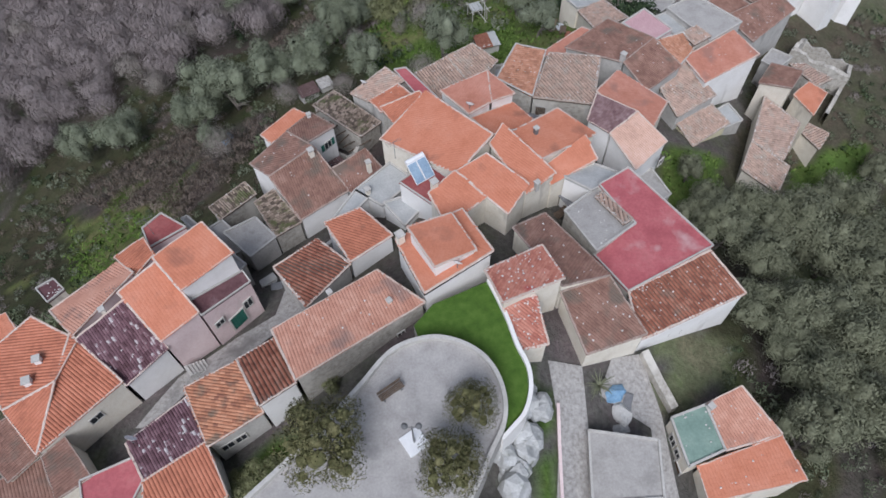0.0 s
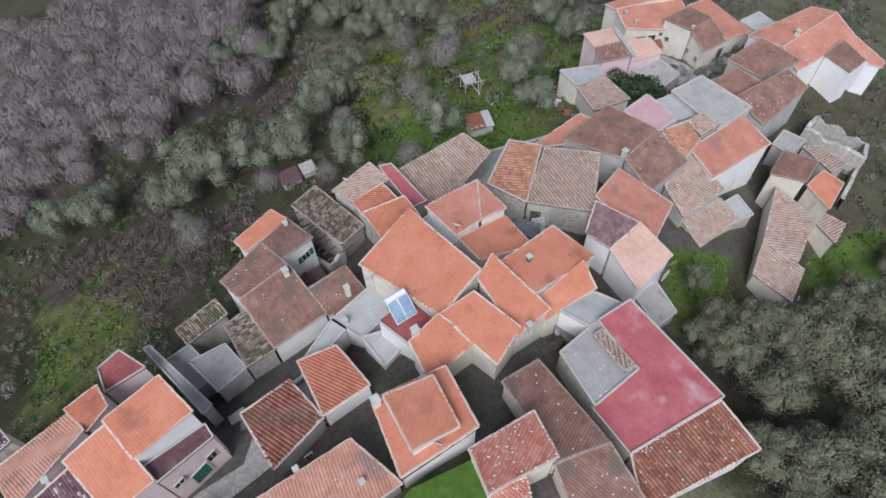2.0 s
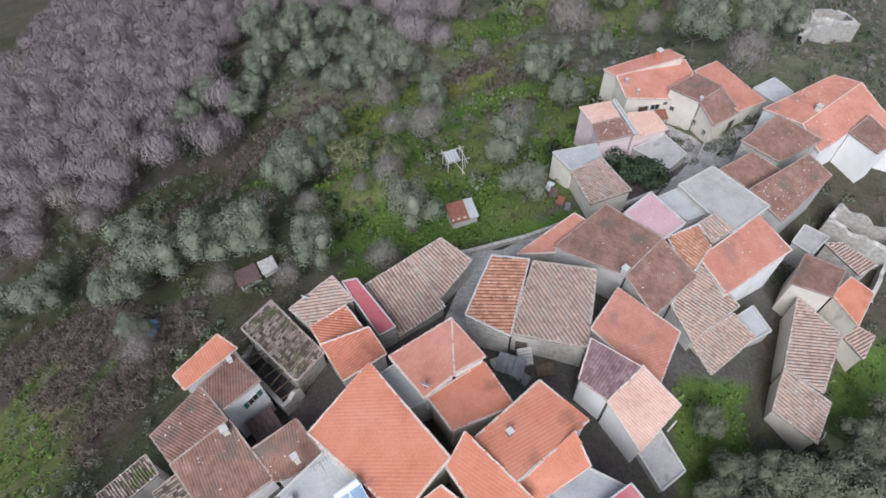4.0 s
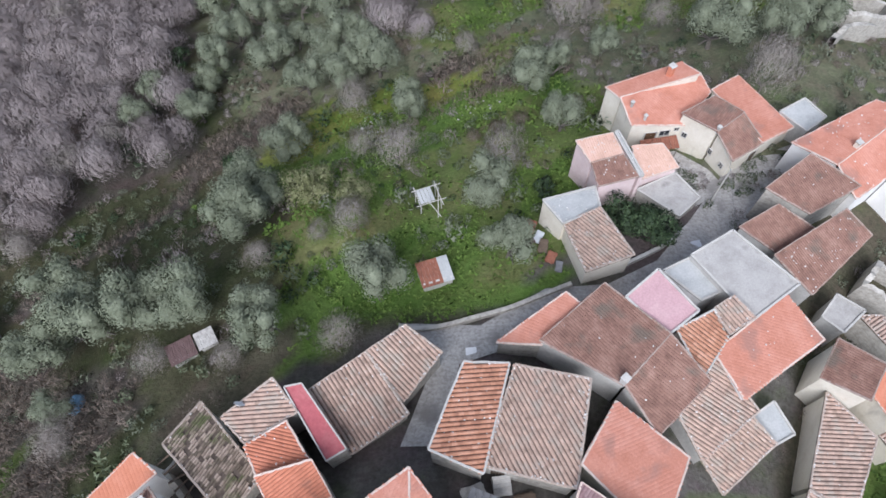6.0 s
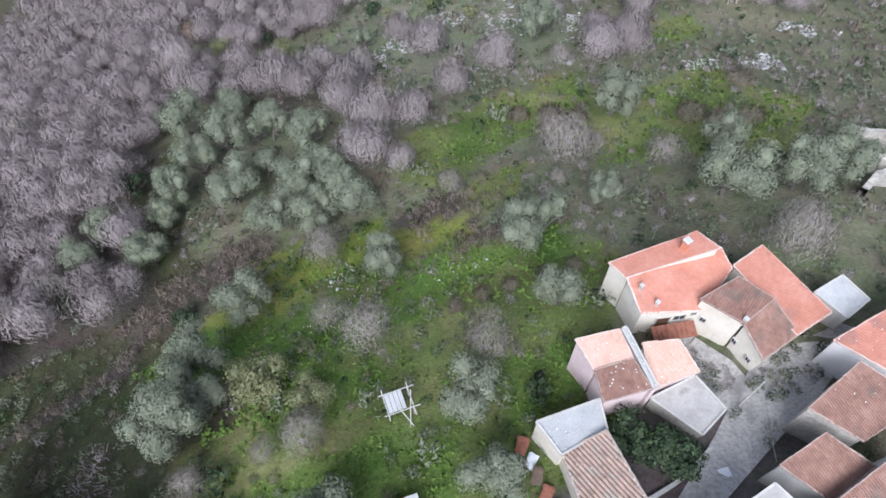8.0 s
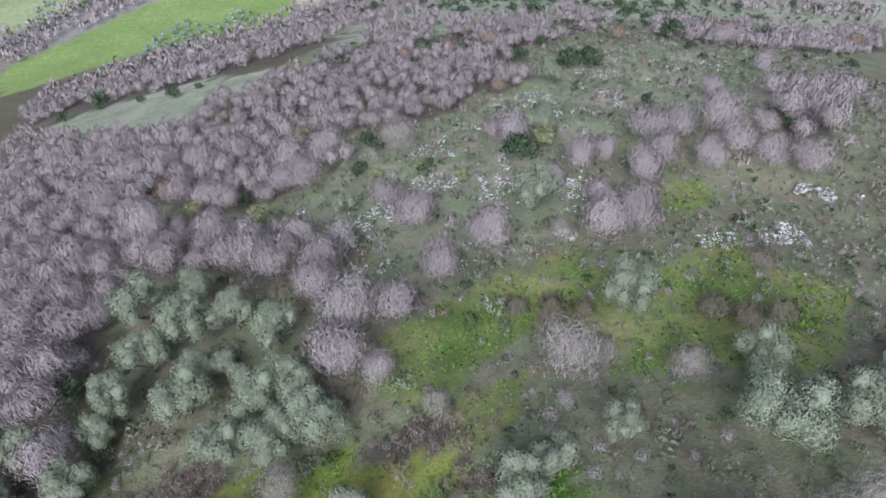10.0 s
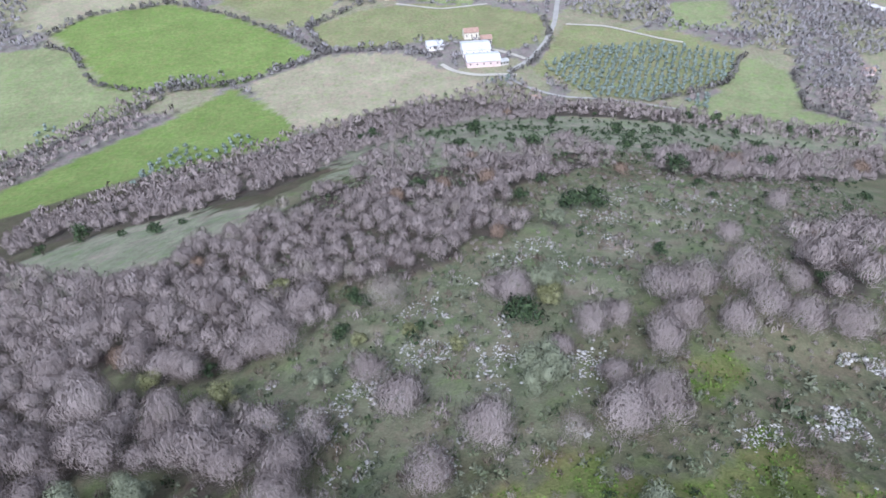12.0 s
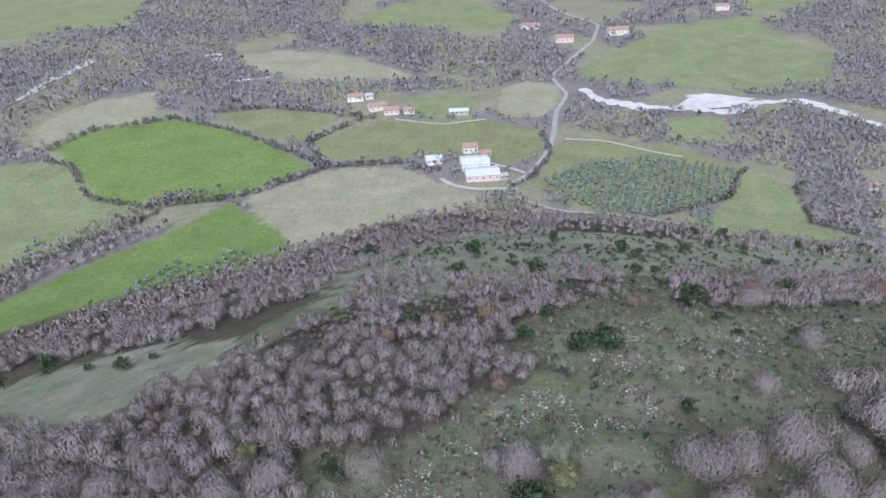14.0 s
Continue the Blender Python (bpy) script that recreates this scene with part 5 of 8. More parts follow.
HOUSES["Q"] = house("white walled house with brown tile roof", "white", [("brown", [(-21.5, 46.6, 2.6), (-18, 50.8, 2.9), (-14.5, 47.3, 4.6), (-18.8, 44, 3.8)]), ("brown", [(-18.8, 43.9, 3.9), (-14.5, 47.4, 4.4), (-12.6, 45.2, 3.4), (-10.7, 43.1, 2.5), (-15.4, 39.7, 2.1)]), ("brown", [(-12.6, 45.25, 3.35), (-9.2, 47.7, 3.6), (-6.31, 44.42, 2.7), (-10.5, 42.9, 2.4)])], stones=8)
HOUSES["Q2"] = house("small white house with brown tile roof", "white", [("brown", [(-18, 50.8, 3), (-15.9, 54.3, 2.1), (-12.7, 51.1, 3.4), (-15.35, 48.15, 4.1)])])
HOUSES["Q3"] = house("small white house with orange tile roof", "white", [("orange", [(-21.9, 53, 0), (-18.6, 57.2, -0.2), (-16.3, 55.6, 0.1), (-20.4, 51.5, 0.2)])])
HOUSES["R"] = house("ruined stone house with broken mossy roof", "stone", [("ruin", [(-16.52, 57.95, -0.60), (-14.50, 61.70, -2.00), (-8.34, 55.50, -1.00), (-10.36, 52.24, 0.22)])])
HOUSES["S"] = house("large house with smooth terracotta roof", "cream", [("orange", [(-7.1, 45.1, 8.1), (-2.6, 50.2, 9.4), (3.7, 42.2, 11.9), (0.42, 38.56, 10.8)])])
HOUSES["S2"] = house("house with terracotta roof and small chimney", "cream", [("orange", [(-2.1, 35.9, 11.6), (0.2, 38.4, 11.5), (3.1, 36.2, 10.6), (-0.54, 32.85, 10.9)])])
HOUSES["S3"] = house("narrow house with terracotta roof", "cream", [("orange", [(0.2, 38.4, 11.3), (3.1, 40.5, 11.3), (6.8, 37.6, 10.5), (4.8, 34.4, 10.4)])])
HOUSES["S4"] = house("narrow house with sloping terracotta roof", "cream", [("orange", [(3.4, 41.8, 11.1), (4.7, 44.2, 11.1), (9.6, 40, 9), (6.63, 37.33, 9.4)])])
HOUSES["S5"] = house("house with wide terracotta roof", "cream", [("orange", [(5.14, 43.83, 10), (10.7, 49.4, 7.6), (14.3, 46.3, 7.1), (8.33, 41.09, 9.7)])])
HOUSES["S6"] = house("low house with bright orange roof", "cream", [("orange", [(8.35, 41.07, 8.3), (12.95, 45.12, 8.3), (14, 42.7, 7.6), (9.24, 39.68, 7.6)])])
HOUSES["S7"] = house("pale terrace roof with low parapet", "white", [("white", [(10.56, 40.52, 7.6), (13.95, 42.82, 6.6), (16.7, 41.4, 6.6), (12.96, 39.02, 7.5)])])
HOUSES["T"] = house("white house with hipped terracotta roof", "white", [("salmon", [(-1.2, 51.1, 8.5), (3.8, 54.9, 7.6), (4, 49.6, 8.4), (1.7, 47.5, 8.9)]), ("salmon", [(3.8, 54.8, 7.6), (6.5, 51.4, 7.7), (4, 49.7, 8.3)])])
HOUSES["T2"] = house("house with terracotta lean-to roof", "cream", [("orange", [(1.9, 47.9, 7.9), (6.39, 51.54, 6.2), (8.7, 47.4, 7.4), (3.8, 45.1, 8.6)])])
HOUSES["U"] = house("old grey house with barrel tile roof", "grey", [("coppi", [(-12.2, 60.2, -1), (-8, 63.1, 0.4), (-5.54, 60.18, 1), (-9.7, 57.9, -0.1)]), ("orangerib", [(-9.6, 57.6, 0.5), (-6.3, 59.4, 1.4), (-3.91, 56.03, 2.3), (-8.1, 55.1, 1.2)])], stones=10)
HOUSES["U2"] = house("narrow house with red painted roof", "stone", [("red", [(-6.9, 62.2, 0.9), (-5.5, 62.5, 0.9), (-1.5, 57.3, 0.9), (-3, 56.4, 0.9)])])
HOUSES["U4"] = house("stone house with orange ribbed roof", "stone", [("orangerib", [(-8.1, 55.1, 2), (-3.6, 56.1, 3.5), (-1.9, 53.5, 3.5), (-5.8, 51.6, 2)])])
HOUSES["V"] = house("long stone house with old barrel tiles", "stone", [("coppi", [(-5.28, 62.21, -0.3), (-0.6, 65.6, -0.3), (3.1, 60.6, -1.5), (-1.5, 57.3, -1.5)]), ("coppi", [(-0.6, 65.6, -0.2), (2.6, 68, -0.4), (5.8, 65.9, -1.4), (2.6, 61.6, -1.6)])], stones=30)
HOUSES["X"] = house("stone house with ochre and barrel tile roofs", "stone", [("coppiorange", [(4.9, 56.6, 4.7), (7.5, 63.5, 3.4), (11.2, 63.8, 2.1), (8.9, 55.1, 3.4)]), ("coppi", [(9, 55.8, 2.5), (11.7, 63.8, 1.7), (17.6, 62.5, 2.2), (15.69, 54.12, 3)])], stones=40)
HOUSES["Y1"] = house("low stone outbuilding with orange roof", "stone", [("salmon", [(10.5, 66.9, -1.8), (16.7, 71.2, -0.7), (17.86, 69.81, -0.2), (14.21, 66.26, -0.6)])])
HOUSES["Y2"] = house("large grey house with brown gabled roof", "grey", [("brown", [(14, 66.4, 0.2), (20, 71.7, 0.1), (24.6, 66.5, 1.5), (20.3, 62.1, 1.7)]), ("brown", [(20.3, 62.2, 1.7), (24.6, 66.5, 1.5), (27.7, 62.9, 0.3), (22.75, 58.43, 0.6)])], stones=6)
HOUSES["Z1"] = house("house with faded orange gabled roof", "cream", [("salmon", [(16.08, 55.85, 3.4), (19.5, 60.9, 1.6), (24.9, 56.8, 0.6), (21.38, 50.56, 2.4)])])
HOUSES["Z2"] = house("white house with dark and peach roofs", "white", [("mauve", [(14.4, 50.8, 4.2), (15.8, 54.4, 4.5), (19.8, 51.7, 4.5), (16.6, 48.9, 4.2)]), ("peach", [(16.5, 48.8, 4.4), (19.9, 52, 4.2), (23, 49, 2.7), (19, 45.1, 2.9)])])
HOUSES["PK"] = house("house with pink painted roof terrace", "pink", [("pink", [(21.5, 70.1, 0.7), (24.6, 72.7, 0.7), (27.5, 68.8, 0.7), (24.53, 66.58, 0.7)])])
HOUSES["WT"] = house("house with pale blue white roof terrace", "white", [("white", [(25.8, 73.7, -1.8), (28.62, 75.09, -1.8), (31.3, 71.9, -1.8), (28.8, 70.8, -1.8)])])
HOUSES["GY"] = house("house with grey concrete roof terrace", "grey", [("grey", [(28.3, 74.9, -1), (32.5, 77.4, -1), (37.4, 72, -1), (32.6, 68.6, -1)])])
HOUSES["CC"] = house("white walled house with faded pink roof", "white", [("salmon", [(28.8, 65.8, -1), (36.41, 71.3, -1.7), (38.9, 67.2, -2), (30.8, 61.8, -1.4)])], stones=14)
HOUSES["DD"] = house("small house with dark orange barrel tiles", "stone", [("coppiorange", [(25.47, 67.28, 0.4), (29.13, 69.32, -0.2), (30.2, 67.06, -1.1), (27.36, 63.29, -0.8)])])
HOUSES["DE"] = house("small broken roof of pale barrel tiles", "stone", [("coppi", [(29.1, 69.4, -0.3), (31.1, 70.6, -0.3), (32.6, 68.6, -0.3), (30.1, 67, -0.3)])], stones=20)
HOUSES["BB"] = house("grey house with worn barrel tile roof", "grey", [("coppi", [(25, 60.5, -1.1), (29.13, 65.63, -1.6), (32.5, 61.3, -3.1), (26.8, 57, -2.3)])], stones=20)
HOUSES["B2"] = house("yellow plastered house with worn barrel tiles", "yellow", [("coppi", [(27.2, 57.7, -4), (32.49, 61.31, -4.8), (34.6, 59.1, -5.8), (29, 54.8, -5.1)])], stones=30)
HOUSES["FF"] = house("tall cream house with two barrel tile roofs", "cream", [("coppi", [(40, 63.6, -5.9), (43.9, 59.8, -6.8), (39.7, 53.1, -5.8), (36.1, 55.3, -4.9)]), ("coppi", [(36, 55.2, -4.7), (40.2, 52.2, -5.9), (37.9, 48.3, -6.1), (34, 51.2, -5)])], stones=30)
HOUSES["GG"] = house("cream house with brown and orange roofs", "cream", [("brown", [(39, 64.5, -4.3), (41.6, 68.2, -4.5), (44.4, 65.3, -3.1), (42, 62.1, -2.9)]), ("orange", [(43.8, 63.9, -5.8), (46.4, 66.1, -5.8), (48.2, 64.1, -5.8), (45.4, 60.3, -5.8)])])
HOUSES["I1"] = house("grey house with rusty red tile roof", "grey", [("brown", [(34.6, 79.5, -4.1), (39, 82.1, -4.2), (42.77, 79.69, -5.2), (38.41, 76.98, -5.2)])])
HOUSES["I2"] = house("grey house, brown tile roof with pale stones", "grey", [("brown", [(37, 76.1, -3.4), (45.2, 81.2, -3.6), (47.5, 78.8, -4.6), (40.4, 72.6, -4.8)])], stones=40)
HOUSES["I3"] = house("stone house with brown tile roof", "stone", [("brown", [(38.4, 84.3, -4.7), (43.9, 88.4, -4.6), (48.8, 85.2, -5.8), (42.7, 81.8, -5.7)])], stones=10)
HOUSES["JJ"] = house("cream house with orange gabled roof", "cream", [("salmon", [(24.5, 100.2, -8.1), (33.8, 103.7, -7.9), (35.4, 101.2, -7), (25.8, 98.1, -7.4)]), ("salmon", [(25.8, 98, -7.2), (36, 102.2, -8.4), (36.9, 100, -8.9), (33.1, 95.3, -8.9), (26.8, 94.6, -7.9)])])
HOUSES["KK"] = house("cream house with brown gabled roof", "cream", [("brown", [(32.4, 95.7, -7.2), (36.5, 98, -7), (39.3, 95.6, -7), (36, 93.1, -7.2)]), ("brown", [(36, 93.2, -7.4), (39.5, 95.9, -7.5), (41.6, 92.8, -8.8), (37.5, 90.1, -8.5)])])
HOUSES["KL"] = house("cream house with orange roof", "cream", [("salmon", [(36.9, 100.1, -8.5), (40.9, 103.1, -9.6), (45.9, 95.5, -9.7), (41.23, 92.56, -8.5)])])
HOUSES["LL"] = house("pink house with pale clay tile roof", "pink", [("peach", [(19.9, 90.9, -5.6), (24, 91.9, -5.6), (24.8, 89.1, -5.6), (21.3, 88, -5.6)]), ("brown", [(21.3, 88, -5.6), (24.8, 89.1, -5.6), (26.1, 86.3, -5.6), (21.8, 85.1, -5.6)]), ("white", [(24.2, 91.9, -5.6), (24.6, 92.1, -5.6), (26.6, 86.4, -5.6), (26.2, 86.3, -5.6)])], stones=14)
HOUSES["LM"] = house("low pink house with pale clay roof", "pink", [("peach", [(26.3, 91.2, -7.1), (29.7, 91.5, -7.1), (31, 88.4, -7.1), (26.47, 86.78, -7.1)])], stones=8)
HOUSES["NN"] = house("low outbuilding with grey cement roof", "stone", [("grey", [(26.6, 86.4, -8.4), (30.96, 88.5, -8.4), (33.1, 85.4, -8.4), (30.6, 83.1, -8.4)])])
HOUSES["MM"] = house("cream house with barrel tiles and white terrace", "cream", [("white", [(15.9, 83.3, -5.3), (21.69, 85.75, -6.7), (22, 83.1, -6.6), (17.8, 80.6, -5.4)]), ("coppi", [(17.9, 81, -6.1), (21.8, 82.7, -5.8), (24, 76.2, -3.6), (19.3, 74.6, -4)])], stones=20)
HOUSES["H7"] = house("red paved roof terrace with pale parapet", "pink", [("redterrace", [(-29.1, 36, 6.3), (-27.7, 37.7, 6.3), (-25, 36.1, 6.3), (-27.9, 33.9, 6.3)])])
HOUSES["H8"] = house("pink house with ribbed red roof", "pink", [("orangerib", [(-30, 31.8, 8), (-27.9, 33.9, 8), (-26.5, 32.1, 8), (-27.6, 30, 8)])])
HOUSES["H9"] = house("cream house with terracotta roof", "cream", [("orange", [(-40.9, 25.9, 6.9), (-38.7, 27, 6.9), (-36.2, 24.3, 6.9), (-37.8, 21.7, 6.9)])])
HOUSES["N3"] = house("low building with flat red roof", "cream", [("red", [(-28.2, 12.8, 6.9), (-24.16, 14.72, 6.9), (-23.2, 13.5, 6.9), (-24.1, 10.6, 6.9), (-27, 9.8, 6.9)])])
HOUSES["N4"] = house("cream house with brown tile roof", "cream", [("brown", [(-31.7, 14.6, 6.9), (-30.33, 16.16, 6.9), (-27.4, 13.1, 6.9), (-29.6, 11.4, 6.9)])])
HOUSES["TW"] = house("pale cement roof terraces stepping down", "white", [("white", [(-9.6, 41, 5.2), (-6.31, 44.42, 5.2), (-3.79, 42.22, 5.2), (-6.8, 39.1, 5.2)]), ("white", [(-6.6, 38.7, 6.3), (-4.22, 39.49, 6.3), (-2.6, 38.4, 6.3), (-4.5, 36, 6.3)])])
HOUSES["RD"] = house("red paved terrace with solar water heater", "white", [("redterrace", [(-4.9, 38.9, 9.2), (-2.42, 41.03, 9.2), (0.4, 38.55, 9.2), (-1.75, 36.28, 9.2)])])
HOUSES["WW"] = house("low building with white cement roof", "white", [("white", [(-12.02, 36.73, 5.2), (-9.6, 41, 5.2), (-8.24, 40.08, 5.2), (-10.9, 36.6, 5.2)])])
HOUSES["RA"] = house("ruined house with grey cement terrace", "grey", [("grey", [(-23.2, 38.5, 1.7), (-20.2, 40.3, 1.7), (-17.8, 37.9, 1.7), (-20, 35.6, 1.7)])])
HOUSES["RB"] = house("ruined house with mossy collapsed roof", "stone", [("ruin", [(-20.6, 42.2, 1.7), (-18.8, 43.9, 1.7), (-15.4, 39.7, 1.7), (-17.8, 37.9, 1.7)])])
HOUSES["RC"] = house("roofless stone ruin with broken tiles", "stone", [("ruin", [(-25.6, 42.2, 0.9), (-22.3, 45.5, 0.9), (-20.8, 43.9, 0.9), (-24.1, 40.6, 0.9)])])
HOUSES["B3"] = house("pale grey lean-to beside the yellow house", "grey", [("white", [(32.63, 61.17, -6.3), (35.4, 62.9, -6.3), (36.6, 60, -6.3), (34.17, 58.77, -6.3)])])
HOUSES["GH"] = house("grey cement roofed annex", "grey", [("grey", [(41.9, 71.2, -6.9), (43.9, 73.5, -6.9), (46.2, 71.8, -6.9), (43.6, 69.6, -6.9)])])
HOUSES["GI"] = house("stone annex with pale barrel tiles", "stone", [("coppi", [(46.2, 71.8, -8.1), (48.3, 71.8, -8.1), (51.2, 68.8, -8.1), (48.8, 67.5, -8.1)])], stones=10)
HOUSES["GB"] = house("small garage with pale flat roof", "grey", [("white", [(44.59, 97.5, -9.4), (47.9, 99.4, -9.4), (49.7, 96.7, -9.4), (47, 94.7, -9.4)])])
HOUSES["X3"] = house("cream porch with brown tile roof", "cream", [("coppi", [(45.4, 62.6, -10.4), (47, 63.3, -10.4), (49.6, 61.2, -10.4), (47.5, 58.5, -10.4)])])
HOUSES["S8"] = house("low grey annex beside the peach roof", "grey", [("grey", [(19.6, 46.1, -0.6), (21.89, 47.92, -0.6), (23.4, 44.4, -0.6), (21.2, 42.8, -0.6)])])
HOUSES["N5"] = house("cream house with dark brown roof", "cream", [("brown", [(-38.1, 16.4, 6), (-35.8, 18.2, 6), (-32.43, 15.1, 6), (-34.2, 12.9, 6)])])
HOUSES["N6"] = house("low cream house with brown roof", "cream", [("brown", [(-36.1, 12.9, 5.3), (-32.34, 15.01, 5.3), (-29.99, 12, 5.3), (-33.4, 10, 5.3)])])
HOUSES["HT"] = house("narrow grey cement terrace between the houses", "grey", [("grey", [(-27.1, 39.2, 3.2), (-26.6, 39.5, 3.2), (-19.8, 33.8, 3.2), (-20.4, 33, 3.2)])])
HOUSES["RE"] = house("low grey cement roof beside the ruin", "grey", [("grey", [(-25.99, 38.99, 0.7), (-24, 40.7, 0.7), (-20.7, 37.6, 0.7), (-22.49, 36.05, 0.7)])])
HOUSES["I4"] = house("large white house with long salmon tiled roof", "white", [("salmon", [(43.37, 91.19, -6.6), (53.73, 96.66, -6.29), (56.43, 94.62, -5.7), (47.04, 87.71, -5.7)]), ("salmon", [(47.04, 87.71, -5.7), (56.43, 94.62, -5.7), (58.55, 91.41, -7.05), (62.58, 87.83, -8.91), (61.82, 86.76, -9.06), (59.8, 87.14, -8.53), (56.76, 90.32, -6.99), (53.18, 87.4, -7.07), (48.66, 84.32, -7)])], stones=34)
HOUSES["TT"] = house("pale blue-white roof terrace between orange roofs", "white", [("white", [(-2.28, 49.8, 7.3), (-0.45, 51.17, 7.3), (1.9, 47.9, 7.3), (-0.03, 46.94, 7.3)])])
HOUSES["H0"] = house("small outbuilding with speckled plum roof", "cream", [("plum", [(-37.7, 30.1, 5.5), (-36.4, 31.1, 5.5), (-35.1, 30, 5.5), (-36.2, 28.7, 5.5)])], stones=14)
HOUSES["AB"] = house("stone house with grey hipped cement roof", "stone", [("grey", [(10.2, 36.5, 7.8), (13.6, 39.6, 7.1), (16.4, 34.9, 8), (12.4, 31.6, 8.7)]), ("coppi", [(13.2, 38.1, 7.62), (14, 38.75, 7.5), (16.1, 35.2, 8.2), (15.2, 34.5, 8.35)])], stones=26)
HOUSES["I6"] = house("white house wing with dark purple-brown roof", "white", [("brown", [(53.12, 87.38, -6.95), (56.06, 89.48, -6.2), (58.02, 85.55, -6.41), (55.66, 83.94, -7)])])


# ---- openings and fittings of the houses ----
def fit(owner, name, bm, material, label="", parent=None):
    """Links a mesh given in world places under a house."""
    bmesh.ops.transform(bm, matrix=Matrix.Translation(-owner.location), verts=bm.verts)
    return part(name, bm, material, parent or owner, label)


def facing(x, y, z, nx, ny):
    """A pose on a wall: its x runs along the wall, its y into the wall, its z up."""
    return pose(x, y, z, 0, 0, math.degrees(math.atan2(ny, nx)) + 90)


def window(key, x, y, z, nx, ny, w, h, shutter=None):
    m = facing(x, y, z, nx, ny)
    owner = HOUSES[key]
    bm = bmesh.new()
    for a, b, c, d in ((-w / 2 - 0.09, -h / 2 - 0.09, w / 2 + 0.09, -h / 2), (-w / 2 - 0.09, h / 2, w / 2 + 0.09, h / 2 + 0.09), (-w / 2 - 0.09, -h / 2, -w / 2, h / 2), (w / 2, -h / 2, w / 2 + 0.09, h / 2), (-0.025, -h / 2, 0.025, h / 2)):
        box(bm, a, -0.07, b, c, 0.05, d, m)
    frame_part = fit(owner, "window", bm, TRIM)
    bm = bmesh.new()
    box(bm, -w / 2, -0.02, -h / 2, w / 2, 0.05, h / 2, m)
    fit(owner, "pane", bm, GLASS, parent=frame_part)
    if shutter:
        for s in (-1, 1):
            bm = bmesh.new()
            box(bm, s * (w / 2 + 0.28) - 0.22, -0.06, -h / 2, s * (w / 2 + 0.28) + 0.22, 0.0, h / 2, m)
            for i in range(6):
                box(bm, s * (w / 2 + 0.28) - 0.18, -0.075, -h / 2 + h * (i + 0.2) / 6, s * (w / 2 + 0.28) + 0.18, -0.06, -h / 2 + h * (i + 0.75) / 6, m)
            fit(owner, "shutter", bm, shutter, parent=frame_part)


def door(key, x, y, z, nx, ny, w, h, leaf):
    m = facing(x, y, z, nx, ny)
    owner = HOUSES[key]
    bm = bmesh.new()
    for a, b, c, d in ((-w / 2 - 0.12, -h / 2, -w / 2, h / 2 + 0.12), (w / 2, -h / 2, w / 2 + 0.12, h / 2 + 0.12), (-w / 2, h / 2, w / 2, h / 2 + 0.12)):
        box(bm, a, -0.08, b, c, 0.05, d, m)
    frame_part = fit(owner, "door_frame", bm, TRIM)
    bm = bmesh.new()
    for i in range(5):
        box(bm, -w / 2 + w * i / 5 + 0.01, -0.03, -h / 2, -w / 2 + w * (i + 1) / 5 - 0.01, 0.05, h / 2, m)
    fit(owner, "door_leaf", bm, leaf, parent=frame_part)


def chimney(key, x, y, z, w=0.4, h=0.75, material=None, turn=35):
    owner = HOUSES[key]
    m = pose(x, y, z, 0, 0, turn)
    bm = bmesh.new()
    box(bm, -w / 2, -w / 2, -0.5, w / 2, w / 2, h, m)
    stack = fit(owner, "chimney", bm, material or WALLS["cream"])
    bm = bmesh.new()
    for sx in (-1, 1):
        for sy in (-1, 1):
            box(bm, sx * w * 0.42 - 0.05, sy * w * 0.42 - 0.05, h, sx * w * 0.42 + 0.05, sy * w * 0.42 + 0.05, h + 0.18, m)
    box(bm, -w / 2 - 0.08, -w / 2 - 0.08, h + 0.18, w / 2 + 0.08, w / 2 + 0.08, h + 0.26, m)
    fit(owner, "chimney_cap", bm, TRIM, parent=stack)


def dish(key, x, y, z, turn=160, r=0.45):
    owner = HOUSES[key]
    m = pose(x, y, z + 0.9, 62, 0, turn)
    bm = bmesh.new()
    rings = []
    for i in range(5):
        rr = r * i / 4
        rings.append([bm.verts.new(m @ Vector((rr * math.cos(a * math.pi / 8), rr * math.sin(a * math.pi / 8) * 1.08, 0.35 * rr * rr / r))) for a in range(16)])
    for a, b in zip(rings, rings[1:]):
        for i in range(16):
            j = (i + 1) % 16
            if a is rings[0]:
                continue
            bm.faces.new((a[i], a[j], b[j], b[i]))
    bm.faces.new(rings[1])
    bowl = fit(owner, "satellite_dish", bm, WHITE_METAL, "white satellite dish")
    bm = bmesh.new()
    tube(bm, (x, y, z - 0.3), (x, y, z + 0.9), 0.035, 0.035, 6)
    tube(bm, m @ Vector((0, -r, 0.05)), m @ Vector((0, 0, r * 1.1)), 0.018, 0.018, 5)
    fit(owner, "dish_mast", bm, METAL, parent=bowl)


window("AC", 19.77, 26.37, 3.1, 0.42, -0.91, 0.8, 0.6)
window("AC", 18.5, 25.76, 3.7, 0.42, -0.91, 0.7, 0.45)
window("AG", 17.87, 16.8, 2.9, -0.98, -0.17, 0.8, 1.1)
window("AG", 18.06, 15.7, 2.9, -0.98, -0.17, 0.7, 0.9)
door("AG", 18.2, 14.9, 1.2, -0.98, -0.17, 1.0, 2.0, BROWN_PAINT)
window("M1", -17.1, 15.1, 7.9, 0.55, -0.83, 0.9, 0.9)
window("M1", -16.2, 15.7, 7.9, 0.55, -0.83, 0.8, 0.9)
window("H6", -18.6, 29.05, 4.4, 0.78, -0.62, 0.8, 1.1)
door("H6", -19.5, 27.95, 3.4, 0.78, -0.62, 1.5, 2.0, GREEN_PAINT)
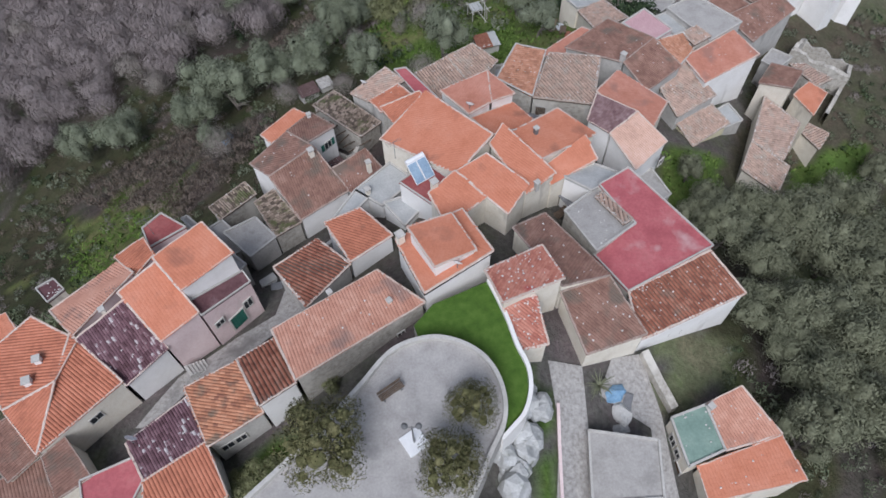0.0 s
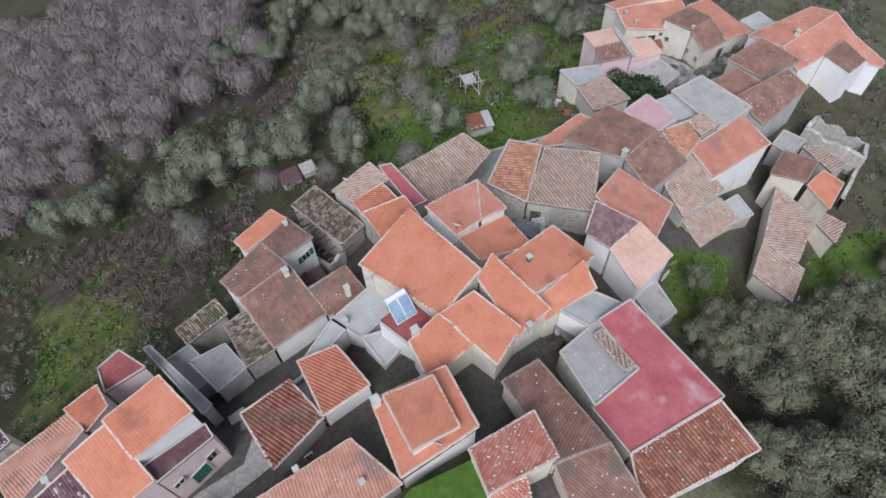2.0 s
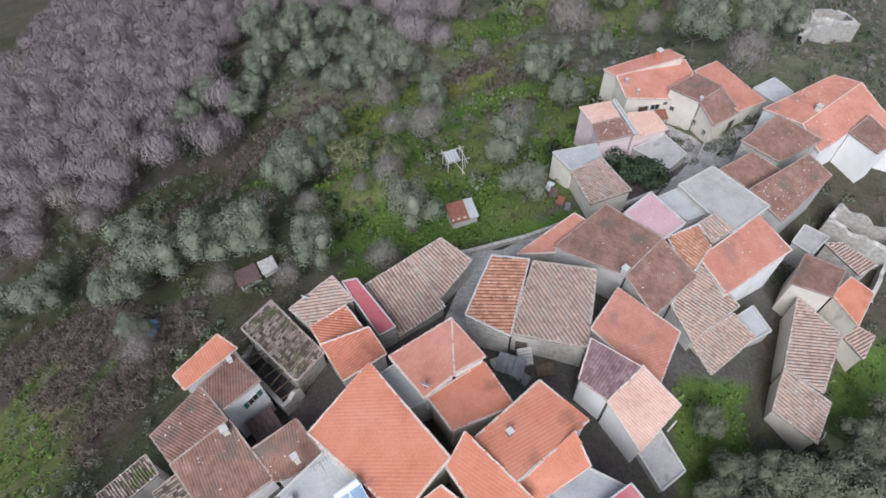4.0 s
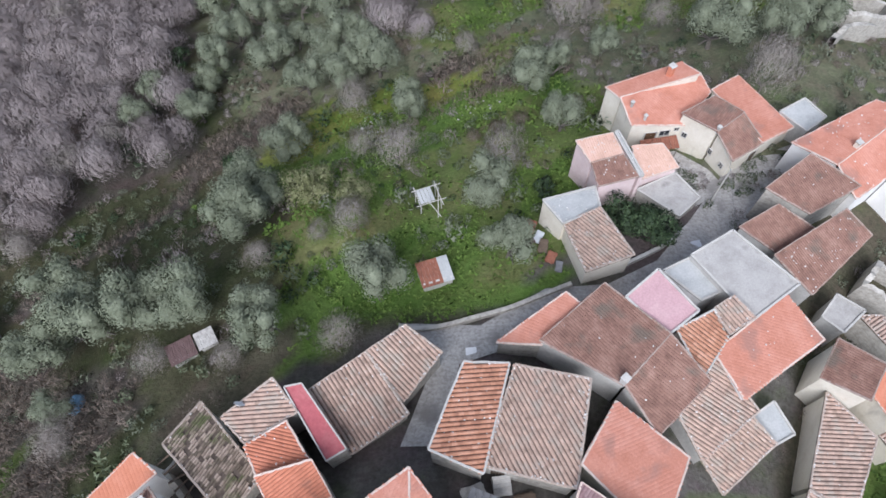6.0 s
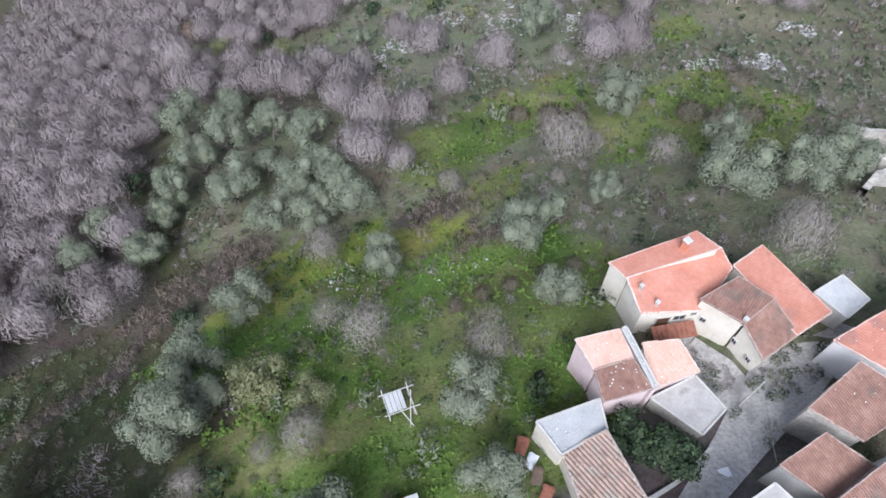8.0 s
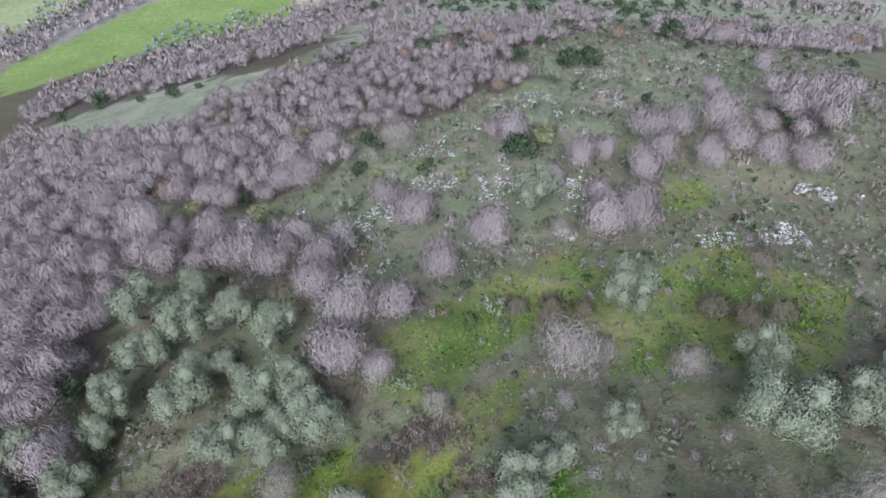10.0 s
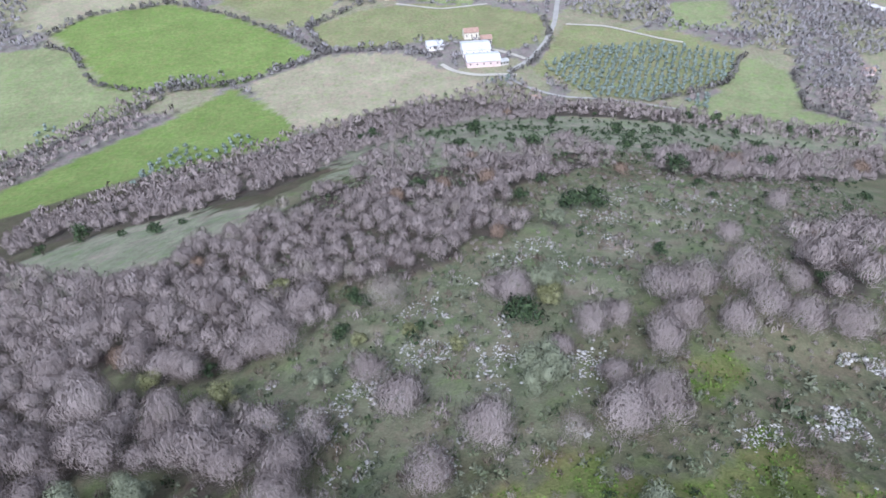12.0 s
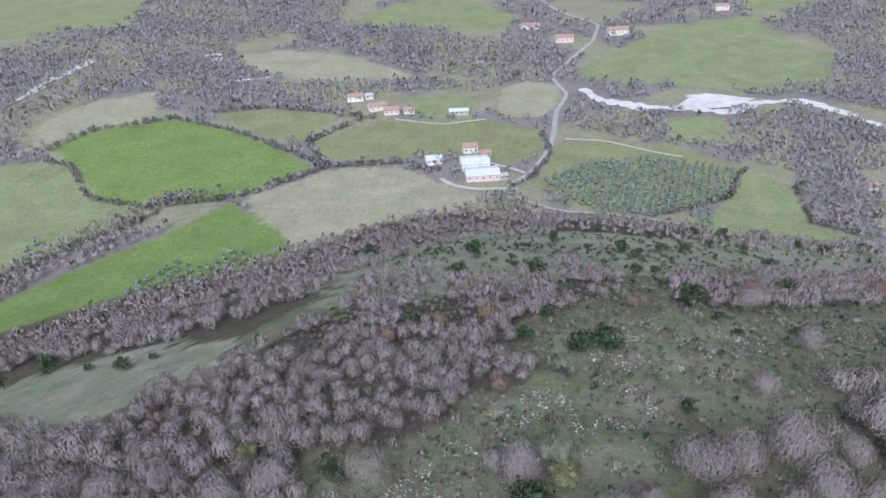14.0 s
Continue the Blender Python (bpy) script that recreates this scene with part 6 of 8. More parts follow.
window("H6", -20.5, 26.7, 5.2, 0.78, -0.62, 0.8, 0.7)
window("L", -4.2, 23.45, 9.6, 0.55, -0.83, 0.6, 0.7)
window("H1", -28.85, 18.04, 5.76, 0.75, -0.66, 1.0, 0.8)
window("H4", -21.87, 27.91, 7.4, 0.71, -0.71, 0.8, 1.0)
door("KK", 40.8, 92.4, -11.0, 0.55, -0.83, 1.1, 2.0, WOOD)
window("Q2", -13.7, 50.2, 1.4, 0.75, -0.66, 0.9, 1.0, GREEN_PAINT)
window("Q", -9.8, 43.36, 2.0, 0.5, -0.87, 0.7, 0.5)
door("X", 10.15, 55.7, 0.1, -0.22, -0.98, 1.1, 2.0, WOOD)
window("X", 11.9, 55.3, 0.6, -0.22, -0.98, 1.1, 1.2)
window("X", 13.3, 55.0, 0.8, -0.22, -0.98, 0.8, 0.9)
door("JJ", 29.6, 95.06, -11.0, 0.13, -0.99, 1.3, 2.1, BROWN_PAINT)
window("JJ", 31.2, 95.27, -10.3, 0.13, -0.99, 1.1, 0.9)
window("JJ", 32.5, 95.44, -9.8, 0.13, -0.99, 0.5, 0.5)
window("KK", 33.5, 95.05, -10.4, -0.57, -0.82, 0.5, 0.7)
window("KK", 36.2, 92.9, -10.7, -0.9, -0.43, 0.45, 0.7)
window("KK", 37.1, 91.0, -10.7, -0.9, -0.43, 0.45, 0.7)

chimney("S2", -1.6, 36.6, 11.2, 0.5, 0.9)
chimney("W", -4.3, 30.6, 12.0, 0.55, 1.0)
chimney("TW", -8.4, 43.9, 5.0, 0.4, 0.9)
chimney("TW", -8.3, 40.6, 5.0, 0.4, 0.8)
chimney("Q", -14.6, 46.4, 4.2, 0.5, 0.7)
chimney("JJ", 31.9, 101.4, -7.3, 0.6, 1.2, ROOFS["orange"])
chimney("JJ", 28.4, 95.4, -8.0, 0.25, 0.6, WALLS["grey"])
chimney("JJ", 27.0, 96.9, -7.4, 0.25, 0.5, WALLS["grey"])
chimney("H2", -28.9, 25.9, 8.9, 0.35, 0.5)
chimney("AG", 20.9, 19.0, 4.3, 0.4, 0.5, WALLS["grey"])
chimney("H1", -33.9, 20.2, 7.8, 0.55, 0.5, WALLS["white"], 20)
chimney("H1", -33.6, 22.0, 7.9, 0.5, 0.5, WALLS["white"], 20)
chimney("S5", 8.0, 44.6, 9.4, 0.35, 0.4, METAL)
chimney("S4", 7.6, 38.0, 9.5, 0.35, 0.5, WALLS["grey"])
chimney("L", -9.8, 26.0, 11.6, 0.3, 0.25, WALLS["grey"])
chimney("L", -5.0, 25.0, 12.0, 0.3, 0.25, WALLS["cream"])
chimney("Y2", 20.2, 62.4, 1.7, 0.5, 0.9, WALLS["grey"], 42)
chimney("Q2", -15.9, 53.3, 2.4, 0.35, 0.4, WALLS["white"])
chimney("KK", 36.1, 93.4, -7.4, 0.3, 0.5, WALLS["grey"])
chimney("I4", 49.5, 90.0, -5.9, 0.5, 0.8, WALLS["cream"], 30)
window("B2", 28.9, 55.6, -6.9, -0.6, -0.8, 0.6, 0.9, GREEN_PAINT)
window("B2", 31.6, 56.6, -7.6, 0.62, -0.78, 0.6, 0.8)
window("FF", 39.7, 49.6, -8.2, 0.8, -0.55, 0.6, 0.8)
window("CC", 35.2, 65.0, -4.2, 0.55, -0.83, 0.7, 0.9)
window("Z2", 22.6, 47.9, 0.6, 0.7, -0.71, 0.7, 0.9)
window("P1", -10.4, 28.8, 5.2, 0.6, -0.8, 0.6, 0.7)


def gutter(key, pts):
    for a, b in zip(pts, pts[1:]):
        bm = bmesh.new()
        tube(bm, a, b, 0.08, 0.08, 6)
        fit(HOUSES[key], "gutter", bm, DARK_OPENING, "black metal gutter")


gutter("W", [(-4.85, 31.1, 11.6), (-2.2, 24.8, 13.6), (3.15, 28.15, 14.3), (0.85, 33.45, 12.6)])
dish("W", 0.3, 26.9, 13.7)
dish("T", 1.75, 48.3, 8.4)
dish("U", -10.6, 60.9, -0.8)
dish("N1", -23.6, 14.9, 9.3)

def antenna(key, x, y, z, h=2.2, turn=30):
    owner = HOUSES[key]
    bm = bmesh.new()
    tube(bm, (x, y, z - 0.4), (x, y, z + h), 0.025, 0.02, 6)
    mast = fit(owner, "antenna_mast", bm, METAL, "thin grey aerial mast")
    m = pose(x, y, z + h - 0.15, 0, 0, turn)
    bm = bmesh.new()
    tube(bm, m @ Vector((-0.75, 0, 0)), m @ Vector((0.75, 0, 0)), 0.016, 0.016, 5)
    for i in range(8):
        u, w = -0.7 + i * 0.2, 0.42 - 0.03 * i
        tube(bm, m @ Vector((u, -w, 0.02)), m @ Vector((u, w, 0.02)), 0.01, 0.01, 4)
    fit(owner, "antenna_rods", bm, METAL, parent=mast)


antenna("H5", -28.25, 27.77, 7.6)
antenna("H3", -27.16, 34.45, 8.0)
antenna("JJ", 29.07, 102.71, -7.4)
antenna("S2", -5.4, 42.12, 9.0)



def solar_heater(x, y, z, turn):
    top = tagged(new("solar_water_heater"), "tilted blue solar water heater on the red terrace", "solar heater")
    top.matrix_world = pose(x, y, z, 0, 0, turn)
    for i in (0, 1):
        bm = bmesh.new()
        box(bm, -1.0 + i * 1.02, -1.0, 0, -0.02 + i * 1.02, 1.0, 0.09, pose(0, 0, 0.75, 38, 0, 0))
        p = part("collector", bm, WHITE_METAL, top)
        bm = bmesh.new()
        box(bm, -0.95 + i * 1.02, -0.95, 0.09, -0.07 + i * 1.02, 0.95, 0.10, pose(0, 0, 0.75, 38, 0, 0))
        part("collector_glass", bm, SOLAR, p)
    bm = bmesh.new()
    tube(bm, (-0.95, 0.95, 1.5), (0.95, 0.95, 1.5), 0.24, 0.24, 12)
    part("tank", bm, WHITE_METAL, top)
    for sx in (-0.9, 0.9):
        for sy, h in ((-0.75, 0.25), (0.8, 1.35)):
            bm = bmesh.new()
            tube(bm, (sx, sy, 0), (sx, sy, h), 0.03, 0.03, 5)
            part("leg", bm, METAL, top)


solar_heater(-2.9, 39.6, 9.25, 35)


# ---- the plaza: a paved platform with a curved parapet, and the crescent lawn below it ----
def platform(name, poly, z1, z0, top_material, side_material, label, category):
    k = len(poly)
    vs = [(x, y, z1) for x, y in poly] + [(x, y, z0) for x, y in poly]
    me = bpy.data.meshes.new(name)
    me.from_pydata(vs, [], [tuple(range(k))] + [(i, k + i, k + (i + 1) % k, (i + 1) % k) for i in range(k)])
    me.materials.append(top_material)
    me.materials.append(side_material)
    for f in me.polygons[1:]:
        f.material_index = 1
    return tagged(new(name, me), label, category, kind="structure")


def rounded(pts, n=5):
    out = []
    for i in range(len(pts) - 1):
        p0, p1, p2, p3 = pts[max(i - 1, 0)], pts[i], pts[i + 1], pts[min(i + 2, len(pts) - 1)]
        for k in range(n):
            t = k / n
            out.append(tuple(0.5 * (2 * p1[c] + (p2[c] - p0[c]) * t + (2 * p0[c] - 5 * p1[c] + 4 * p2[c] - p3[c]) * t * t + (3 * p1[c] - p0[c] - 3 * p2[c] + p3[c]) * t ** 3) for c in range(2)))
    return out + [pts[-1]]


def low_wall(name, pts, thick, z_top, z_bottom, material, label, category="wall"):
    """A wall that follows a line in plan; the top is a number or follows the ground by so much."""
    bm = bmesh.new()
    rows = []
    for i, (x, y) in enumerate(pts):
        a, b = pts[max(i - 1, 0)], pts[min(i + 1, len(pts) - 1)]
        d = Vector((b[0] - a[0], b[1] - a[1])).normalized()
        s = Vector((-d.y, d.x)) * thick / 2
        g = height(x, y)
        hi, lo = (g + z_top[0] if isinstance(z_top, tuple) else z_top), (g - 0.6 if z_bottom is None else z_bottom)
        hi += 0.04 * noise.noise((x, y, 1))
        rows.append([bm.verts.new(p) for p in ((x - s.x, y - s.y, lo), (x - s.x, y - s.y, hi), (x + s.x, y + s.y, hi), (x + s.x, y + s.y, lo))])
    for a, b in zip(rows, rows[1:]):
        for i in range(3):
            bm.faces.new((a[i], b[i], b[i + 1], a[i + 1]))
    bm.faces.new(rows[0])
    bm.faces.new(rows[-1][::-1])
    me = bpy.data.meshes.new(name)
    bm.to_mesh(me)
    bm.free()
    me.materials.append(material)
    return tagged(new(name, me), label, category, kind="structure")


edge = rounded([(-13.5, 9.6), (-10.2, 13.0), (-7.7, 15.9), (-6.4, 17.5), (-4.6, 19.8), (-2.6, 20.8), (-0.6, 20.9), (1.5, 20.0), (2.8, 18.5), (3.4, 16.6), (3.3, 14.7), (2.4, 12.8), (1.6, 11.0), (0.8, 9.4), (0.2, 6.5)])
platform("pavement", edge + [(-2, 3), (-12, 3)], 14.0, 5.0, PAVING, WALLS["stone"], "pale grey paved village plaza on a walled terrace", "plaza")
low_wall("wall_plaza", edge, 0.3, 14.5, 11.0, TRIM, "curved whitewashed parapet round the plaza")
LAWN = surface("trimmed_lawn", [(0.25, (0.05, 0.10, 0.016)), (0.5, (0.075, 0.14, 0.022)), (0.8, (0.11, 0.18, 0.035))], 1.2, 0.95, 12, 0.8)
outer = rounded([(2.7, 26.4), (3.9, 23.4), (4.6, 21.0), (5.3, 19.3), (5.4, 17.6), (4.9, 15.9), (3.9, 14.7), (3.2, 14.0)])
platform("lawn", outer + [(3.2, 15.8), (3.4, 16.6), (2.8, 18.5), (1.5, 20.0), (-0.6, 20.9), (-2.4, 20.9), (-3.0, 22.6), (-1.6, 24.4)], 12.8, 5.0, LAWN, WALLS["stone"], "crescent of bright green lawn below the plaza", "lawn")
low_wall("wall_lawn", outer, 0.3, 13.15, 8.0, WALLS["white"], "low white wall round the crescent lawn")


def lamp_post(x, y, z):
    top = tagged(new("street_lamp"), "dark plaza lamp with globe heads on a white base", "street lamp")
    top.location = (x, y, z)
    bm = bmesh.new()
    box(bm, -0.75, -0.75, 0, 0.75, 0.75, 0.16, pose(0, 0, 0, 0, 0, 35))
    part("base", bm, WHITE_METAL, top)
    bm = bmesh.new()
    tube(bm, (0, 0, 0.16), (0, 0, 3.3), 0.08, 0.05, 8)
    pole_part = part("pole", bm, METAL, top)
    bm = bmesh.new()
    tube(bm, (-0.45, 0, 3.2), (0.45, 0, 3.2), 0.03, 0.03, 6)
    part("arm", bm, METAL, top)
    for s in (-0.45, 0.45):
        bm = bmesh.new()
        bmesh.ops.create_uvsphere(bm, u_segments=12, v_segments=8, radius=0.22, matrix=Matrix.Translation((s, 0, 3.45)))
        tube(bm, (s, 0, 3.6), (s, 0, 3.75), 0.16, 0.03, 8)
        part("lantern", bm, METAL, top)


lamp_post(-2.7, 13.5, 14.0)


def bench(x, y, z, turn):
    top = tagged(new("bench"), "dark slatted bench standing on the plaza paving", "bench")
    top.matrix_world = pose(x, y, z, 0, 0, turn)
    for i in range(4):
        bm = bmesh.new()
        box(bm, -0.95, -0.25 + i * 0.13, 0.42, 0.95, -0.15 + i * 0.13, 0.46)
        part("slat", bm, WOOD, top)
    for i in range(3):
        bm = bmesh.new()
        box(bm, -0.95, 0.27, 0.52 + i * 0.14, 0.95, 0.31, 0.62 + i * 0.14)
        part("back_slat", bm, WOOD, top)
    for s in (-0.7, 0.7):
        bm = bmesh.new()
        box(bm, s - 0.05, -0.25, 0, s + 0.05, 0.3, 0.42)
        part("leg", bm, METAL, top)


bench(-4.35, 16.9, 14.0, 36)


# ---- rocks under the plaza, walls along the lanes, ruins ----
def rock(x, y, z, r, seed):
    rr = random.Random(seed)
    bm = bmesh.new()
    bmesh.ops.create_icosphere(bm, subdivisions=2, radius=r)
    off = Vector((rr.uniform(0, 50), rr.uniform(0, 50), 0))
    for v in bm.verts:
        v.co *= 1 + 0.45 * noise.noise(v.co / r * 1.6 + off) + 0.2 * noise.noise(v.co / r * 4 + off)
        v.co.z *= rr.uniform(1.1, 1.2)
    me = bpy.data.meshes.new("rock")
    bm.to_mesh(me)
    bm.free()
    me.materials.append(LIMESTONE)
    ob = new("rock", me)
    ob.location = (x, y, z)
    ob.rotation_euler = (0, 0, rr.uniform(0, 6))
    return tagged(ob, "weathered grey limestone boulder below the plaza wall", "rock", "rocks below the plaza")


rr = random.Random(4)
for i in range(34):
    t = rr.random()
    x, y = 5.9 - 3.4 * t + rr.uniform(-0.9, 0.9), 18.5 - 10.5 * t + rr.uniform(-0.6, 0.6)
    rock(x, y, height(x, y) + rr.uniform(-0.2, 0.9), rr.uniform(0.5, 1.25), i)

low_wall("wall_lane_garden", rounded([(1.5, 70.2), (5.0, 70.0), (8.8, 70.9), (12.0, 71.8), (15.2, 73.2), (18.3, 74.6)]), 0.4, (0.7,), None, WALLS["stone"], "low stone wall between the lane and the gardens")
low_wall("wall_lane_upper", rounded([(22.6, 76.4), (25.4, 77.8), (28.4, 79.6), (31.4, 82.2)]), 0.35, (0.6,), None, WALLS["grey"], "low rendered wall beside the lane")
low_wall("wall_path", rounded([(8.1, 18.5), (8.0, 15.5), (7.9, 11.0), (7.8, 6.0)]), 0.25, (0.5,), None, WALLS["pink"], "low pinkish wall beside the cobbled path")
low_wall("wall_field", rounded([(16.3, 24.0), (17.3, 21.6), (18.4, 19.4)]), 0.7, (1.2,), None, WALLS["stone"], "thick rubble stone wall beside the lane")
low_wall("wall_yard", rounded([(-16.0, 34.4), (-12.5, 37.3), (-10.2, 39.4)]), 0.35, (1.0,), None, WALLS["grey"], "grey yard wall between the houses")


def ruin(pts, base_h, label, thick=0.6, seed=1):
    """Roofless walls, straight from corner to corner, with a broken top."""
    rr = random.Random(seed)
    fine = []
    for a, b in zip(pts, pts[1:]):
        n = max(2, int(math.hypot(b[0] - a[0], b[1] - a[1]) / 0.6))
        fine += [(a[0] + (b[0] - a[0]) * i / n, a[1] + (b[1] - a[1]) * i / n) for i in range(n)]
    fine.append(pts[-1])
    bm, last, drop = bmesh.new(), None, 0.8
    for i, (x, y) in enumerate(fine):
        a, b = fine[max(i - 1, 0)], fine[min(i + 1, len(fine) - 1)]
        d = Vector((b[0] - a[0], b[1] - a[1])).normalized()
        s = Vector((-d.y, d.x)) * thick / 2
        g = height(x, y)
        drop = min(1.08, max(0.62, drop + rr.uniform(-0.14, 0.14)))
        hi = g + base_h * drop
        ring = [bm.verts.new(p) for p in ((x - s.x * 1.2, y - s.y * 1.2, g - 1), (x - s.x, y - s.y, hi), (x + s.x, y + s.y, hi - rr.uniform(0, 0.3)), (x + s.x * 1.2, y + s.y * 1.2, g - 1))]
        if last:
            for k in range(3):
                bm.faces.new((last[k], ring[k], ring[k + 1], last[k + 1]))
        last = ring
    me = bpy.data.meshes.new("ruin")
    bm.to_mesh(me)
    bm.free()
    me.materials.append(WALLS["stone"])
    tagged(new("ruin", me), label, "ruin")


ruin([(60.0, 124.5), (62.5, 128.5), (68.0, 130.5), (72.5, 127.5), (71.5, 122.5), (66.0, 120.5), (61.0, 122.0)], 3.6, "roofless ruin with pale broken stone walls", 0.8, 2)
ruin([(57.5, 114.0), (61.0, 117.5), (66.0, 119.0)], 3.0, "broken pale stone wall of a ruin", 0.8, 3)
ruin([(50.9, 78.3), (57.1, 75.0), (55.4, 71.7), (48.0, 75.3), (50.9, 78.3)], 3.6, "roofless grey plastered ruin beside the annex", 0.55, 4)
ruin([(55.4, 71.7), (51.4, 66.1)], 2.2, "low broken wall running down from the ruin", 0.5, 5)


ruin([(-16.52, 57.95), (-17.38, 56.35), (-11.50, 50.40), (-10.36, 52.24)], 3.4, "broken stone wall of the fallen house", 0.45, 8)


def fallen_beams(ax, ay, bx, by, z, n, label):
    """Charred rafters lying across the open end of a ruin."""
    rr = random.Random(9)
    top = tagged(new("fallen_beams"), label, "beams")
    top.location = (ax, ay, z)
    for i in range(n):
        t = (i + 0.5) / n
        p = Vector(((bx - ax) * t, (by - ay) * t, rr.uniform(0.2, 0.9)))
        q = p + Vector((2.0 + rr.uniform(-0.8, 0.8), 2.4 + rr.uniform(-0.8, 0.8), rr.uniform(-1.4, 0.1)))
        bm = bmesh.new()
        tube(bm, p, q, 0.09, 0.07, 5)
        part("beam", bm, WOOD, top)


fallen_beams(-17.08, 56.65, -11.50, 50.70, -1.30, 9, "dark broken rafters in the fallen house")


# ---- gardens: shed, pergola, sheets, poles ----
def pergola(x, y, turn):
    top = tagged(new("pergola"), "collapsing white frame with a pale sheet on the terrace", "pergola")
    top.matrix_world = pose(x, y, height(x, y), 0, 0, turn)
    for sx in (-1.2, 1.2):
        for sy in (-1.0, 1.0):
            bm = bmesh.new()
            tube(bm, (sx, sy, -0.3), (sx * 0.95, sy, 2.2), 0.06, 0.05, 6)
            part("post", bm, TRIM, top)
    for a, b in (((-1.6, -1.0, 2.2), (1.8, -1.0, 2.25)), ((-1.6, 1.0, 2.2), (1.8, 1.0, 2.2)), ((-1.2, -1.5, 2.25), (-1.2, 1.5, 2.25)), ((1.2, -1.8, 2.25), (1.2, 1.5, 2.2)), ((0.2, -2.8, 0.4), (1.4, 0.6, 2.3)), ((0.9, -2.6, 0.5), (-0.6, 0.6, 2.3))):
        bm = bmesh.new()
        tube(bm, a, b, 0.05, 0.05, 5)
        part("beam", bm, TRIM, top)
    bm = bmesh.new()
    for i in range(4):
        box(bm, -1.1 + i * 0.42, -0.9, 2.27 + 0.02 * (i % 2), -0.72 + i * 0.42, 0.9, 2.30 + 0.02 * (i % 2))
    part("sheet", bm, ROOFS["white"], top)


pergola(4.0, 86.6, 20)


def pole(x, y, h, wires):
    top = tagged(new("utility_pole"), "thin grey utility pole beside the lane", "utility pole")
    g = height(x, y)
    top.location = (x, y, g)
    bm = bmesh.new()
    tube(bm, (0, 0, -0.3), (0, 0, h), 0.11, 0.07, 8)
    part("pole", bm, TRIM, top)
    for wx, wy, wz in wires:
        bm, last = bmesh.new(), None
        end = Vector((wx - x, wy - y, wz - g))
        across = Vector((-end.y, end.x, 0)).normalized() * 0.02
        for i in range(9):
            t = i / 8
            p = Vector((0, 0, h - 0.15)).lerp(end, t) - Vector((0, 0, 1.2 * t * (1 - t)))
            ring = [bm.verts.new(q) for q in (p - across, p + Vector((0, 0, 0.03)), p + across)]
            for k in range(3) if last else ():
                bm.faces.new((last[k], last[(k + 1) % 3], ring[(k + 1) % 3], ring[k]))
            last = ring
        part("cable", bm, METAL, top)


pole(35.4, 86.6, 6.5, [(37.4, 90.2, -8.6), (34.6, 79.8, -4.4)])


def slab(x, y, w, d, turn, label):
    bm = bmesh.new()
    g = height(x, y)
    box(bm, -w / 2, -d / 2, 0.0, w / 2, d / 2, 0.14, pose(0, 0, 0, 0, 0, turn))
    me = bpy.data.meshes.new("slab")
    bm.to_mesh(me)
    bm.free()
    me.materials.append(WHITE_METAL)
    ob = new("slab", me)
    ob.location = (x, y, g + 0.08)
    tagged(ob, label, "cover")


slab(32.0, 80.0, 1.0, 0.8, 15, "white square cover lying on the cobbled lane")
slab(8.4, 67.1, 1.0, 1.0, 5, "white square cover lying at the lane corner")


def crumpled(name, x, y, r, h, material, label, category, seed):
    rr = random.Random(seed)
    bm = bmesh.new()
    bmesh.ops.create_icosphere(bm, subdivisions=2, radius=1)
    for v in bm.verts:
        v.co = Vector((v.co.x * r, v.co.y * r * 0.7, max(v.co.z, -0.2) * h)) * (1 + 0.4 * noise.noise(v.co * 2.3 + Vector((seed, 0, 0))))
    me = bpy.data.meshes.new(name)
    bm.to_mesh(me)
    bm.free()
    me.materials.append(material)
    ob = new(name, me)
    ob.location = (x, y, height(x, y) + 0.15)
    ob.rotation_euler = (0, 0, rr.uniform(0, 6))
    tagged(ob, label, category)


crumpled("tarpaulin", -31.5, 64.4, 1.1, 0.9, BLUE_SHEET, "crumpled pale blue tarpaulin among the brambles", "tarpaulin", 3)
crumpled("tarpaulin", 13.2, 20.2, 1.0, 0.6, BLUE_SHEET, "blue tarpaulin heaped beside the lane", "tarpaulin", 5)
crumpled("rubble", 13.6, 18.6, 1.1, 0.5, STONE_PALE, "heap of pale rubble beside the lane", "rubble", 7)
crumpled("bin_bag", 17.3, 89.8, 0.7, 0.7, DARK_OPENING, "black sack lying on the lawn", "sack", 8)


def hut(x, y, w, d, h, turn, roof, label, second=None):
    top = tagged(new("hut"), label, "hut")
    top.matrix_world = pose(x, y, height(x, y), 0, 0, turn)
    bm = bmesh.new()
    box(bm, -w / 2, -d / 2, -0.6, w / 2, d / 2, h)
    part("wall", bm, WALLS["grey"], top)
    n = 9
    for i in range(n):
        bm = bmesh.new()
        box(bm, -w / 2 - 0.15 + (w + 0.3) * i / n, -d / 2 - 0.2, h, -w / 2 - 0.15 + (w + 0.3) * (i + 0.96) / n, d / 2 + 0.2, h + 0.05 + 0.02 * (i % 2), pose(0, 0, 0, 3, 0, 0))
        part("roof_sheet", bm, roof if i < 6 or second is None else second, top)


DULL_SHEET = surface("dull_brown_sheet", [(0.2, (0.075, 0.045, 0.042)), (0.7, (0.15, 0.10, 0.095))], 2, 0.9, 6, 0.2)
hut(-19.6, 68.4, 2.4, 1.8, 1.5, 30, DULL_SHEET, "small brown hut among the brambles")
hut(4.9, 76.2, 3.0, 2.4, 1.9, 18, RUST, "small garden shed with rusty and white sheets", ROOFS["white"])
hut(-17.4, 69.6, 1.6, 1.5, 1.3, 30, COBBLE, "small grey hut among the brambles")


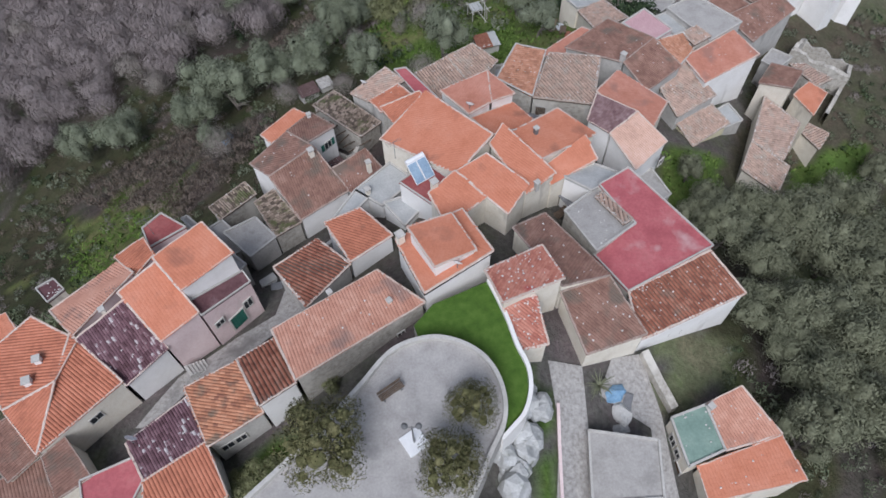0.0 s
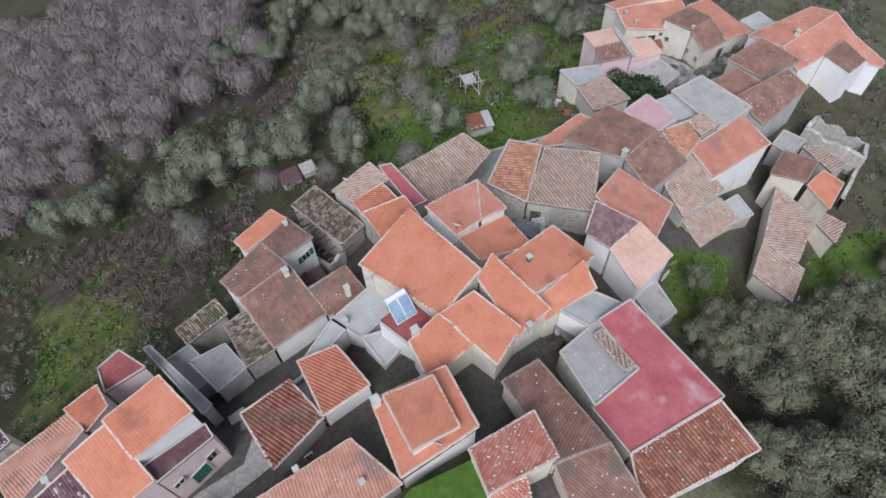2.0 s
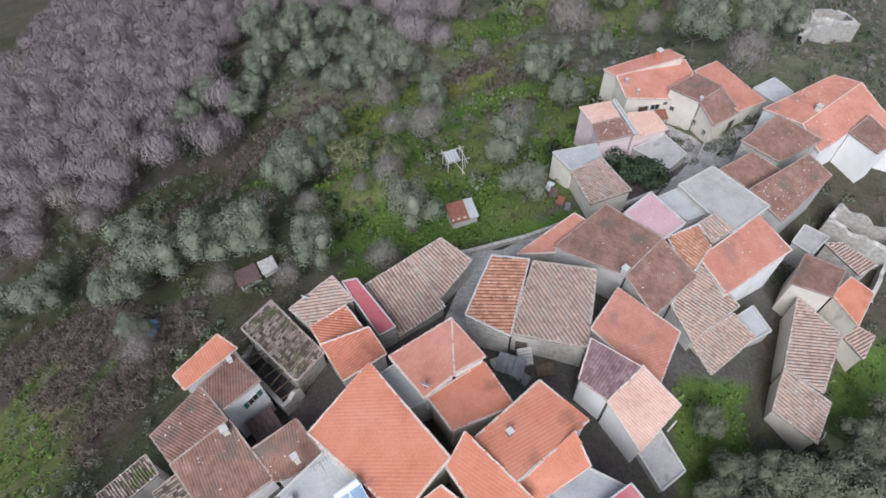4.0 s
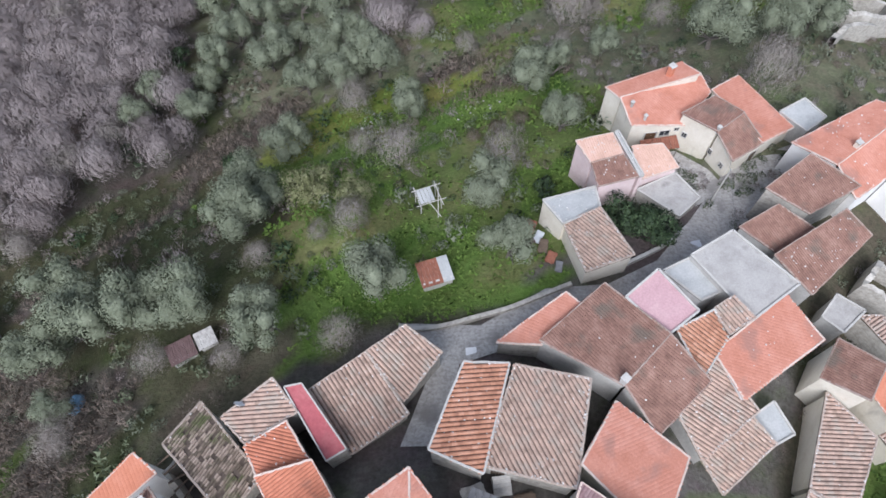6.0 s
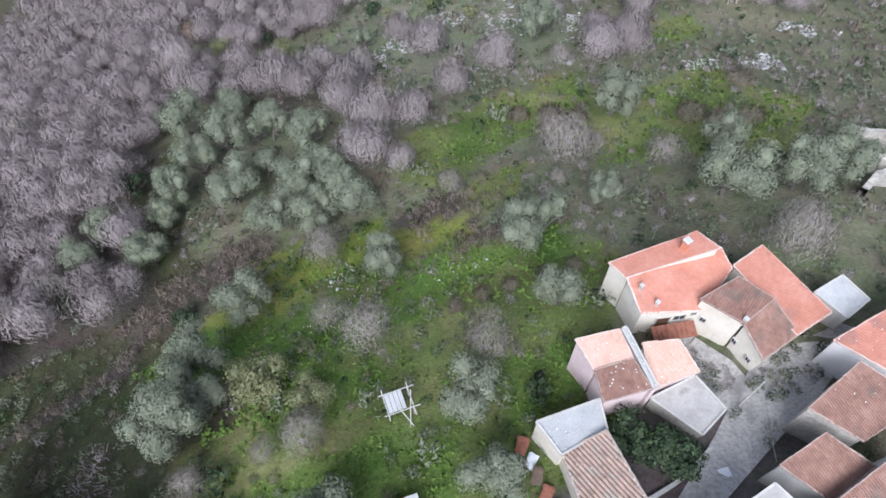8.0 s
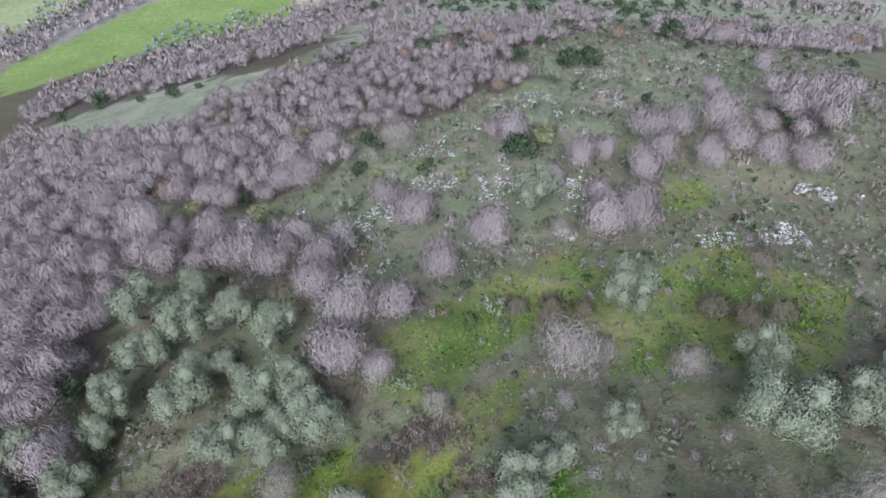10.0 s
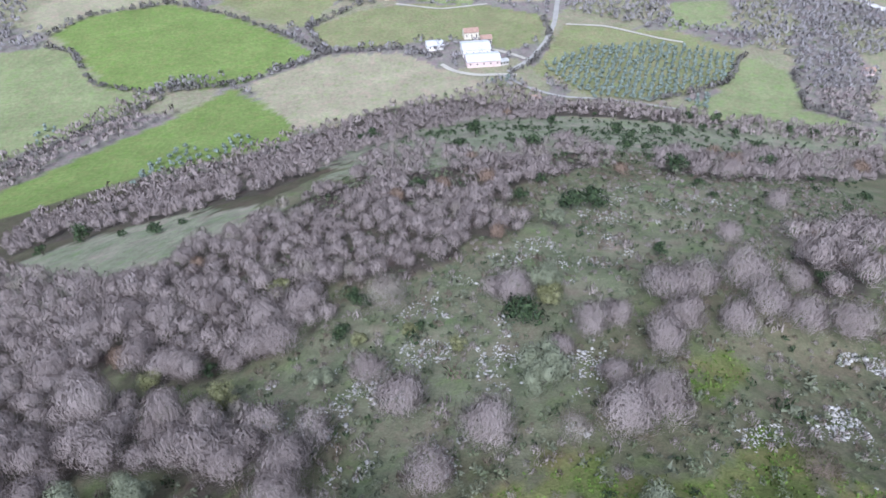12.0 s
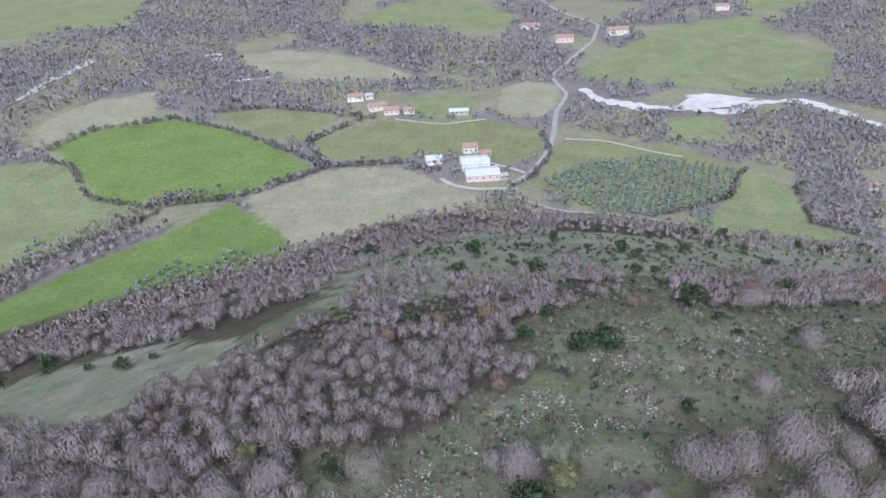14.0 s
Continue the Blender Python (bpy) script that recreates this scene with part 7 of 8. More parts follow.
# ---- yards: stacked slabs, boards, steps, pots ----
def stack(x, y, z, turn, count, w, d, material, label, category, seed):
    """A loose stack of boards or slabs, each lying a little askew on the one below."""
    rr = random.Random(seed)
    top = tagged(new("board_stack"), label, category)
    top.matrix_world = pose(x, y, z, 0, 0, turn)
    for i in range(count):
        bm = bmesh.new()
        box(bm, -w / 2, -d / 2, i * 0.075, w / 2, d / 2, i * 0.075 + 0.065, pose(rr.uniform(-0.1, 0.1), rr.uniform(-0.1, 0.1), 0, 0, 0, rr.uniform(-9, 9)))
        part("board", bm, material, top)


def steps(x, y, z, turn, count, w, label):
    top = tagged(new("outside_steps"), label, "steps")
    top.matrix_world = pose(x, y, z, 0, 0, turn)
    for i in range(count):
        bm = bmesh.new()
        box(bm, -w / 2, i * 0.28, -0.4, w / 2, (i + 1) * 0.28, (i + 1) * 0.17)
        part("step", bm, TRIM, top)


def lean_to(x, y, z, turn, w, d, h, material, label):
    """An open shelter: posts, rails and sheets laid side by side."""
    top = tagged(new("lean_to"), label, "shelter")
    top.matrix_world = pose(x, y, z, 0, 0, turn)
    for sx in (-1, 1):
        for sy, tall in ((-1, h * 0.85), (1, h)):
            bm = bmesh.new()
            tube(bm, (sx * w * 0.45, sy * d * 0.45, -0.4), (sx * w * 0.45, sy * d * 0.45, tall), 0.05, 0.05, 6)
            part("post", bm, WOOD, top)
    n = max(3, int(w / 0.45))
    lean = math.degrees(math.atan2(h * 0.15, d))
    for i in range(n):
        bm = bmesh.new()
        u0, u1 = -w / 2 + w * i / n, -w / 2 + w * (i + 0.93) / n
        box(bm, u0, -d / 2, 0, u1, d / 2, 0.04 + 0.02 * (i % 2), pose(0, 0, h * 0.95, lean, 0, 0))
        part("sheet", bm, material, top)


OLD_SHEET = surface("old_grey_sheet", [(0.2, (0.11, 0.11, 0.115)), (0.7, (0.22, 0.22, 0.225))], 1.2, 0.7, 6, 0.3, per_object=0.25)
for i, (x, y, turn, n, w, d, mat, label) in enumerate(((8.3, 54.3, 20, 5, 1.8, 0.9, TRIM, "stack of grey cement slabs in the yard"), (9.9, 52.6, -35, 6, 1.6, 1.0, OLD_SHEET, "stack of dark grey sheets in the yard"), (12.3, 53.7, 10, 4, 1.5, 1.2, WOOD, "stack of weathered boards in the yard"),
                                                       (10.7, 39.3, 40, 4, 1.7, 0.7, WOOD, "weathered boards stacked in the alley"), (-18.4, 33.9, 35, 5, 1.6, 0.8, TRIM, "pale slabs stacked beside the lane"), (-17.3, 33.0, 15, 3, 1.1, 0.8, OLD_SHEET, "old sheets lying beside the lane"),
                                                       (14.3, 19.6, 70, 4, 1.6, 0.6, OLD_SHEET, "old sheets stacked beside the agave"), (13.5, 17.4, 20, 3, 1.3, 0.8, STONE_PALE, "pale slabs stacked beside the lane"))):
    stack(x, y, height(x, y) + 0.12, turn, n, w, d, mat, label, "stack", 40 + i)
for i, (x, y, turn, n, w, d, mat, label) in enumerate(((15.0, 82.4, 70, 4, 1.6, 0.9, RUST, "rusty sheets stacked against the house"), (15.7, 81.0, 60, 3, 1.4, 0.8, ZINC, "pale metal sheets stacked against the house"), (16.1, 79.6, 80, 5, 1.5, 0.8, WOOD, "dark boards stacked against the house"),
                                                       (16.7, 78.2, 65, 3, 1.3, 0.9, RUST, "rusty sheets lying in the grass"), (14.6, 80.4, 20, 3, 1.2, 0.7, DULL_SHEET, "brown sheets lying in the grass"), (17.4, 76.9, 75, 4, 1.2, 0.6, OLD_SHEET, "grey sheets stacked against the house"))):
    stack(x, y, height(x, y) + 0.2, turn, n, w, d, mat, label, "stack", 60 + i)
steps(10.6, 54.1, height(10.6, 54.1) + 0.1, 8, 5, 1.4, "worn stone steps up to the old house")
steps(-22.0, 24.0, height(-22.0, 24.0) + 0.1, 130, 6, 1.2, "white outside steps up to the house")
lean_to(12.4, 40.6, height(12.4, 40.6), 35, 3.4, 2.4, 2.4, OLD_SHEET, "slatted grey shelter in the alley between houses")
lean_to(9.0, 53.2, height(9.0, 53.2), -20, 2.6, 1.8, 1.9, OLD_SHEET, "low shelter of dark sheets before the old house")
lean_to(-13.0, 48.6, height(-13.0, 48.6), 38, 2.6, 2.2, 2.6, DULL_SHEET, "sagging dark shelter in the walled courtyard")
lean_to(30.6, 93.9, height(30.6, 93.9), 10, 4.4, 1.6, 2.5, RUST, "rusty porch before the cream house")


# ---- farms in the valley ----
def farm(x, y, turn, w, d, h, rise, roof, wall, label, windows=3):
    top = tagged(new("farmhouse"), label, "farm building")
    g = height(x, y)
    top.matrix_world = pose(x, y, g, 0, 0, turn)
    bm = bmesh.new()
    box(bm, -w / 2, -d / 2, -2, w / 2, d / 2, h)
    vs = [bm.verts.new(p) for p in ((-w / 2, -d / 2, h), (-w / 2, d / 2, h), (-w / 2, 0, h + rise), (w / 2, -d / 2, h), (w / 2, d / 2, h), (w / 2, 0, h + rise))]
    bm.faces.new((vs[0], vs[2], vs[1]))
    bm.faces.new((vs[3], vs[4], vs[5]))
    part("wall", bm, wall, top)
    ang = math.degrees(math.atan2(rise, d / 2))
    run = math.hypot(d / 2, rise) + 0.5
    for s in (-1, 1):
        bm = bmesh.new()
        box(bm, -w / 2 - 0.4, 0, 0, w / 2 + 0.4, run, 0.18, pose(0, 0, h + rise + 0.02, -ang, 0, 0 if s > 0 else 180) if s > 0 else pose(0, 0, h + rise + 0.02, 0, 0, 180) @ pose(0, 0, 0, -ang, 0, 0))
        part("roof", bm, roof, top)
    for i in range(windows):
        bm = bmesh.new()
        cx = -w / 2 + w * (i + 0.5) / windows
        box(bm, cx - 0.5, -d / 2 - 0.06, h * 0.45, cx + 0.5, -d / 2 + 0.05, h * 0.45 + 1.2)
        part("window", bm, GLASS, top)


farm(38, 604, 8, 26, 15, 5, 2.0, ZINC, WALLS["pink"], "long farm shed with pale sheet metal roof", 5)
farm(33, 622, 8, 22, 16, 6, 2.0, ZINC, WALLS["white"], "large pale barn with sheet metal roof", 4)
farm(30, 650, 10, 12, 9, 6, 2.0, FARM_TILE, WALLS["cream"], "farmhouse with terracotta roof beside the barn")
farm(42, 640, 10, 9, 8, 5, 1.6, FARM_TILE, WALLS["cream"], "small farm annex with rusty roof")
farm(54, 602, 20, 7, 5, 3.5, 1.0, ROOFS["white"], WALLS["grey"], "small grey farm outbuilding")
farm(0.5, 629, 12, 13, 10, 4, 1.5, ZINC, WALLS["white"], "white shed with grey sheet roof")
farm(-79, 777, 15, 15, 9, 5, 1.8, FARM_TILE, WALLS["white"], "white farmhouse with pale tile roof")
farm(-66, 782, 15, 8, 7, 4, 1.5, ROOFS["white"], WALLS["white"], "small white farm building")
farm(-55, 752, 20, 17, 10, 5, 2.0, FARM_TILE, WALLS["cream"], "old farmhouse with rusty red roof")
farm(-41, 741, 10, 14, 9, 5, 2.0, FARM_TILE, WALLS["pink"], "farmhouse with terracotta roof")
farm(-24, 742, 0, 10, 8, 4, 1.6, FARM_TILE, WALLS["cream"], "low farm building with faded roof")
farm(22, 738, 5, 18, 8, 4, 1.3, ZINC, WALLS["grey"], "long shed with pale metal roof", 4)
farm(224, 998, 10, 26, 12, 7, 2.5, FARM_TILE, WALLS["cream"], "cream villa with faded terracotta roof", 5)
farm(153, 970, 5, 22, 13, 6, 2.5, FARM_TILE, WALLS["pink"], "pink house with terracotta roof", 4)
farm(118, 1026, 5, 24, 10, 5, 2.0, FARM_TILE, WALLS["white"], "long house with rusty roof", 4)
farm(390, 1112, 5, 20, 12, 6, 2.2, FARM_TILE, WALLS["cream"], "distant farmhouse with rusty roof")
farm(327, 584, 5, 7, 6, 4, 1.5, FARM_TILE, WALLS["pink"], "small house with terracotta roof")
farm(73, 539, 5, 6, 5, 3, 1.0, FARM_TILE, WALLS["stone"], "small stone hut beside the road")


def bundle(x, y, z, label):
    """A clump of long arching leaves."""
    rr = random.Random(int(x * 10))
    bm = bmesh.new()
    for i in range(46):
        a, up, ln = rr.uniform(0, 6.28), rr.uniform(0.3, 1.1), rr.uniform(0.9, 1.7)
        prev = None
        for k in range(5):
            t = k / 4
            r = ln * t * math.cos(up * (1 - 0.5 * t))
            zz = 0.4 + ln * t * math.sin(up) - 0.5 * t * t
            w = 0.05 * (1 - t) + 0.004
            c = Vector((r * math.cos(a), r * math.sin(a), zz))
            s = Vector((-math.sin(a), math.cos(a), 0)) * w
            cur = (bm.verts.new(c - s), bm.verts.new(c + s))
            if prev:
                bm.faces.new((prev[0], prev[1], cur[1], cur[0]))
            prev = cur
    me = bpy.data.meshes.new("agave")
    bm.to_mesh(me)
    bm.free()
    me.materials.append(DRAB_LEAF)
    ob = new("agave", me)
    ob.location = (x, y, z)
    tagged(ob, label, "agave")


bundle(11.8, 20.6, height(11.8, 20.6), "spiky yellow-green agave clump beside the house")


# ---- plants ----
def unit(v):
    return v / (np.linalg.norm(v, axis=1)[:, None] + 1e-9)


def sprays(rng, mid, way, out, size, width):
    """Thin pointed sprays: their middles, the way each points, and the side of the crown each faces."""
    across = unit(np.cross(way, out + rng.normal(size=out.shape) * 0.35))
    tri = np.stack([mid - way * size - across * width, mid - way * size + across * width, mid + way * size], 1)
    turned = np.cross(tri[:, 1] - tri[:, 0], tri[:, 2] - tri[:, 0])
    flip = (turned * out).sum(1) < 0
    tri[flip] = tri[flip][:, [1, 0, 2]]
    return tri.reshape(-1, 3), np.repeat(out, 3, axis=0)


def ball(rng, detail):
    bm = bmesh.new()
    bmesh.ops.create_icosphere(bm, subdivisions=detail, radius=1)
    v, f = np.array([q.co[:] for q in bm.verts]), np.array([[q.index for q in t.verts] for t in bm.faces])
    bm.free()
    return v, f


def lobed(rng, lobes, leaves, size, thin, tall=1.0, up=0.45, detail=1, spread_to=0.62, lobe=(0.30, 0.46), core=0.66, shag=0.2, hollow=0.62, stray=0.3):
    """A crown of radius 1 made of rounded lobes; each lobe is a dense heart under feathery sprays. Vertices, faces and the way each vertex faces."""
    cen = rng.normal(size=(lobes, 3))
    cen[:, 2] = np.abs(cen[:, 2]) * 0.9 - 0.12
    cen = unit(cen) * (spread_to * rng.uniform(0.55, 1.05, (lobes, 1)))
    cen[0] = (0, 0, 0.2)
    rad = rng.uniform(lobe[0], lobe[1], lobes)
    cen[:, 2] = cen[:, 2] * tall + 0.62 * tall
    vs, fs, ns, base = [], [], [], 0
    bv, bf = ball(rng, detail)
    for c, r in zip(cen, rad) if core else ():
        n = unit(bv * np.array((1, 1, 1 / tall)) + rng.normal(size=bv.shape) * 0.45)
        v = bv * (r * core * rng.uniform(0.86, 1.1, (len(bv), 1))) * np.array((1, 1, tall)) + c
        vs.append(v), fs.append(bf + base), ns.append(n)
        base += len(v)
    which = rng.integers(0, lobes, leaves)
    d = rng.normal(size=(leaves, 3))
    d[:, 2] = np.abs(d[:, 2]) * 1.1 - 0.35
    d = unit(d)
    p = cen[which] + d * (rad[which] * (1 + shag - (1 + shag - hollow) * rng.random(leaves) ** 1.5))[:, None] * np.array((1, 1, tall))
    deep = np.zeros(leaves, bool)
    for c, r in zip(cen, rad):
        deep |= np.linalg.norm((p - c) / np.array((1, 1, tall)), axis=1) < r * hollow * 0.98
    p, d = p[~deep], d[~deep]
    out = unit(d + np.array((0, 0, 0.25)) + rng.normal(size=d.shape) * stray)
    rise = np.array((0, 0, 1.0)) * up + rng.normal(size=d.shape) * (0.75 - 0.35 * up)
    way = unit(unit(rise - d * (rise * d).sum(1)[:, None]) + d * rng.uniform(0.1, 0.95, (len(d), 1)))
    sz = size * rng.uniform(0.6, 1.4, (len(p), 1))
    tri, tn = sprays(rng, p, way, out, sz, sz * thin)
    vs.append(tri), ns.append(tn), fs.append(np.arange(len(tri)).reshape(-1, 3) + base)
    return np.concatenate(vs), np.concatenate(fs), np.concatenate(ns)


def twiggy(rng, lobes, twigs, length, width, tall=1.0, detail=0, core=0):
    """A leafless crown of radius 1: merging domes of fine upswept twigs, densest towards the outside."""
    return lobed(rng, lobes, twigs, length, width / length, tall, 1.2, detail, 0.40, (0.44, 0.66), core, 0.2, 0.45, 0.22)


def leaf_cloud(rng, count, clumps, size, flat=0.8):
    """Loose blades gathered in clumps within a radius of 1."""
    cen = unit(rng.normal(size=(clumps, 3))) * rng.uniform(0.3, 0.8, (clumps, 1)) * np.array((1, 1, flat))
    p = cen[rng.integers(0, clumps, count)] + rng.normal(size=(count, 3)) * 0.15 + np.array((0, 0, 0.95))
    out = unit(np.array((0, 0, 1.0)) + rng.normal(size=(count, 3)) * 0.4)
    way = unit(rng.normal(size=(count, 3)) + np.array((0, 0, 0.9)))
    sz = size * rng.uniform(0.6, 1.4, (count, 1))
    tri, tn = sprays(rng, p, way, out, sz, sz * 0.4)
    return tri, np.arange(len(tri)).reshape(-1, 3), tn


def trunk_mesh(rng, height_to, thick, limbs):
    bm = bmesh.new()
    lean = Vector((rng.uniform(-0.12, 0.12), rng.uniform(-0.12, 0.12), height_to * 0.5))
    tube(bm, (0, 0, -0.25), lean, thick, thick * 0.7, 7)
    for _ in range(limbs):
        a = rng.uniform(0, 6.28)
        tip = Vector((math.cos(a) * 0.55, math.sin(a) * 0.55, height_to + rng.uniform(0, 0.35)))
        knee = lean.lerp(tip, 0.5) + Vector((0, 0, 0.05))
        tube(bm, lean, knee, thick * 0.55, thick * 0.35, 5)
        tube(bm, knee, tip, thick * 0.35, thick * 0.1, 5)
    me = bpy.data.meshes.new("trunk")
    bm.to_mesh(me)
    bm.free()
    me.materials.append(BARK)
    return me


rng = np.random.default_rng(5)
prng = random.Random(11)
CROWNS = {}
for kind, leaf, lobes, count, size, thin, tall in (("olive", OLIVE_LEAF, 13, 10500, 0.028, 0.42, 1.5), ("darkolive", DRAB_LEAF, 13, 9000, 0.029, 0.42, 1.5), ("sage", YELLOW_LEAF, 16, 6500, 0.034, 0.42, 1.0),
                                                ("oak", OAK_LEAF, 14, 2600, 0.06, 0.45, 0.85), ("plaza", PLAZA_LEAF, 30, 11000, 0.028, 0.42, 1.1), ("shrub", OAK_LEAF, 9, 700, 0.08, 0.4, 0.9)):
    for _ in range(5):
        tight = kind in ("olive", "darkolive")
        v, f, n = lobed(rng, lobes, count, size, thin, tall, spread_to=0.6 if tight else 0.66, lobe=(0.24, 0.40) if tight else (0.25, 0.38), core=0.64 if tight else 0.4, hollow=0.6, shag=0.11 if tight else 0.16, stray=0.14 if tight else 0.16)
        CROWNS.setdefault(kind, []).append((trunk_mesh(prng, 0.55, 0.075, 5), big_mesh("crown", v, f, leaf, True, n)))
for kind, mat, lobes, count, length, width, tall in (("bare", TWIG, 6, 6000, 0.10, 0.0055, 1.15), ("palebare", TWIG_PALE, 9, 5200, 0.085, 0.0042, 1.25), ("rust", TWIG_RUST, 6, 3000, 0.08, 0.011, 1.1), ("bramblebush", BRAMBLE, 9, 2000, 0.12, 0.007, 0.4)):
    for _ in range(5):
        v, f, n = twiggy(rng, lobes, count, length, width, tall)
        CROWNS.setdefault(kind, []).append((trunk_mesh(prng, 0.42, 0.03, 5), big_mesh("crown", v, f, mat, True, n)))
NAMES = {"olive": ("olive_tree", "silver-green olive tree on the terraced slope", "olive tree"), "darkolive": ("olive_tree", "drab green olive tree below the village", "olive tree"),
         "oak": ("evergreen_tree", "dense dark evergreen tree beside the lane", "tree"), "shrub": ("shrub", "dark evergreen shrub on the stony slope", "shrub"),
         "sage": ("shrub", "pale yellow-green bush in the rough grass", "shrub"),
         "plaza": ("evergreen_oak", "rounded brownish-green evergreen tree on the plaza", "tree"),
         "bare": ("bare_tree", "leafless purple-grey tree with a rounded crown", "tree"), "palebare": ("bare_tree", "pale leafless tree in the rough grass", "tree"),
         "rust": ("rusty_tree", "small tree holding rusty dead leaves", "tree"),
         "bramblebush": ("bramble", "brown tangle of leafless brambles", "bramble")}


def plant(kind, x, y, radius, z=None):
    trunk, crown = CROWNS[kind][prng.randrange(5)]
    name, label, category = NAMES[kind]
    ob = new(name)
    ob.location = (x, y, height(x, y) if z is None else z)
    ob.rotation_euler = (0, 0, prng.uniform(0, 6.28))
    ob.scale = (radius, radius, radius * prng.uniform(0.85, 1.1))
    tagged(ob, label, category, NAMES[kind][0] + "s on the hill")
    for nm, me in (("trunk", trunk), ("crown", crown)):
        p = new(nm, me)
        p.parent = ob
    return ob



class Spacing:
    """Keeps plants from standing inside one another or inside houses."""

    def __init__(self):
        self.cells = {}

    def add(self, x, y, r):
        self.cells.setdefault((int(x // 10), int(y // 10)), []).append((x, y, r))

    def free(self, x, y, r, share=0.62):
        i, j = int(x // 10), int(y // 10)
        for a in (i - 1, i, i + 1):
            for b in (j - 1, j, j + 1):
                for qx, qy, qr in self.cells.get((a, b), ()):
                    if (x - qx) ** 2 + (y - qy) ** 2 < (share * (r + qr)) ** 2:
                        return False
        return True


taken = Spacing()
for poly in FOOTPRINTS:
    cxx, cyy = sum(p[0] for p in poly) / len(poly), sum(p[1] for p in poly) / len(poly)
    taken.add(cxx, cyy, max(math.hypot(p[0] - cxx, p[1] - cyy) for p in poly) * 1.25)
for kind, x, y, r in (("plaza", -8.1, 12.6, 3.5), ("plaza", 1.2, 15.6, 2.1), ("plaza", -0.4, 11.6, 2.7)):
    plant(kind, x, y, r, 14.0)
    taken.add(x, y, r)
for x, y, r in ((-3, 13, 9), (3, 20, 3.5), (8.5, 14, 3), (9, 20, 3)):
    taken.add(x, y, r)
for kind, spots in TREES:
    for x, y, r in spots:
        r = min(max(r * ((1.7 if y > 240 else 1.3) if kind == "shrub" else 1.15), 0.9), 5.6)
        if not taken.free(x, y, r, 0.40):
            continue
        plant(kind, x, y, r)
        taken.add(x, y, r)


def thicket(name, protos, spots, mat, label, category):
    """Many crowns in one mesh, where nobody could count them."""
    vs, fs, ns, base = [], [], [], 0
    for x, y, r, z in spots:
        v, f, w = protos[prng.randrange(len(protos))]
        a = prng.uniform(0, 6.28)
        c, s = math.cos(a) * r, math.sin(a) * r
        ns.append(np.stack([w[:, 0] * c - w[:, 1] * s, w[:, 0] * s + w[:, 1] * c, w[:, 2] * r], 1) / r)
        q = np.stack([v[:, 0] * c - v[:, 1] * s + x, v[:, 0] * s + v[:, 1] * c + y, v[:, 2] * r * prng.uniform(0.8, 1.15) + z], 1)
        vs.append(q)
        fs.append(f + base)
        base += len(q)
    if vs:
        tagged(new(name, big_mesh(name, np.concatenate(vs), np.concatenate(fs), mat, True, np.concatenate(ns))), label, category, kind="stuff")


def near_line(x, y, pts, gap):
    """Whether places lie within a gap of a line."""
    hit = np.zeros(len(x), bool)
    for (x0, y0), (x1, y1) in zip(pts, pts[1:]):
        l2 = (x1 - x0) ** 2 + (y1 - y0) ** 2 + 1e-9
        t = np.clip(((x - x0) * (x1 - x0) + (y - y0) * (y1 - y0)) / l2, 0, 1)
        hit |= (x - x0 - t * (x1 - x0)) ** 2 + (y - y0 - t * (y1 - y0)) ** 2 < gap * gap
    return hit


crowd = {"farwood": []}
CLEAR = [poly for kind, poly in FIELDS if kind in ("lawn", "moss", "sage", "pasture")]
TUFTED = [("tuft", 1.3, poly) for kind, poly in FIELDS if kind in ("lawn", "moss", "pasture") and poly[0][1] > 30]
SHARE = {"bare": 0.42, "bramble": 0.38, "farwood": 0.55, "orchard": 0.7, "olive": 0.6, "darkolive": 0.66, "heath": 0.5}
HEATHS = [("heath", 2.1, [(-14, 76), (28, 84), (64, 92), (100, 165), (-40, 165), (-30, 120)]),
          ("heath", 2.1, [(-40, 165), (100, 165), (150, 200), (160, 330), (-10, 330), (-50, 200)]),
          ("heath", 2.9, [(-110, -10), (-40, 12), (-22, 50), (-14, 62), (0, 78), (10, 100), (-30, 140), (-120, 140)]),
          ("heath", 2.9, [(20, -10), (90, -10), (110, 90), (62, 92), (36, 84), (40, 60), (34, 44), (24, 24)]),
          ("heath", 3.4, [(-8, 72), (24, 82), (30, 100), (-12, 100)])]
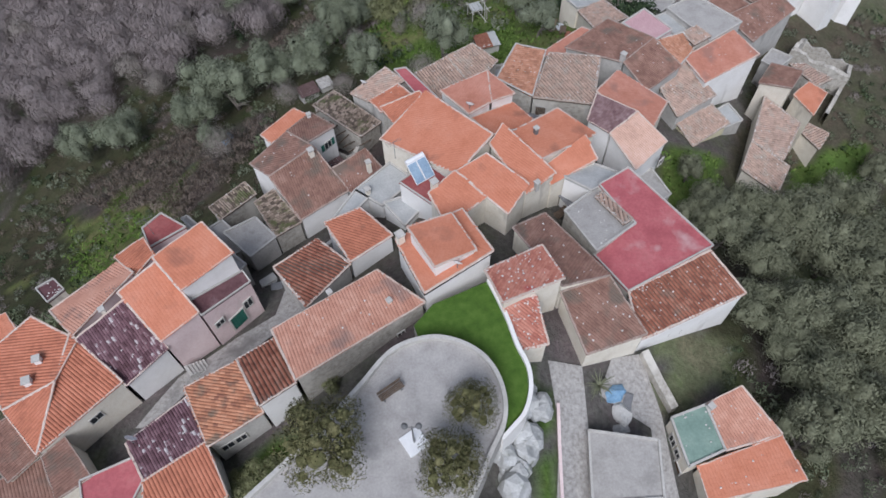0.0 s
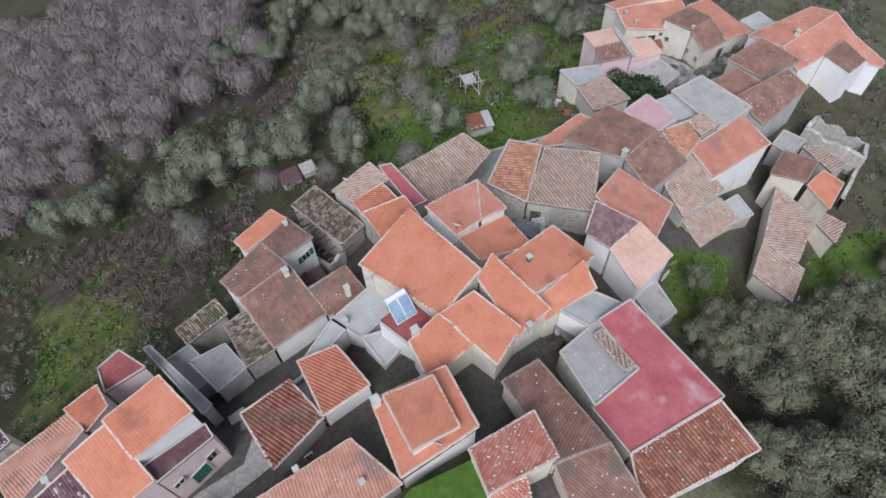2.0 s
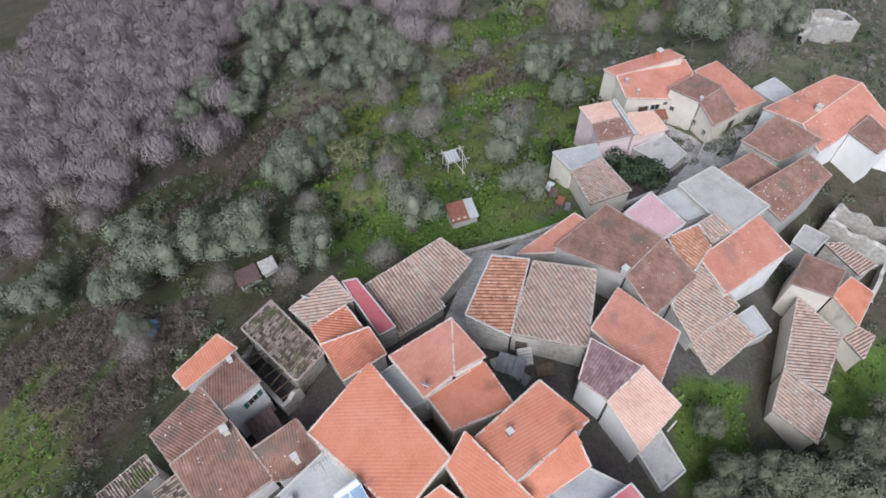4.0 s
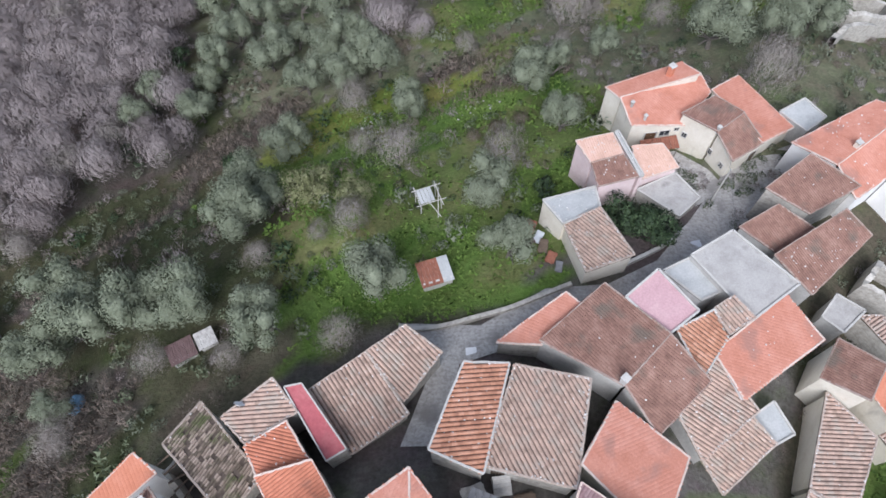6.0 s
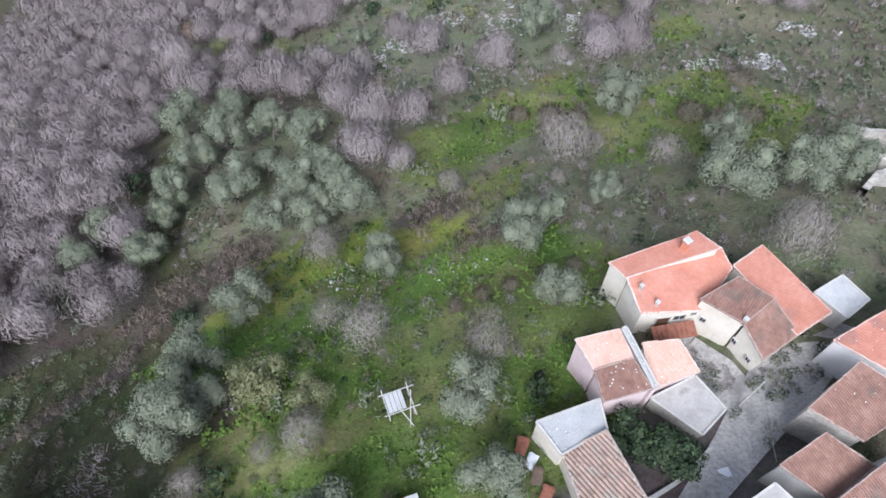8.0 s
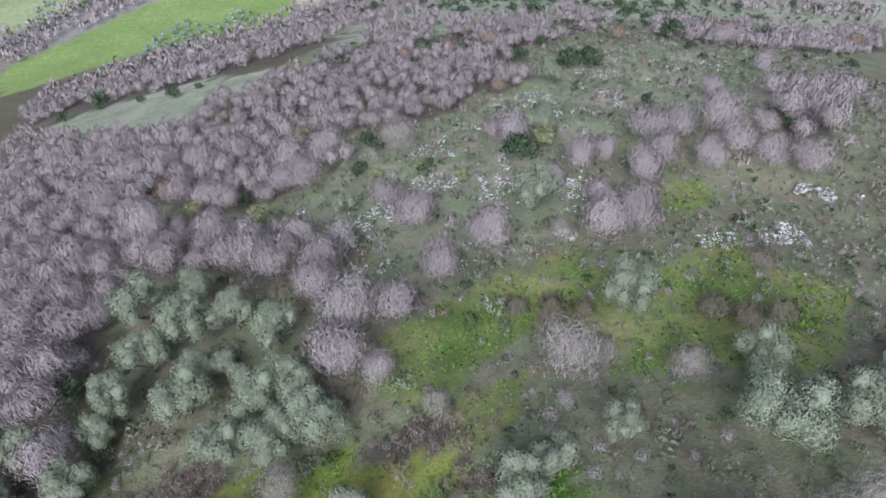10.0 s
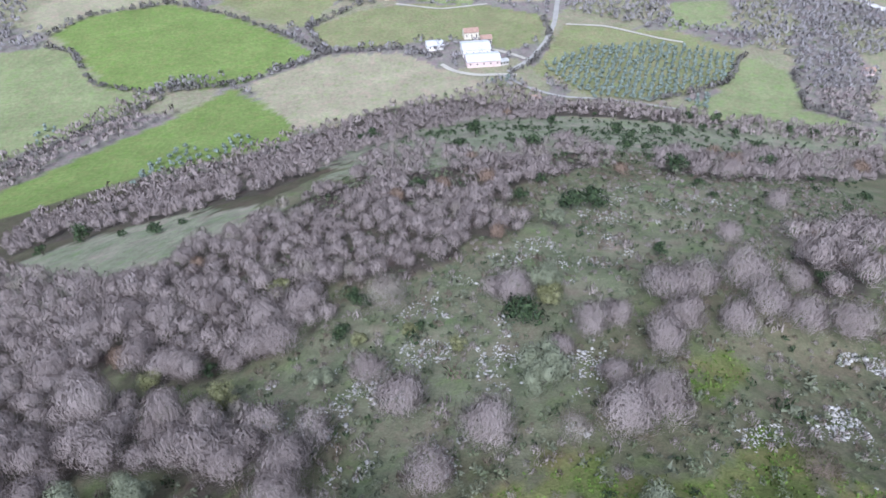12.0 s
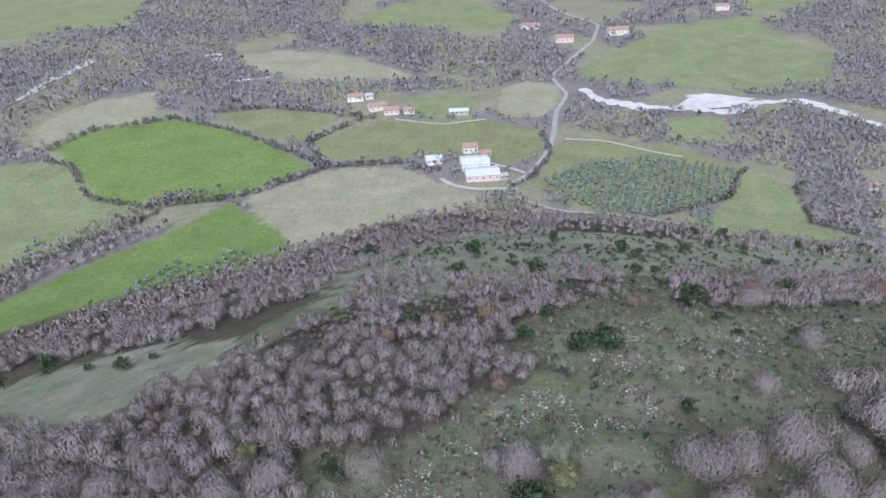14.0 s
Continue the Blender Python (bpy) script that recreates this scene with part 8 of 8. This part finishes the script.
for kind, gap, poly in WOODS + HEATHS + TUFTED:
    xs, ys = [p[0] for p in poly], [p[1] for p in poly]
    area = (max(xs) - min(xs)) * (max(ys) - min(ys))
    n = int(min(area / gap ** 2 * 3.0, 14000))
    cx, cy = rng.uniform(min(xs), max(xs), n), rng.uniform(min(ys), max(ys), n)
    if kind == "orchard":
        cx, cy = np.round(cx / gap) * gap, np.round(cy / gap) * gap
        cx, cy = cx * 0.94 + cy * 0.33 - 0.06 * np.mean(xs) - 0.33 * np.mean(ys), cy * 0.94 - cx * 0.33 + 0.33 * np.mean(xs) + 0.06 * np.mean(ys)
    ok = inside(cx, cy, poly)
    cx, cy = cx[ok], cy[ok]
    zz = heights(cx, cy) if len(cx) else []
    opens = np.zeros(len(cx), bool)
    for p in CLEAR if kind == "heath" else []:
        opens |= inside(cx, cy, p)
    for x, y, z, open_ground in zip(cx, cy, zz, opens):
        if kind == "tuft":
            crowd.setdefault(kind, []).append((x, y, prng.uniform(0.25, 0.6), z))
            continue
        patch = noise.noise((x * 0.09, y * 0.09, 7))
        if kind == "stones":
            if patch + 0.6 * noise.noise((x * 0.3, y * 0.3, 2)) > 0.0:
                crowd.setdefault(kind, []).append((x, y, prng.uniform(0.06, 0.18) * (2.2 if prng.random() < 0.08 else 1) * (1.25 if y > 135 else 1), z - 0.05))
            continue
        r = gap * prng.uniform(0.45, 0.8) if kind != "shrub" or gap < 6 else prng.uniform(1.2, 3.0)
        if kind in ("bare", "bramble"):
            r = min(r * (1.35 if y < 165 else 1.0), 4.9)
        if kind == "bare" and y > 240 and patch + 0.5 * noise.noise((x * 0.05, y * 0.05, 3)) < 0.0:
            continue
        if kind == "orchard":
            r = prng.uniform(2.9, 3.9)
        if kind == "heath":
            r = prng.uniform(0.5, 1.5) * (1.9 if prng.random() < 0.15 else 1)
            if prng.random() < 0.02 - patch or (open_ground and prng.random() < 0.8):
                continue
        if taken.free(x, y, r, SHARE.get(kind, 0.66)):
            taken.add(x, y, r)
            if kind == "heath":
                kind2 = prng.choices(("low_twigs", "bramble", "sage", "green", "shrub"), (2.6, 1.2 + patch * 2, 2.0, 1.8 - patch, 0.6) if y > 100 else (0.8, 1.0 + patch, 2.0, 2.8 - patch, 0.9))[0]
                crowd.setdefault(kind2, []).append((x, y, r, z))
            else:
                crowd.setdefault(kind, []).append((x, y, r, z))

# woods on every part of the valley floor that is neither field, road nor river bed
n = 26000
cx = rng.uniform(-1, 1, n)
cy = 440 + 1300 * rng.random(n) ** 1.25
cx = cx * (150 + 0.62 * cy)
keep = np.ones(n, bool)
for kind, poly in FIELDS:
    if kind not in ("lawn", "hillgrass"):
        keep &= ~inside(cx, cy, poly)
for pts, gap in ((RIVER_MAIN, 11), (RIVER_BRAID, 9), (RIVER_WEST, 10), (RIVER_MID, 9), (RIVER_POOL, 7), (GRAVEL_BAR + GRAVEL_BAR[:1], 12), (ROAD_NORTH, 6), (ROAD_FOOT, 6), (ROAD_FARM, 6), (TRACK_A, 5), (TRACK_B, 5), (TRACK_C, 5)):
    keep &= ~near_line(cx, cy, pts, gap)
cx, cy = cx[keep], cy[keep]
for x, y, z in zip(cx, cy, heights(cx, cy)):
    r = prng.uniform(3.0, 5.2) * (1 + max(0, y - 600) / 1600)
    if noise.noise((x * 0.012, y * 0.012, 5)) > -0.02 and taken.free(x, y, r, 0.52):
        taken.add(x, y, r)
        crowd["farwood"].append((x, y, r, z))
for pts in (HEDGE_A, HEDGE_B, HEDGE_C, HEDGE_D, HEDGE_E, HEDGE_F, HEDGE_G):
    for (x0, y0), (x1, y1) in zip(pts, pts[1:]):
        for i in range(max(1, int(math.hypot(x1 - x0, y1 - y0) / 1.6))):
            t = prng.random()
            x, y = x0 + (x1 - x0) * t + prng.uniform(-2, 2), y0 + (y1 - y0) * t + prng.uniform(-2, 2)
            crowd.setdefault("hedge", []).append((x, y, prng.uniform(1.8, 3.8), height(x, y)))

# brown undergrowth between olives that stand close together
groves = [(p[0], p[1], p[2]) for kind, spots in TREES if kind in ("olive", "darkolive") for p in spots] + [(x, y, r) for kind in ("olive", "darkolive") for x, y, r, _ in crowd.get(kind, [])]
for x, y, r in groves:
    if y > 60 and sum(math.hypot(x - u, y - v) < 9 for u, v, _ in groves) >= 4:
        for _ in range(5):
            a, d = prng.uniform(0, 6.28), r * prng.uniform(0.7, 1.5)
            u, v = x + d * math.cos(a), y + d * math.sin(a)
            if not any(math.hypot(u - p, v - q) < 0.6 * w for p, q, w in groves):
                crowd.setdefault("bramble", []).append((u, v, prng.uniform(0.7, 1.5), height(u, v)))

domes = [twiggy(rng, 5, 2200, 0.12, 0.0078, 1.2) for _ in range(8)]
mid_domes = [twiggy(rng, 4, 800, 0.15, 0.013, 1.2) for _ in range(8)]
low_domes = [twiggy(rng, 3, 240, 0.21, 0.026, 1.15) for _ in range(7)]
far_domes = [twiggy(rng, 1, 34, 0.24, 0.10, 1.1) for _ in range(7)]
last_domes = [twiggy(rng, 1, 18, 0.28, 0.14, 1.1) for _ in range(7)]
scrub = [twiggy(rng, 4, 190, 0.17, 0.019, 0.55) for _ in range(6)]
low_far = [twiggy(rng, 2, 60, 0.24, 0.036, 0.65) for _ in range(6)]
bare = crowd.get("bare", [])
ways = {"pale": [], "rust": [], "plain": []}
for s in bare:
    u = prng.random() + 0.25 * noise.noise((s[0] * 0.03, s[1] * 0.03, 1))
    ways["rust" if u < -0.07 else "pale" if u > 0.97 else "plain"].append(s)
for key, mat, label in (("plain", TWIG, "leafless purple-grey woodland covering the slope"), ("pale", TWIG_PALE, "paler leafless trees among the purple-grey woodland"), ("rust", TWIG_RUST, "rusty brown trees with dead leaves among the woodland")):
    thicket("bare_woodland", domes, [s for s in ways[key] if s[1] < 185], mat, label, "woodland")
    thicket("bare_woodland", mid_domes, [s for s in ways[key] if 185 <= s[1] < 250], mat, label, "woodland")
    thicket("bare_woodland", low_domes, [s for s in ways[key] if s[1] >= 250], mat, label, "woodland")
thicket("bramble_thicket", scrub, [s for s in crowd.get("bramble", []) if s[1] < 150], BRAMBLE, "brown leafless bramble thicket on the slope", "brambles")
thicket("bramble_thicket", low_far, [s for s in crowd.get("bramble", []) if s[1] >= 150], BRAMBLE, "brown leafless bramble thicket lower on the hill", "brambles")
thicket("low_scrub", scrub, [s for s in crowd["low_twigs"] if s[1] < 150], TWIG, "low grey leafless scrub among the grass", "scrub")
thicket("low_scrub", low_far, [s for s in crowd["low_twigs"] if s[1] >= 150], TWIG, "low grey leafless scrub lower on the hill", "scrub")
for key, mat, label in (("sage", SAGE_LEAF, "low grey-green sage bushes on the stony slope"), ("green", SHRUB_LEAF, "low green bushes and weeds among the stones"), ("shrub", OAK_LEAF, "dark evergreen shrubs scattered over the slope")):
    thicket("scattered_shrubs", [lobed(rng, 4, 110, 0.12, 0.45, 0.7, detail=0, core=0) for _ in range(4)], [(x, y, r, z) for x, y, r, z in crowd[key] if y < 150], mat, label, "shrubs")
    thicket("scattered_shrubs", [lobed(rng, 2, 36, 0.2, 0.45, 0.75, detail=0, core=0) for _ in range(4)], [(x, y, r, z) for x, y, r, z in crowd[key] if y >= 150], mat, label, "shrubs")
far = crowd["farwood"]
thicket("valley_hedges", far_domes, crowd["hedge"], HEDGE_TWIG, "dark leafless hedges along the valley fields", "hedges")
thicket("valley_woodland", far_domes, [s for i, s in enumerate(far) if i % 40 and s[1] < 560], TWIG, "leafless woods at the foot of the hill", "woodland")
# from here outwards the twig colour carries the haze
thicket("valley_woodland", far_domes, [s for i, s in enumerate(far) if i % 40 and 560 <= s[1] < 720], TWIG_HAZED, "leafless woods and hedges between the valley fields", "woodland")
thicket("valley_woodland", last_domes, [s for i, s in enumerate(far) if i % 40 and s[1] >= 720], TWIG_HAZED, "leafless woods far across the valley", "woodland")
thicket("valley_evergreens", [lobed(rng, 3, 24, 0.25, 0.4, 1.1, detail=0) for _ in range(4)], [(x, y, r * 0.8, z) for i, (x, y, r, z) in enumerate(far) if i % 40 == 0], SHRUB_LEAF, "dark evergreens among the valley woods", "trees")
thicket("olive_orchard", [lobed(rng, 3, 40, 0.2, 0.4, 1.0, detail=0) for _ in range(4)], crowd.get("orchard", []), ORCHARD_LEAF, "rows of small olive trees in the valley", "orchard")
thicket("grass_tufts", [leaf_cloud(rng, 7, 3, 0.5, 0.3) for _ in range(6)], [(x, y, r, z - 0.8 * r) for x, y, r, z in crowd.get("tuft", [])], GRASS_BLADE, "uneven tufts of winter grass", "grass")
for kind in ("olive", "darkolive"):
    for x, y, r, z in crowd.get(kind, []):
        plant(kind, x, y, min(r, 4.0), z)
stone_shapes = []
for _ in range(5):
    bm = bmesh.new()
    bmesh.ops.create_icosphere(bm, subdivisions=1, radius=1)
    for v in bm.verts:
        v.co *= prng.uniform(0.65, 1.2)
        v.co.z *= 0.7
    shape = np.array([v.co[:] for v in bm.verts])
    stone_shapes.append((shape, np.array([[v.index for v in f.verts] for f in bm.faces]), unit(shape)))
    bm.free()
thicket("field_stones", stone_shapes, crowd.get("stones", []), STONE_PALE, "pale limestone lumps strewn over the grass", "stones")
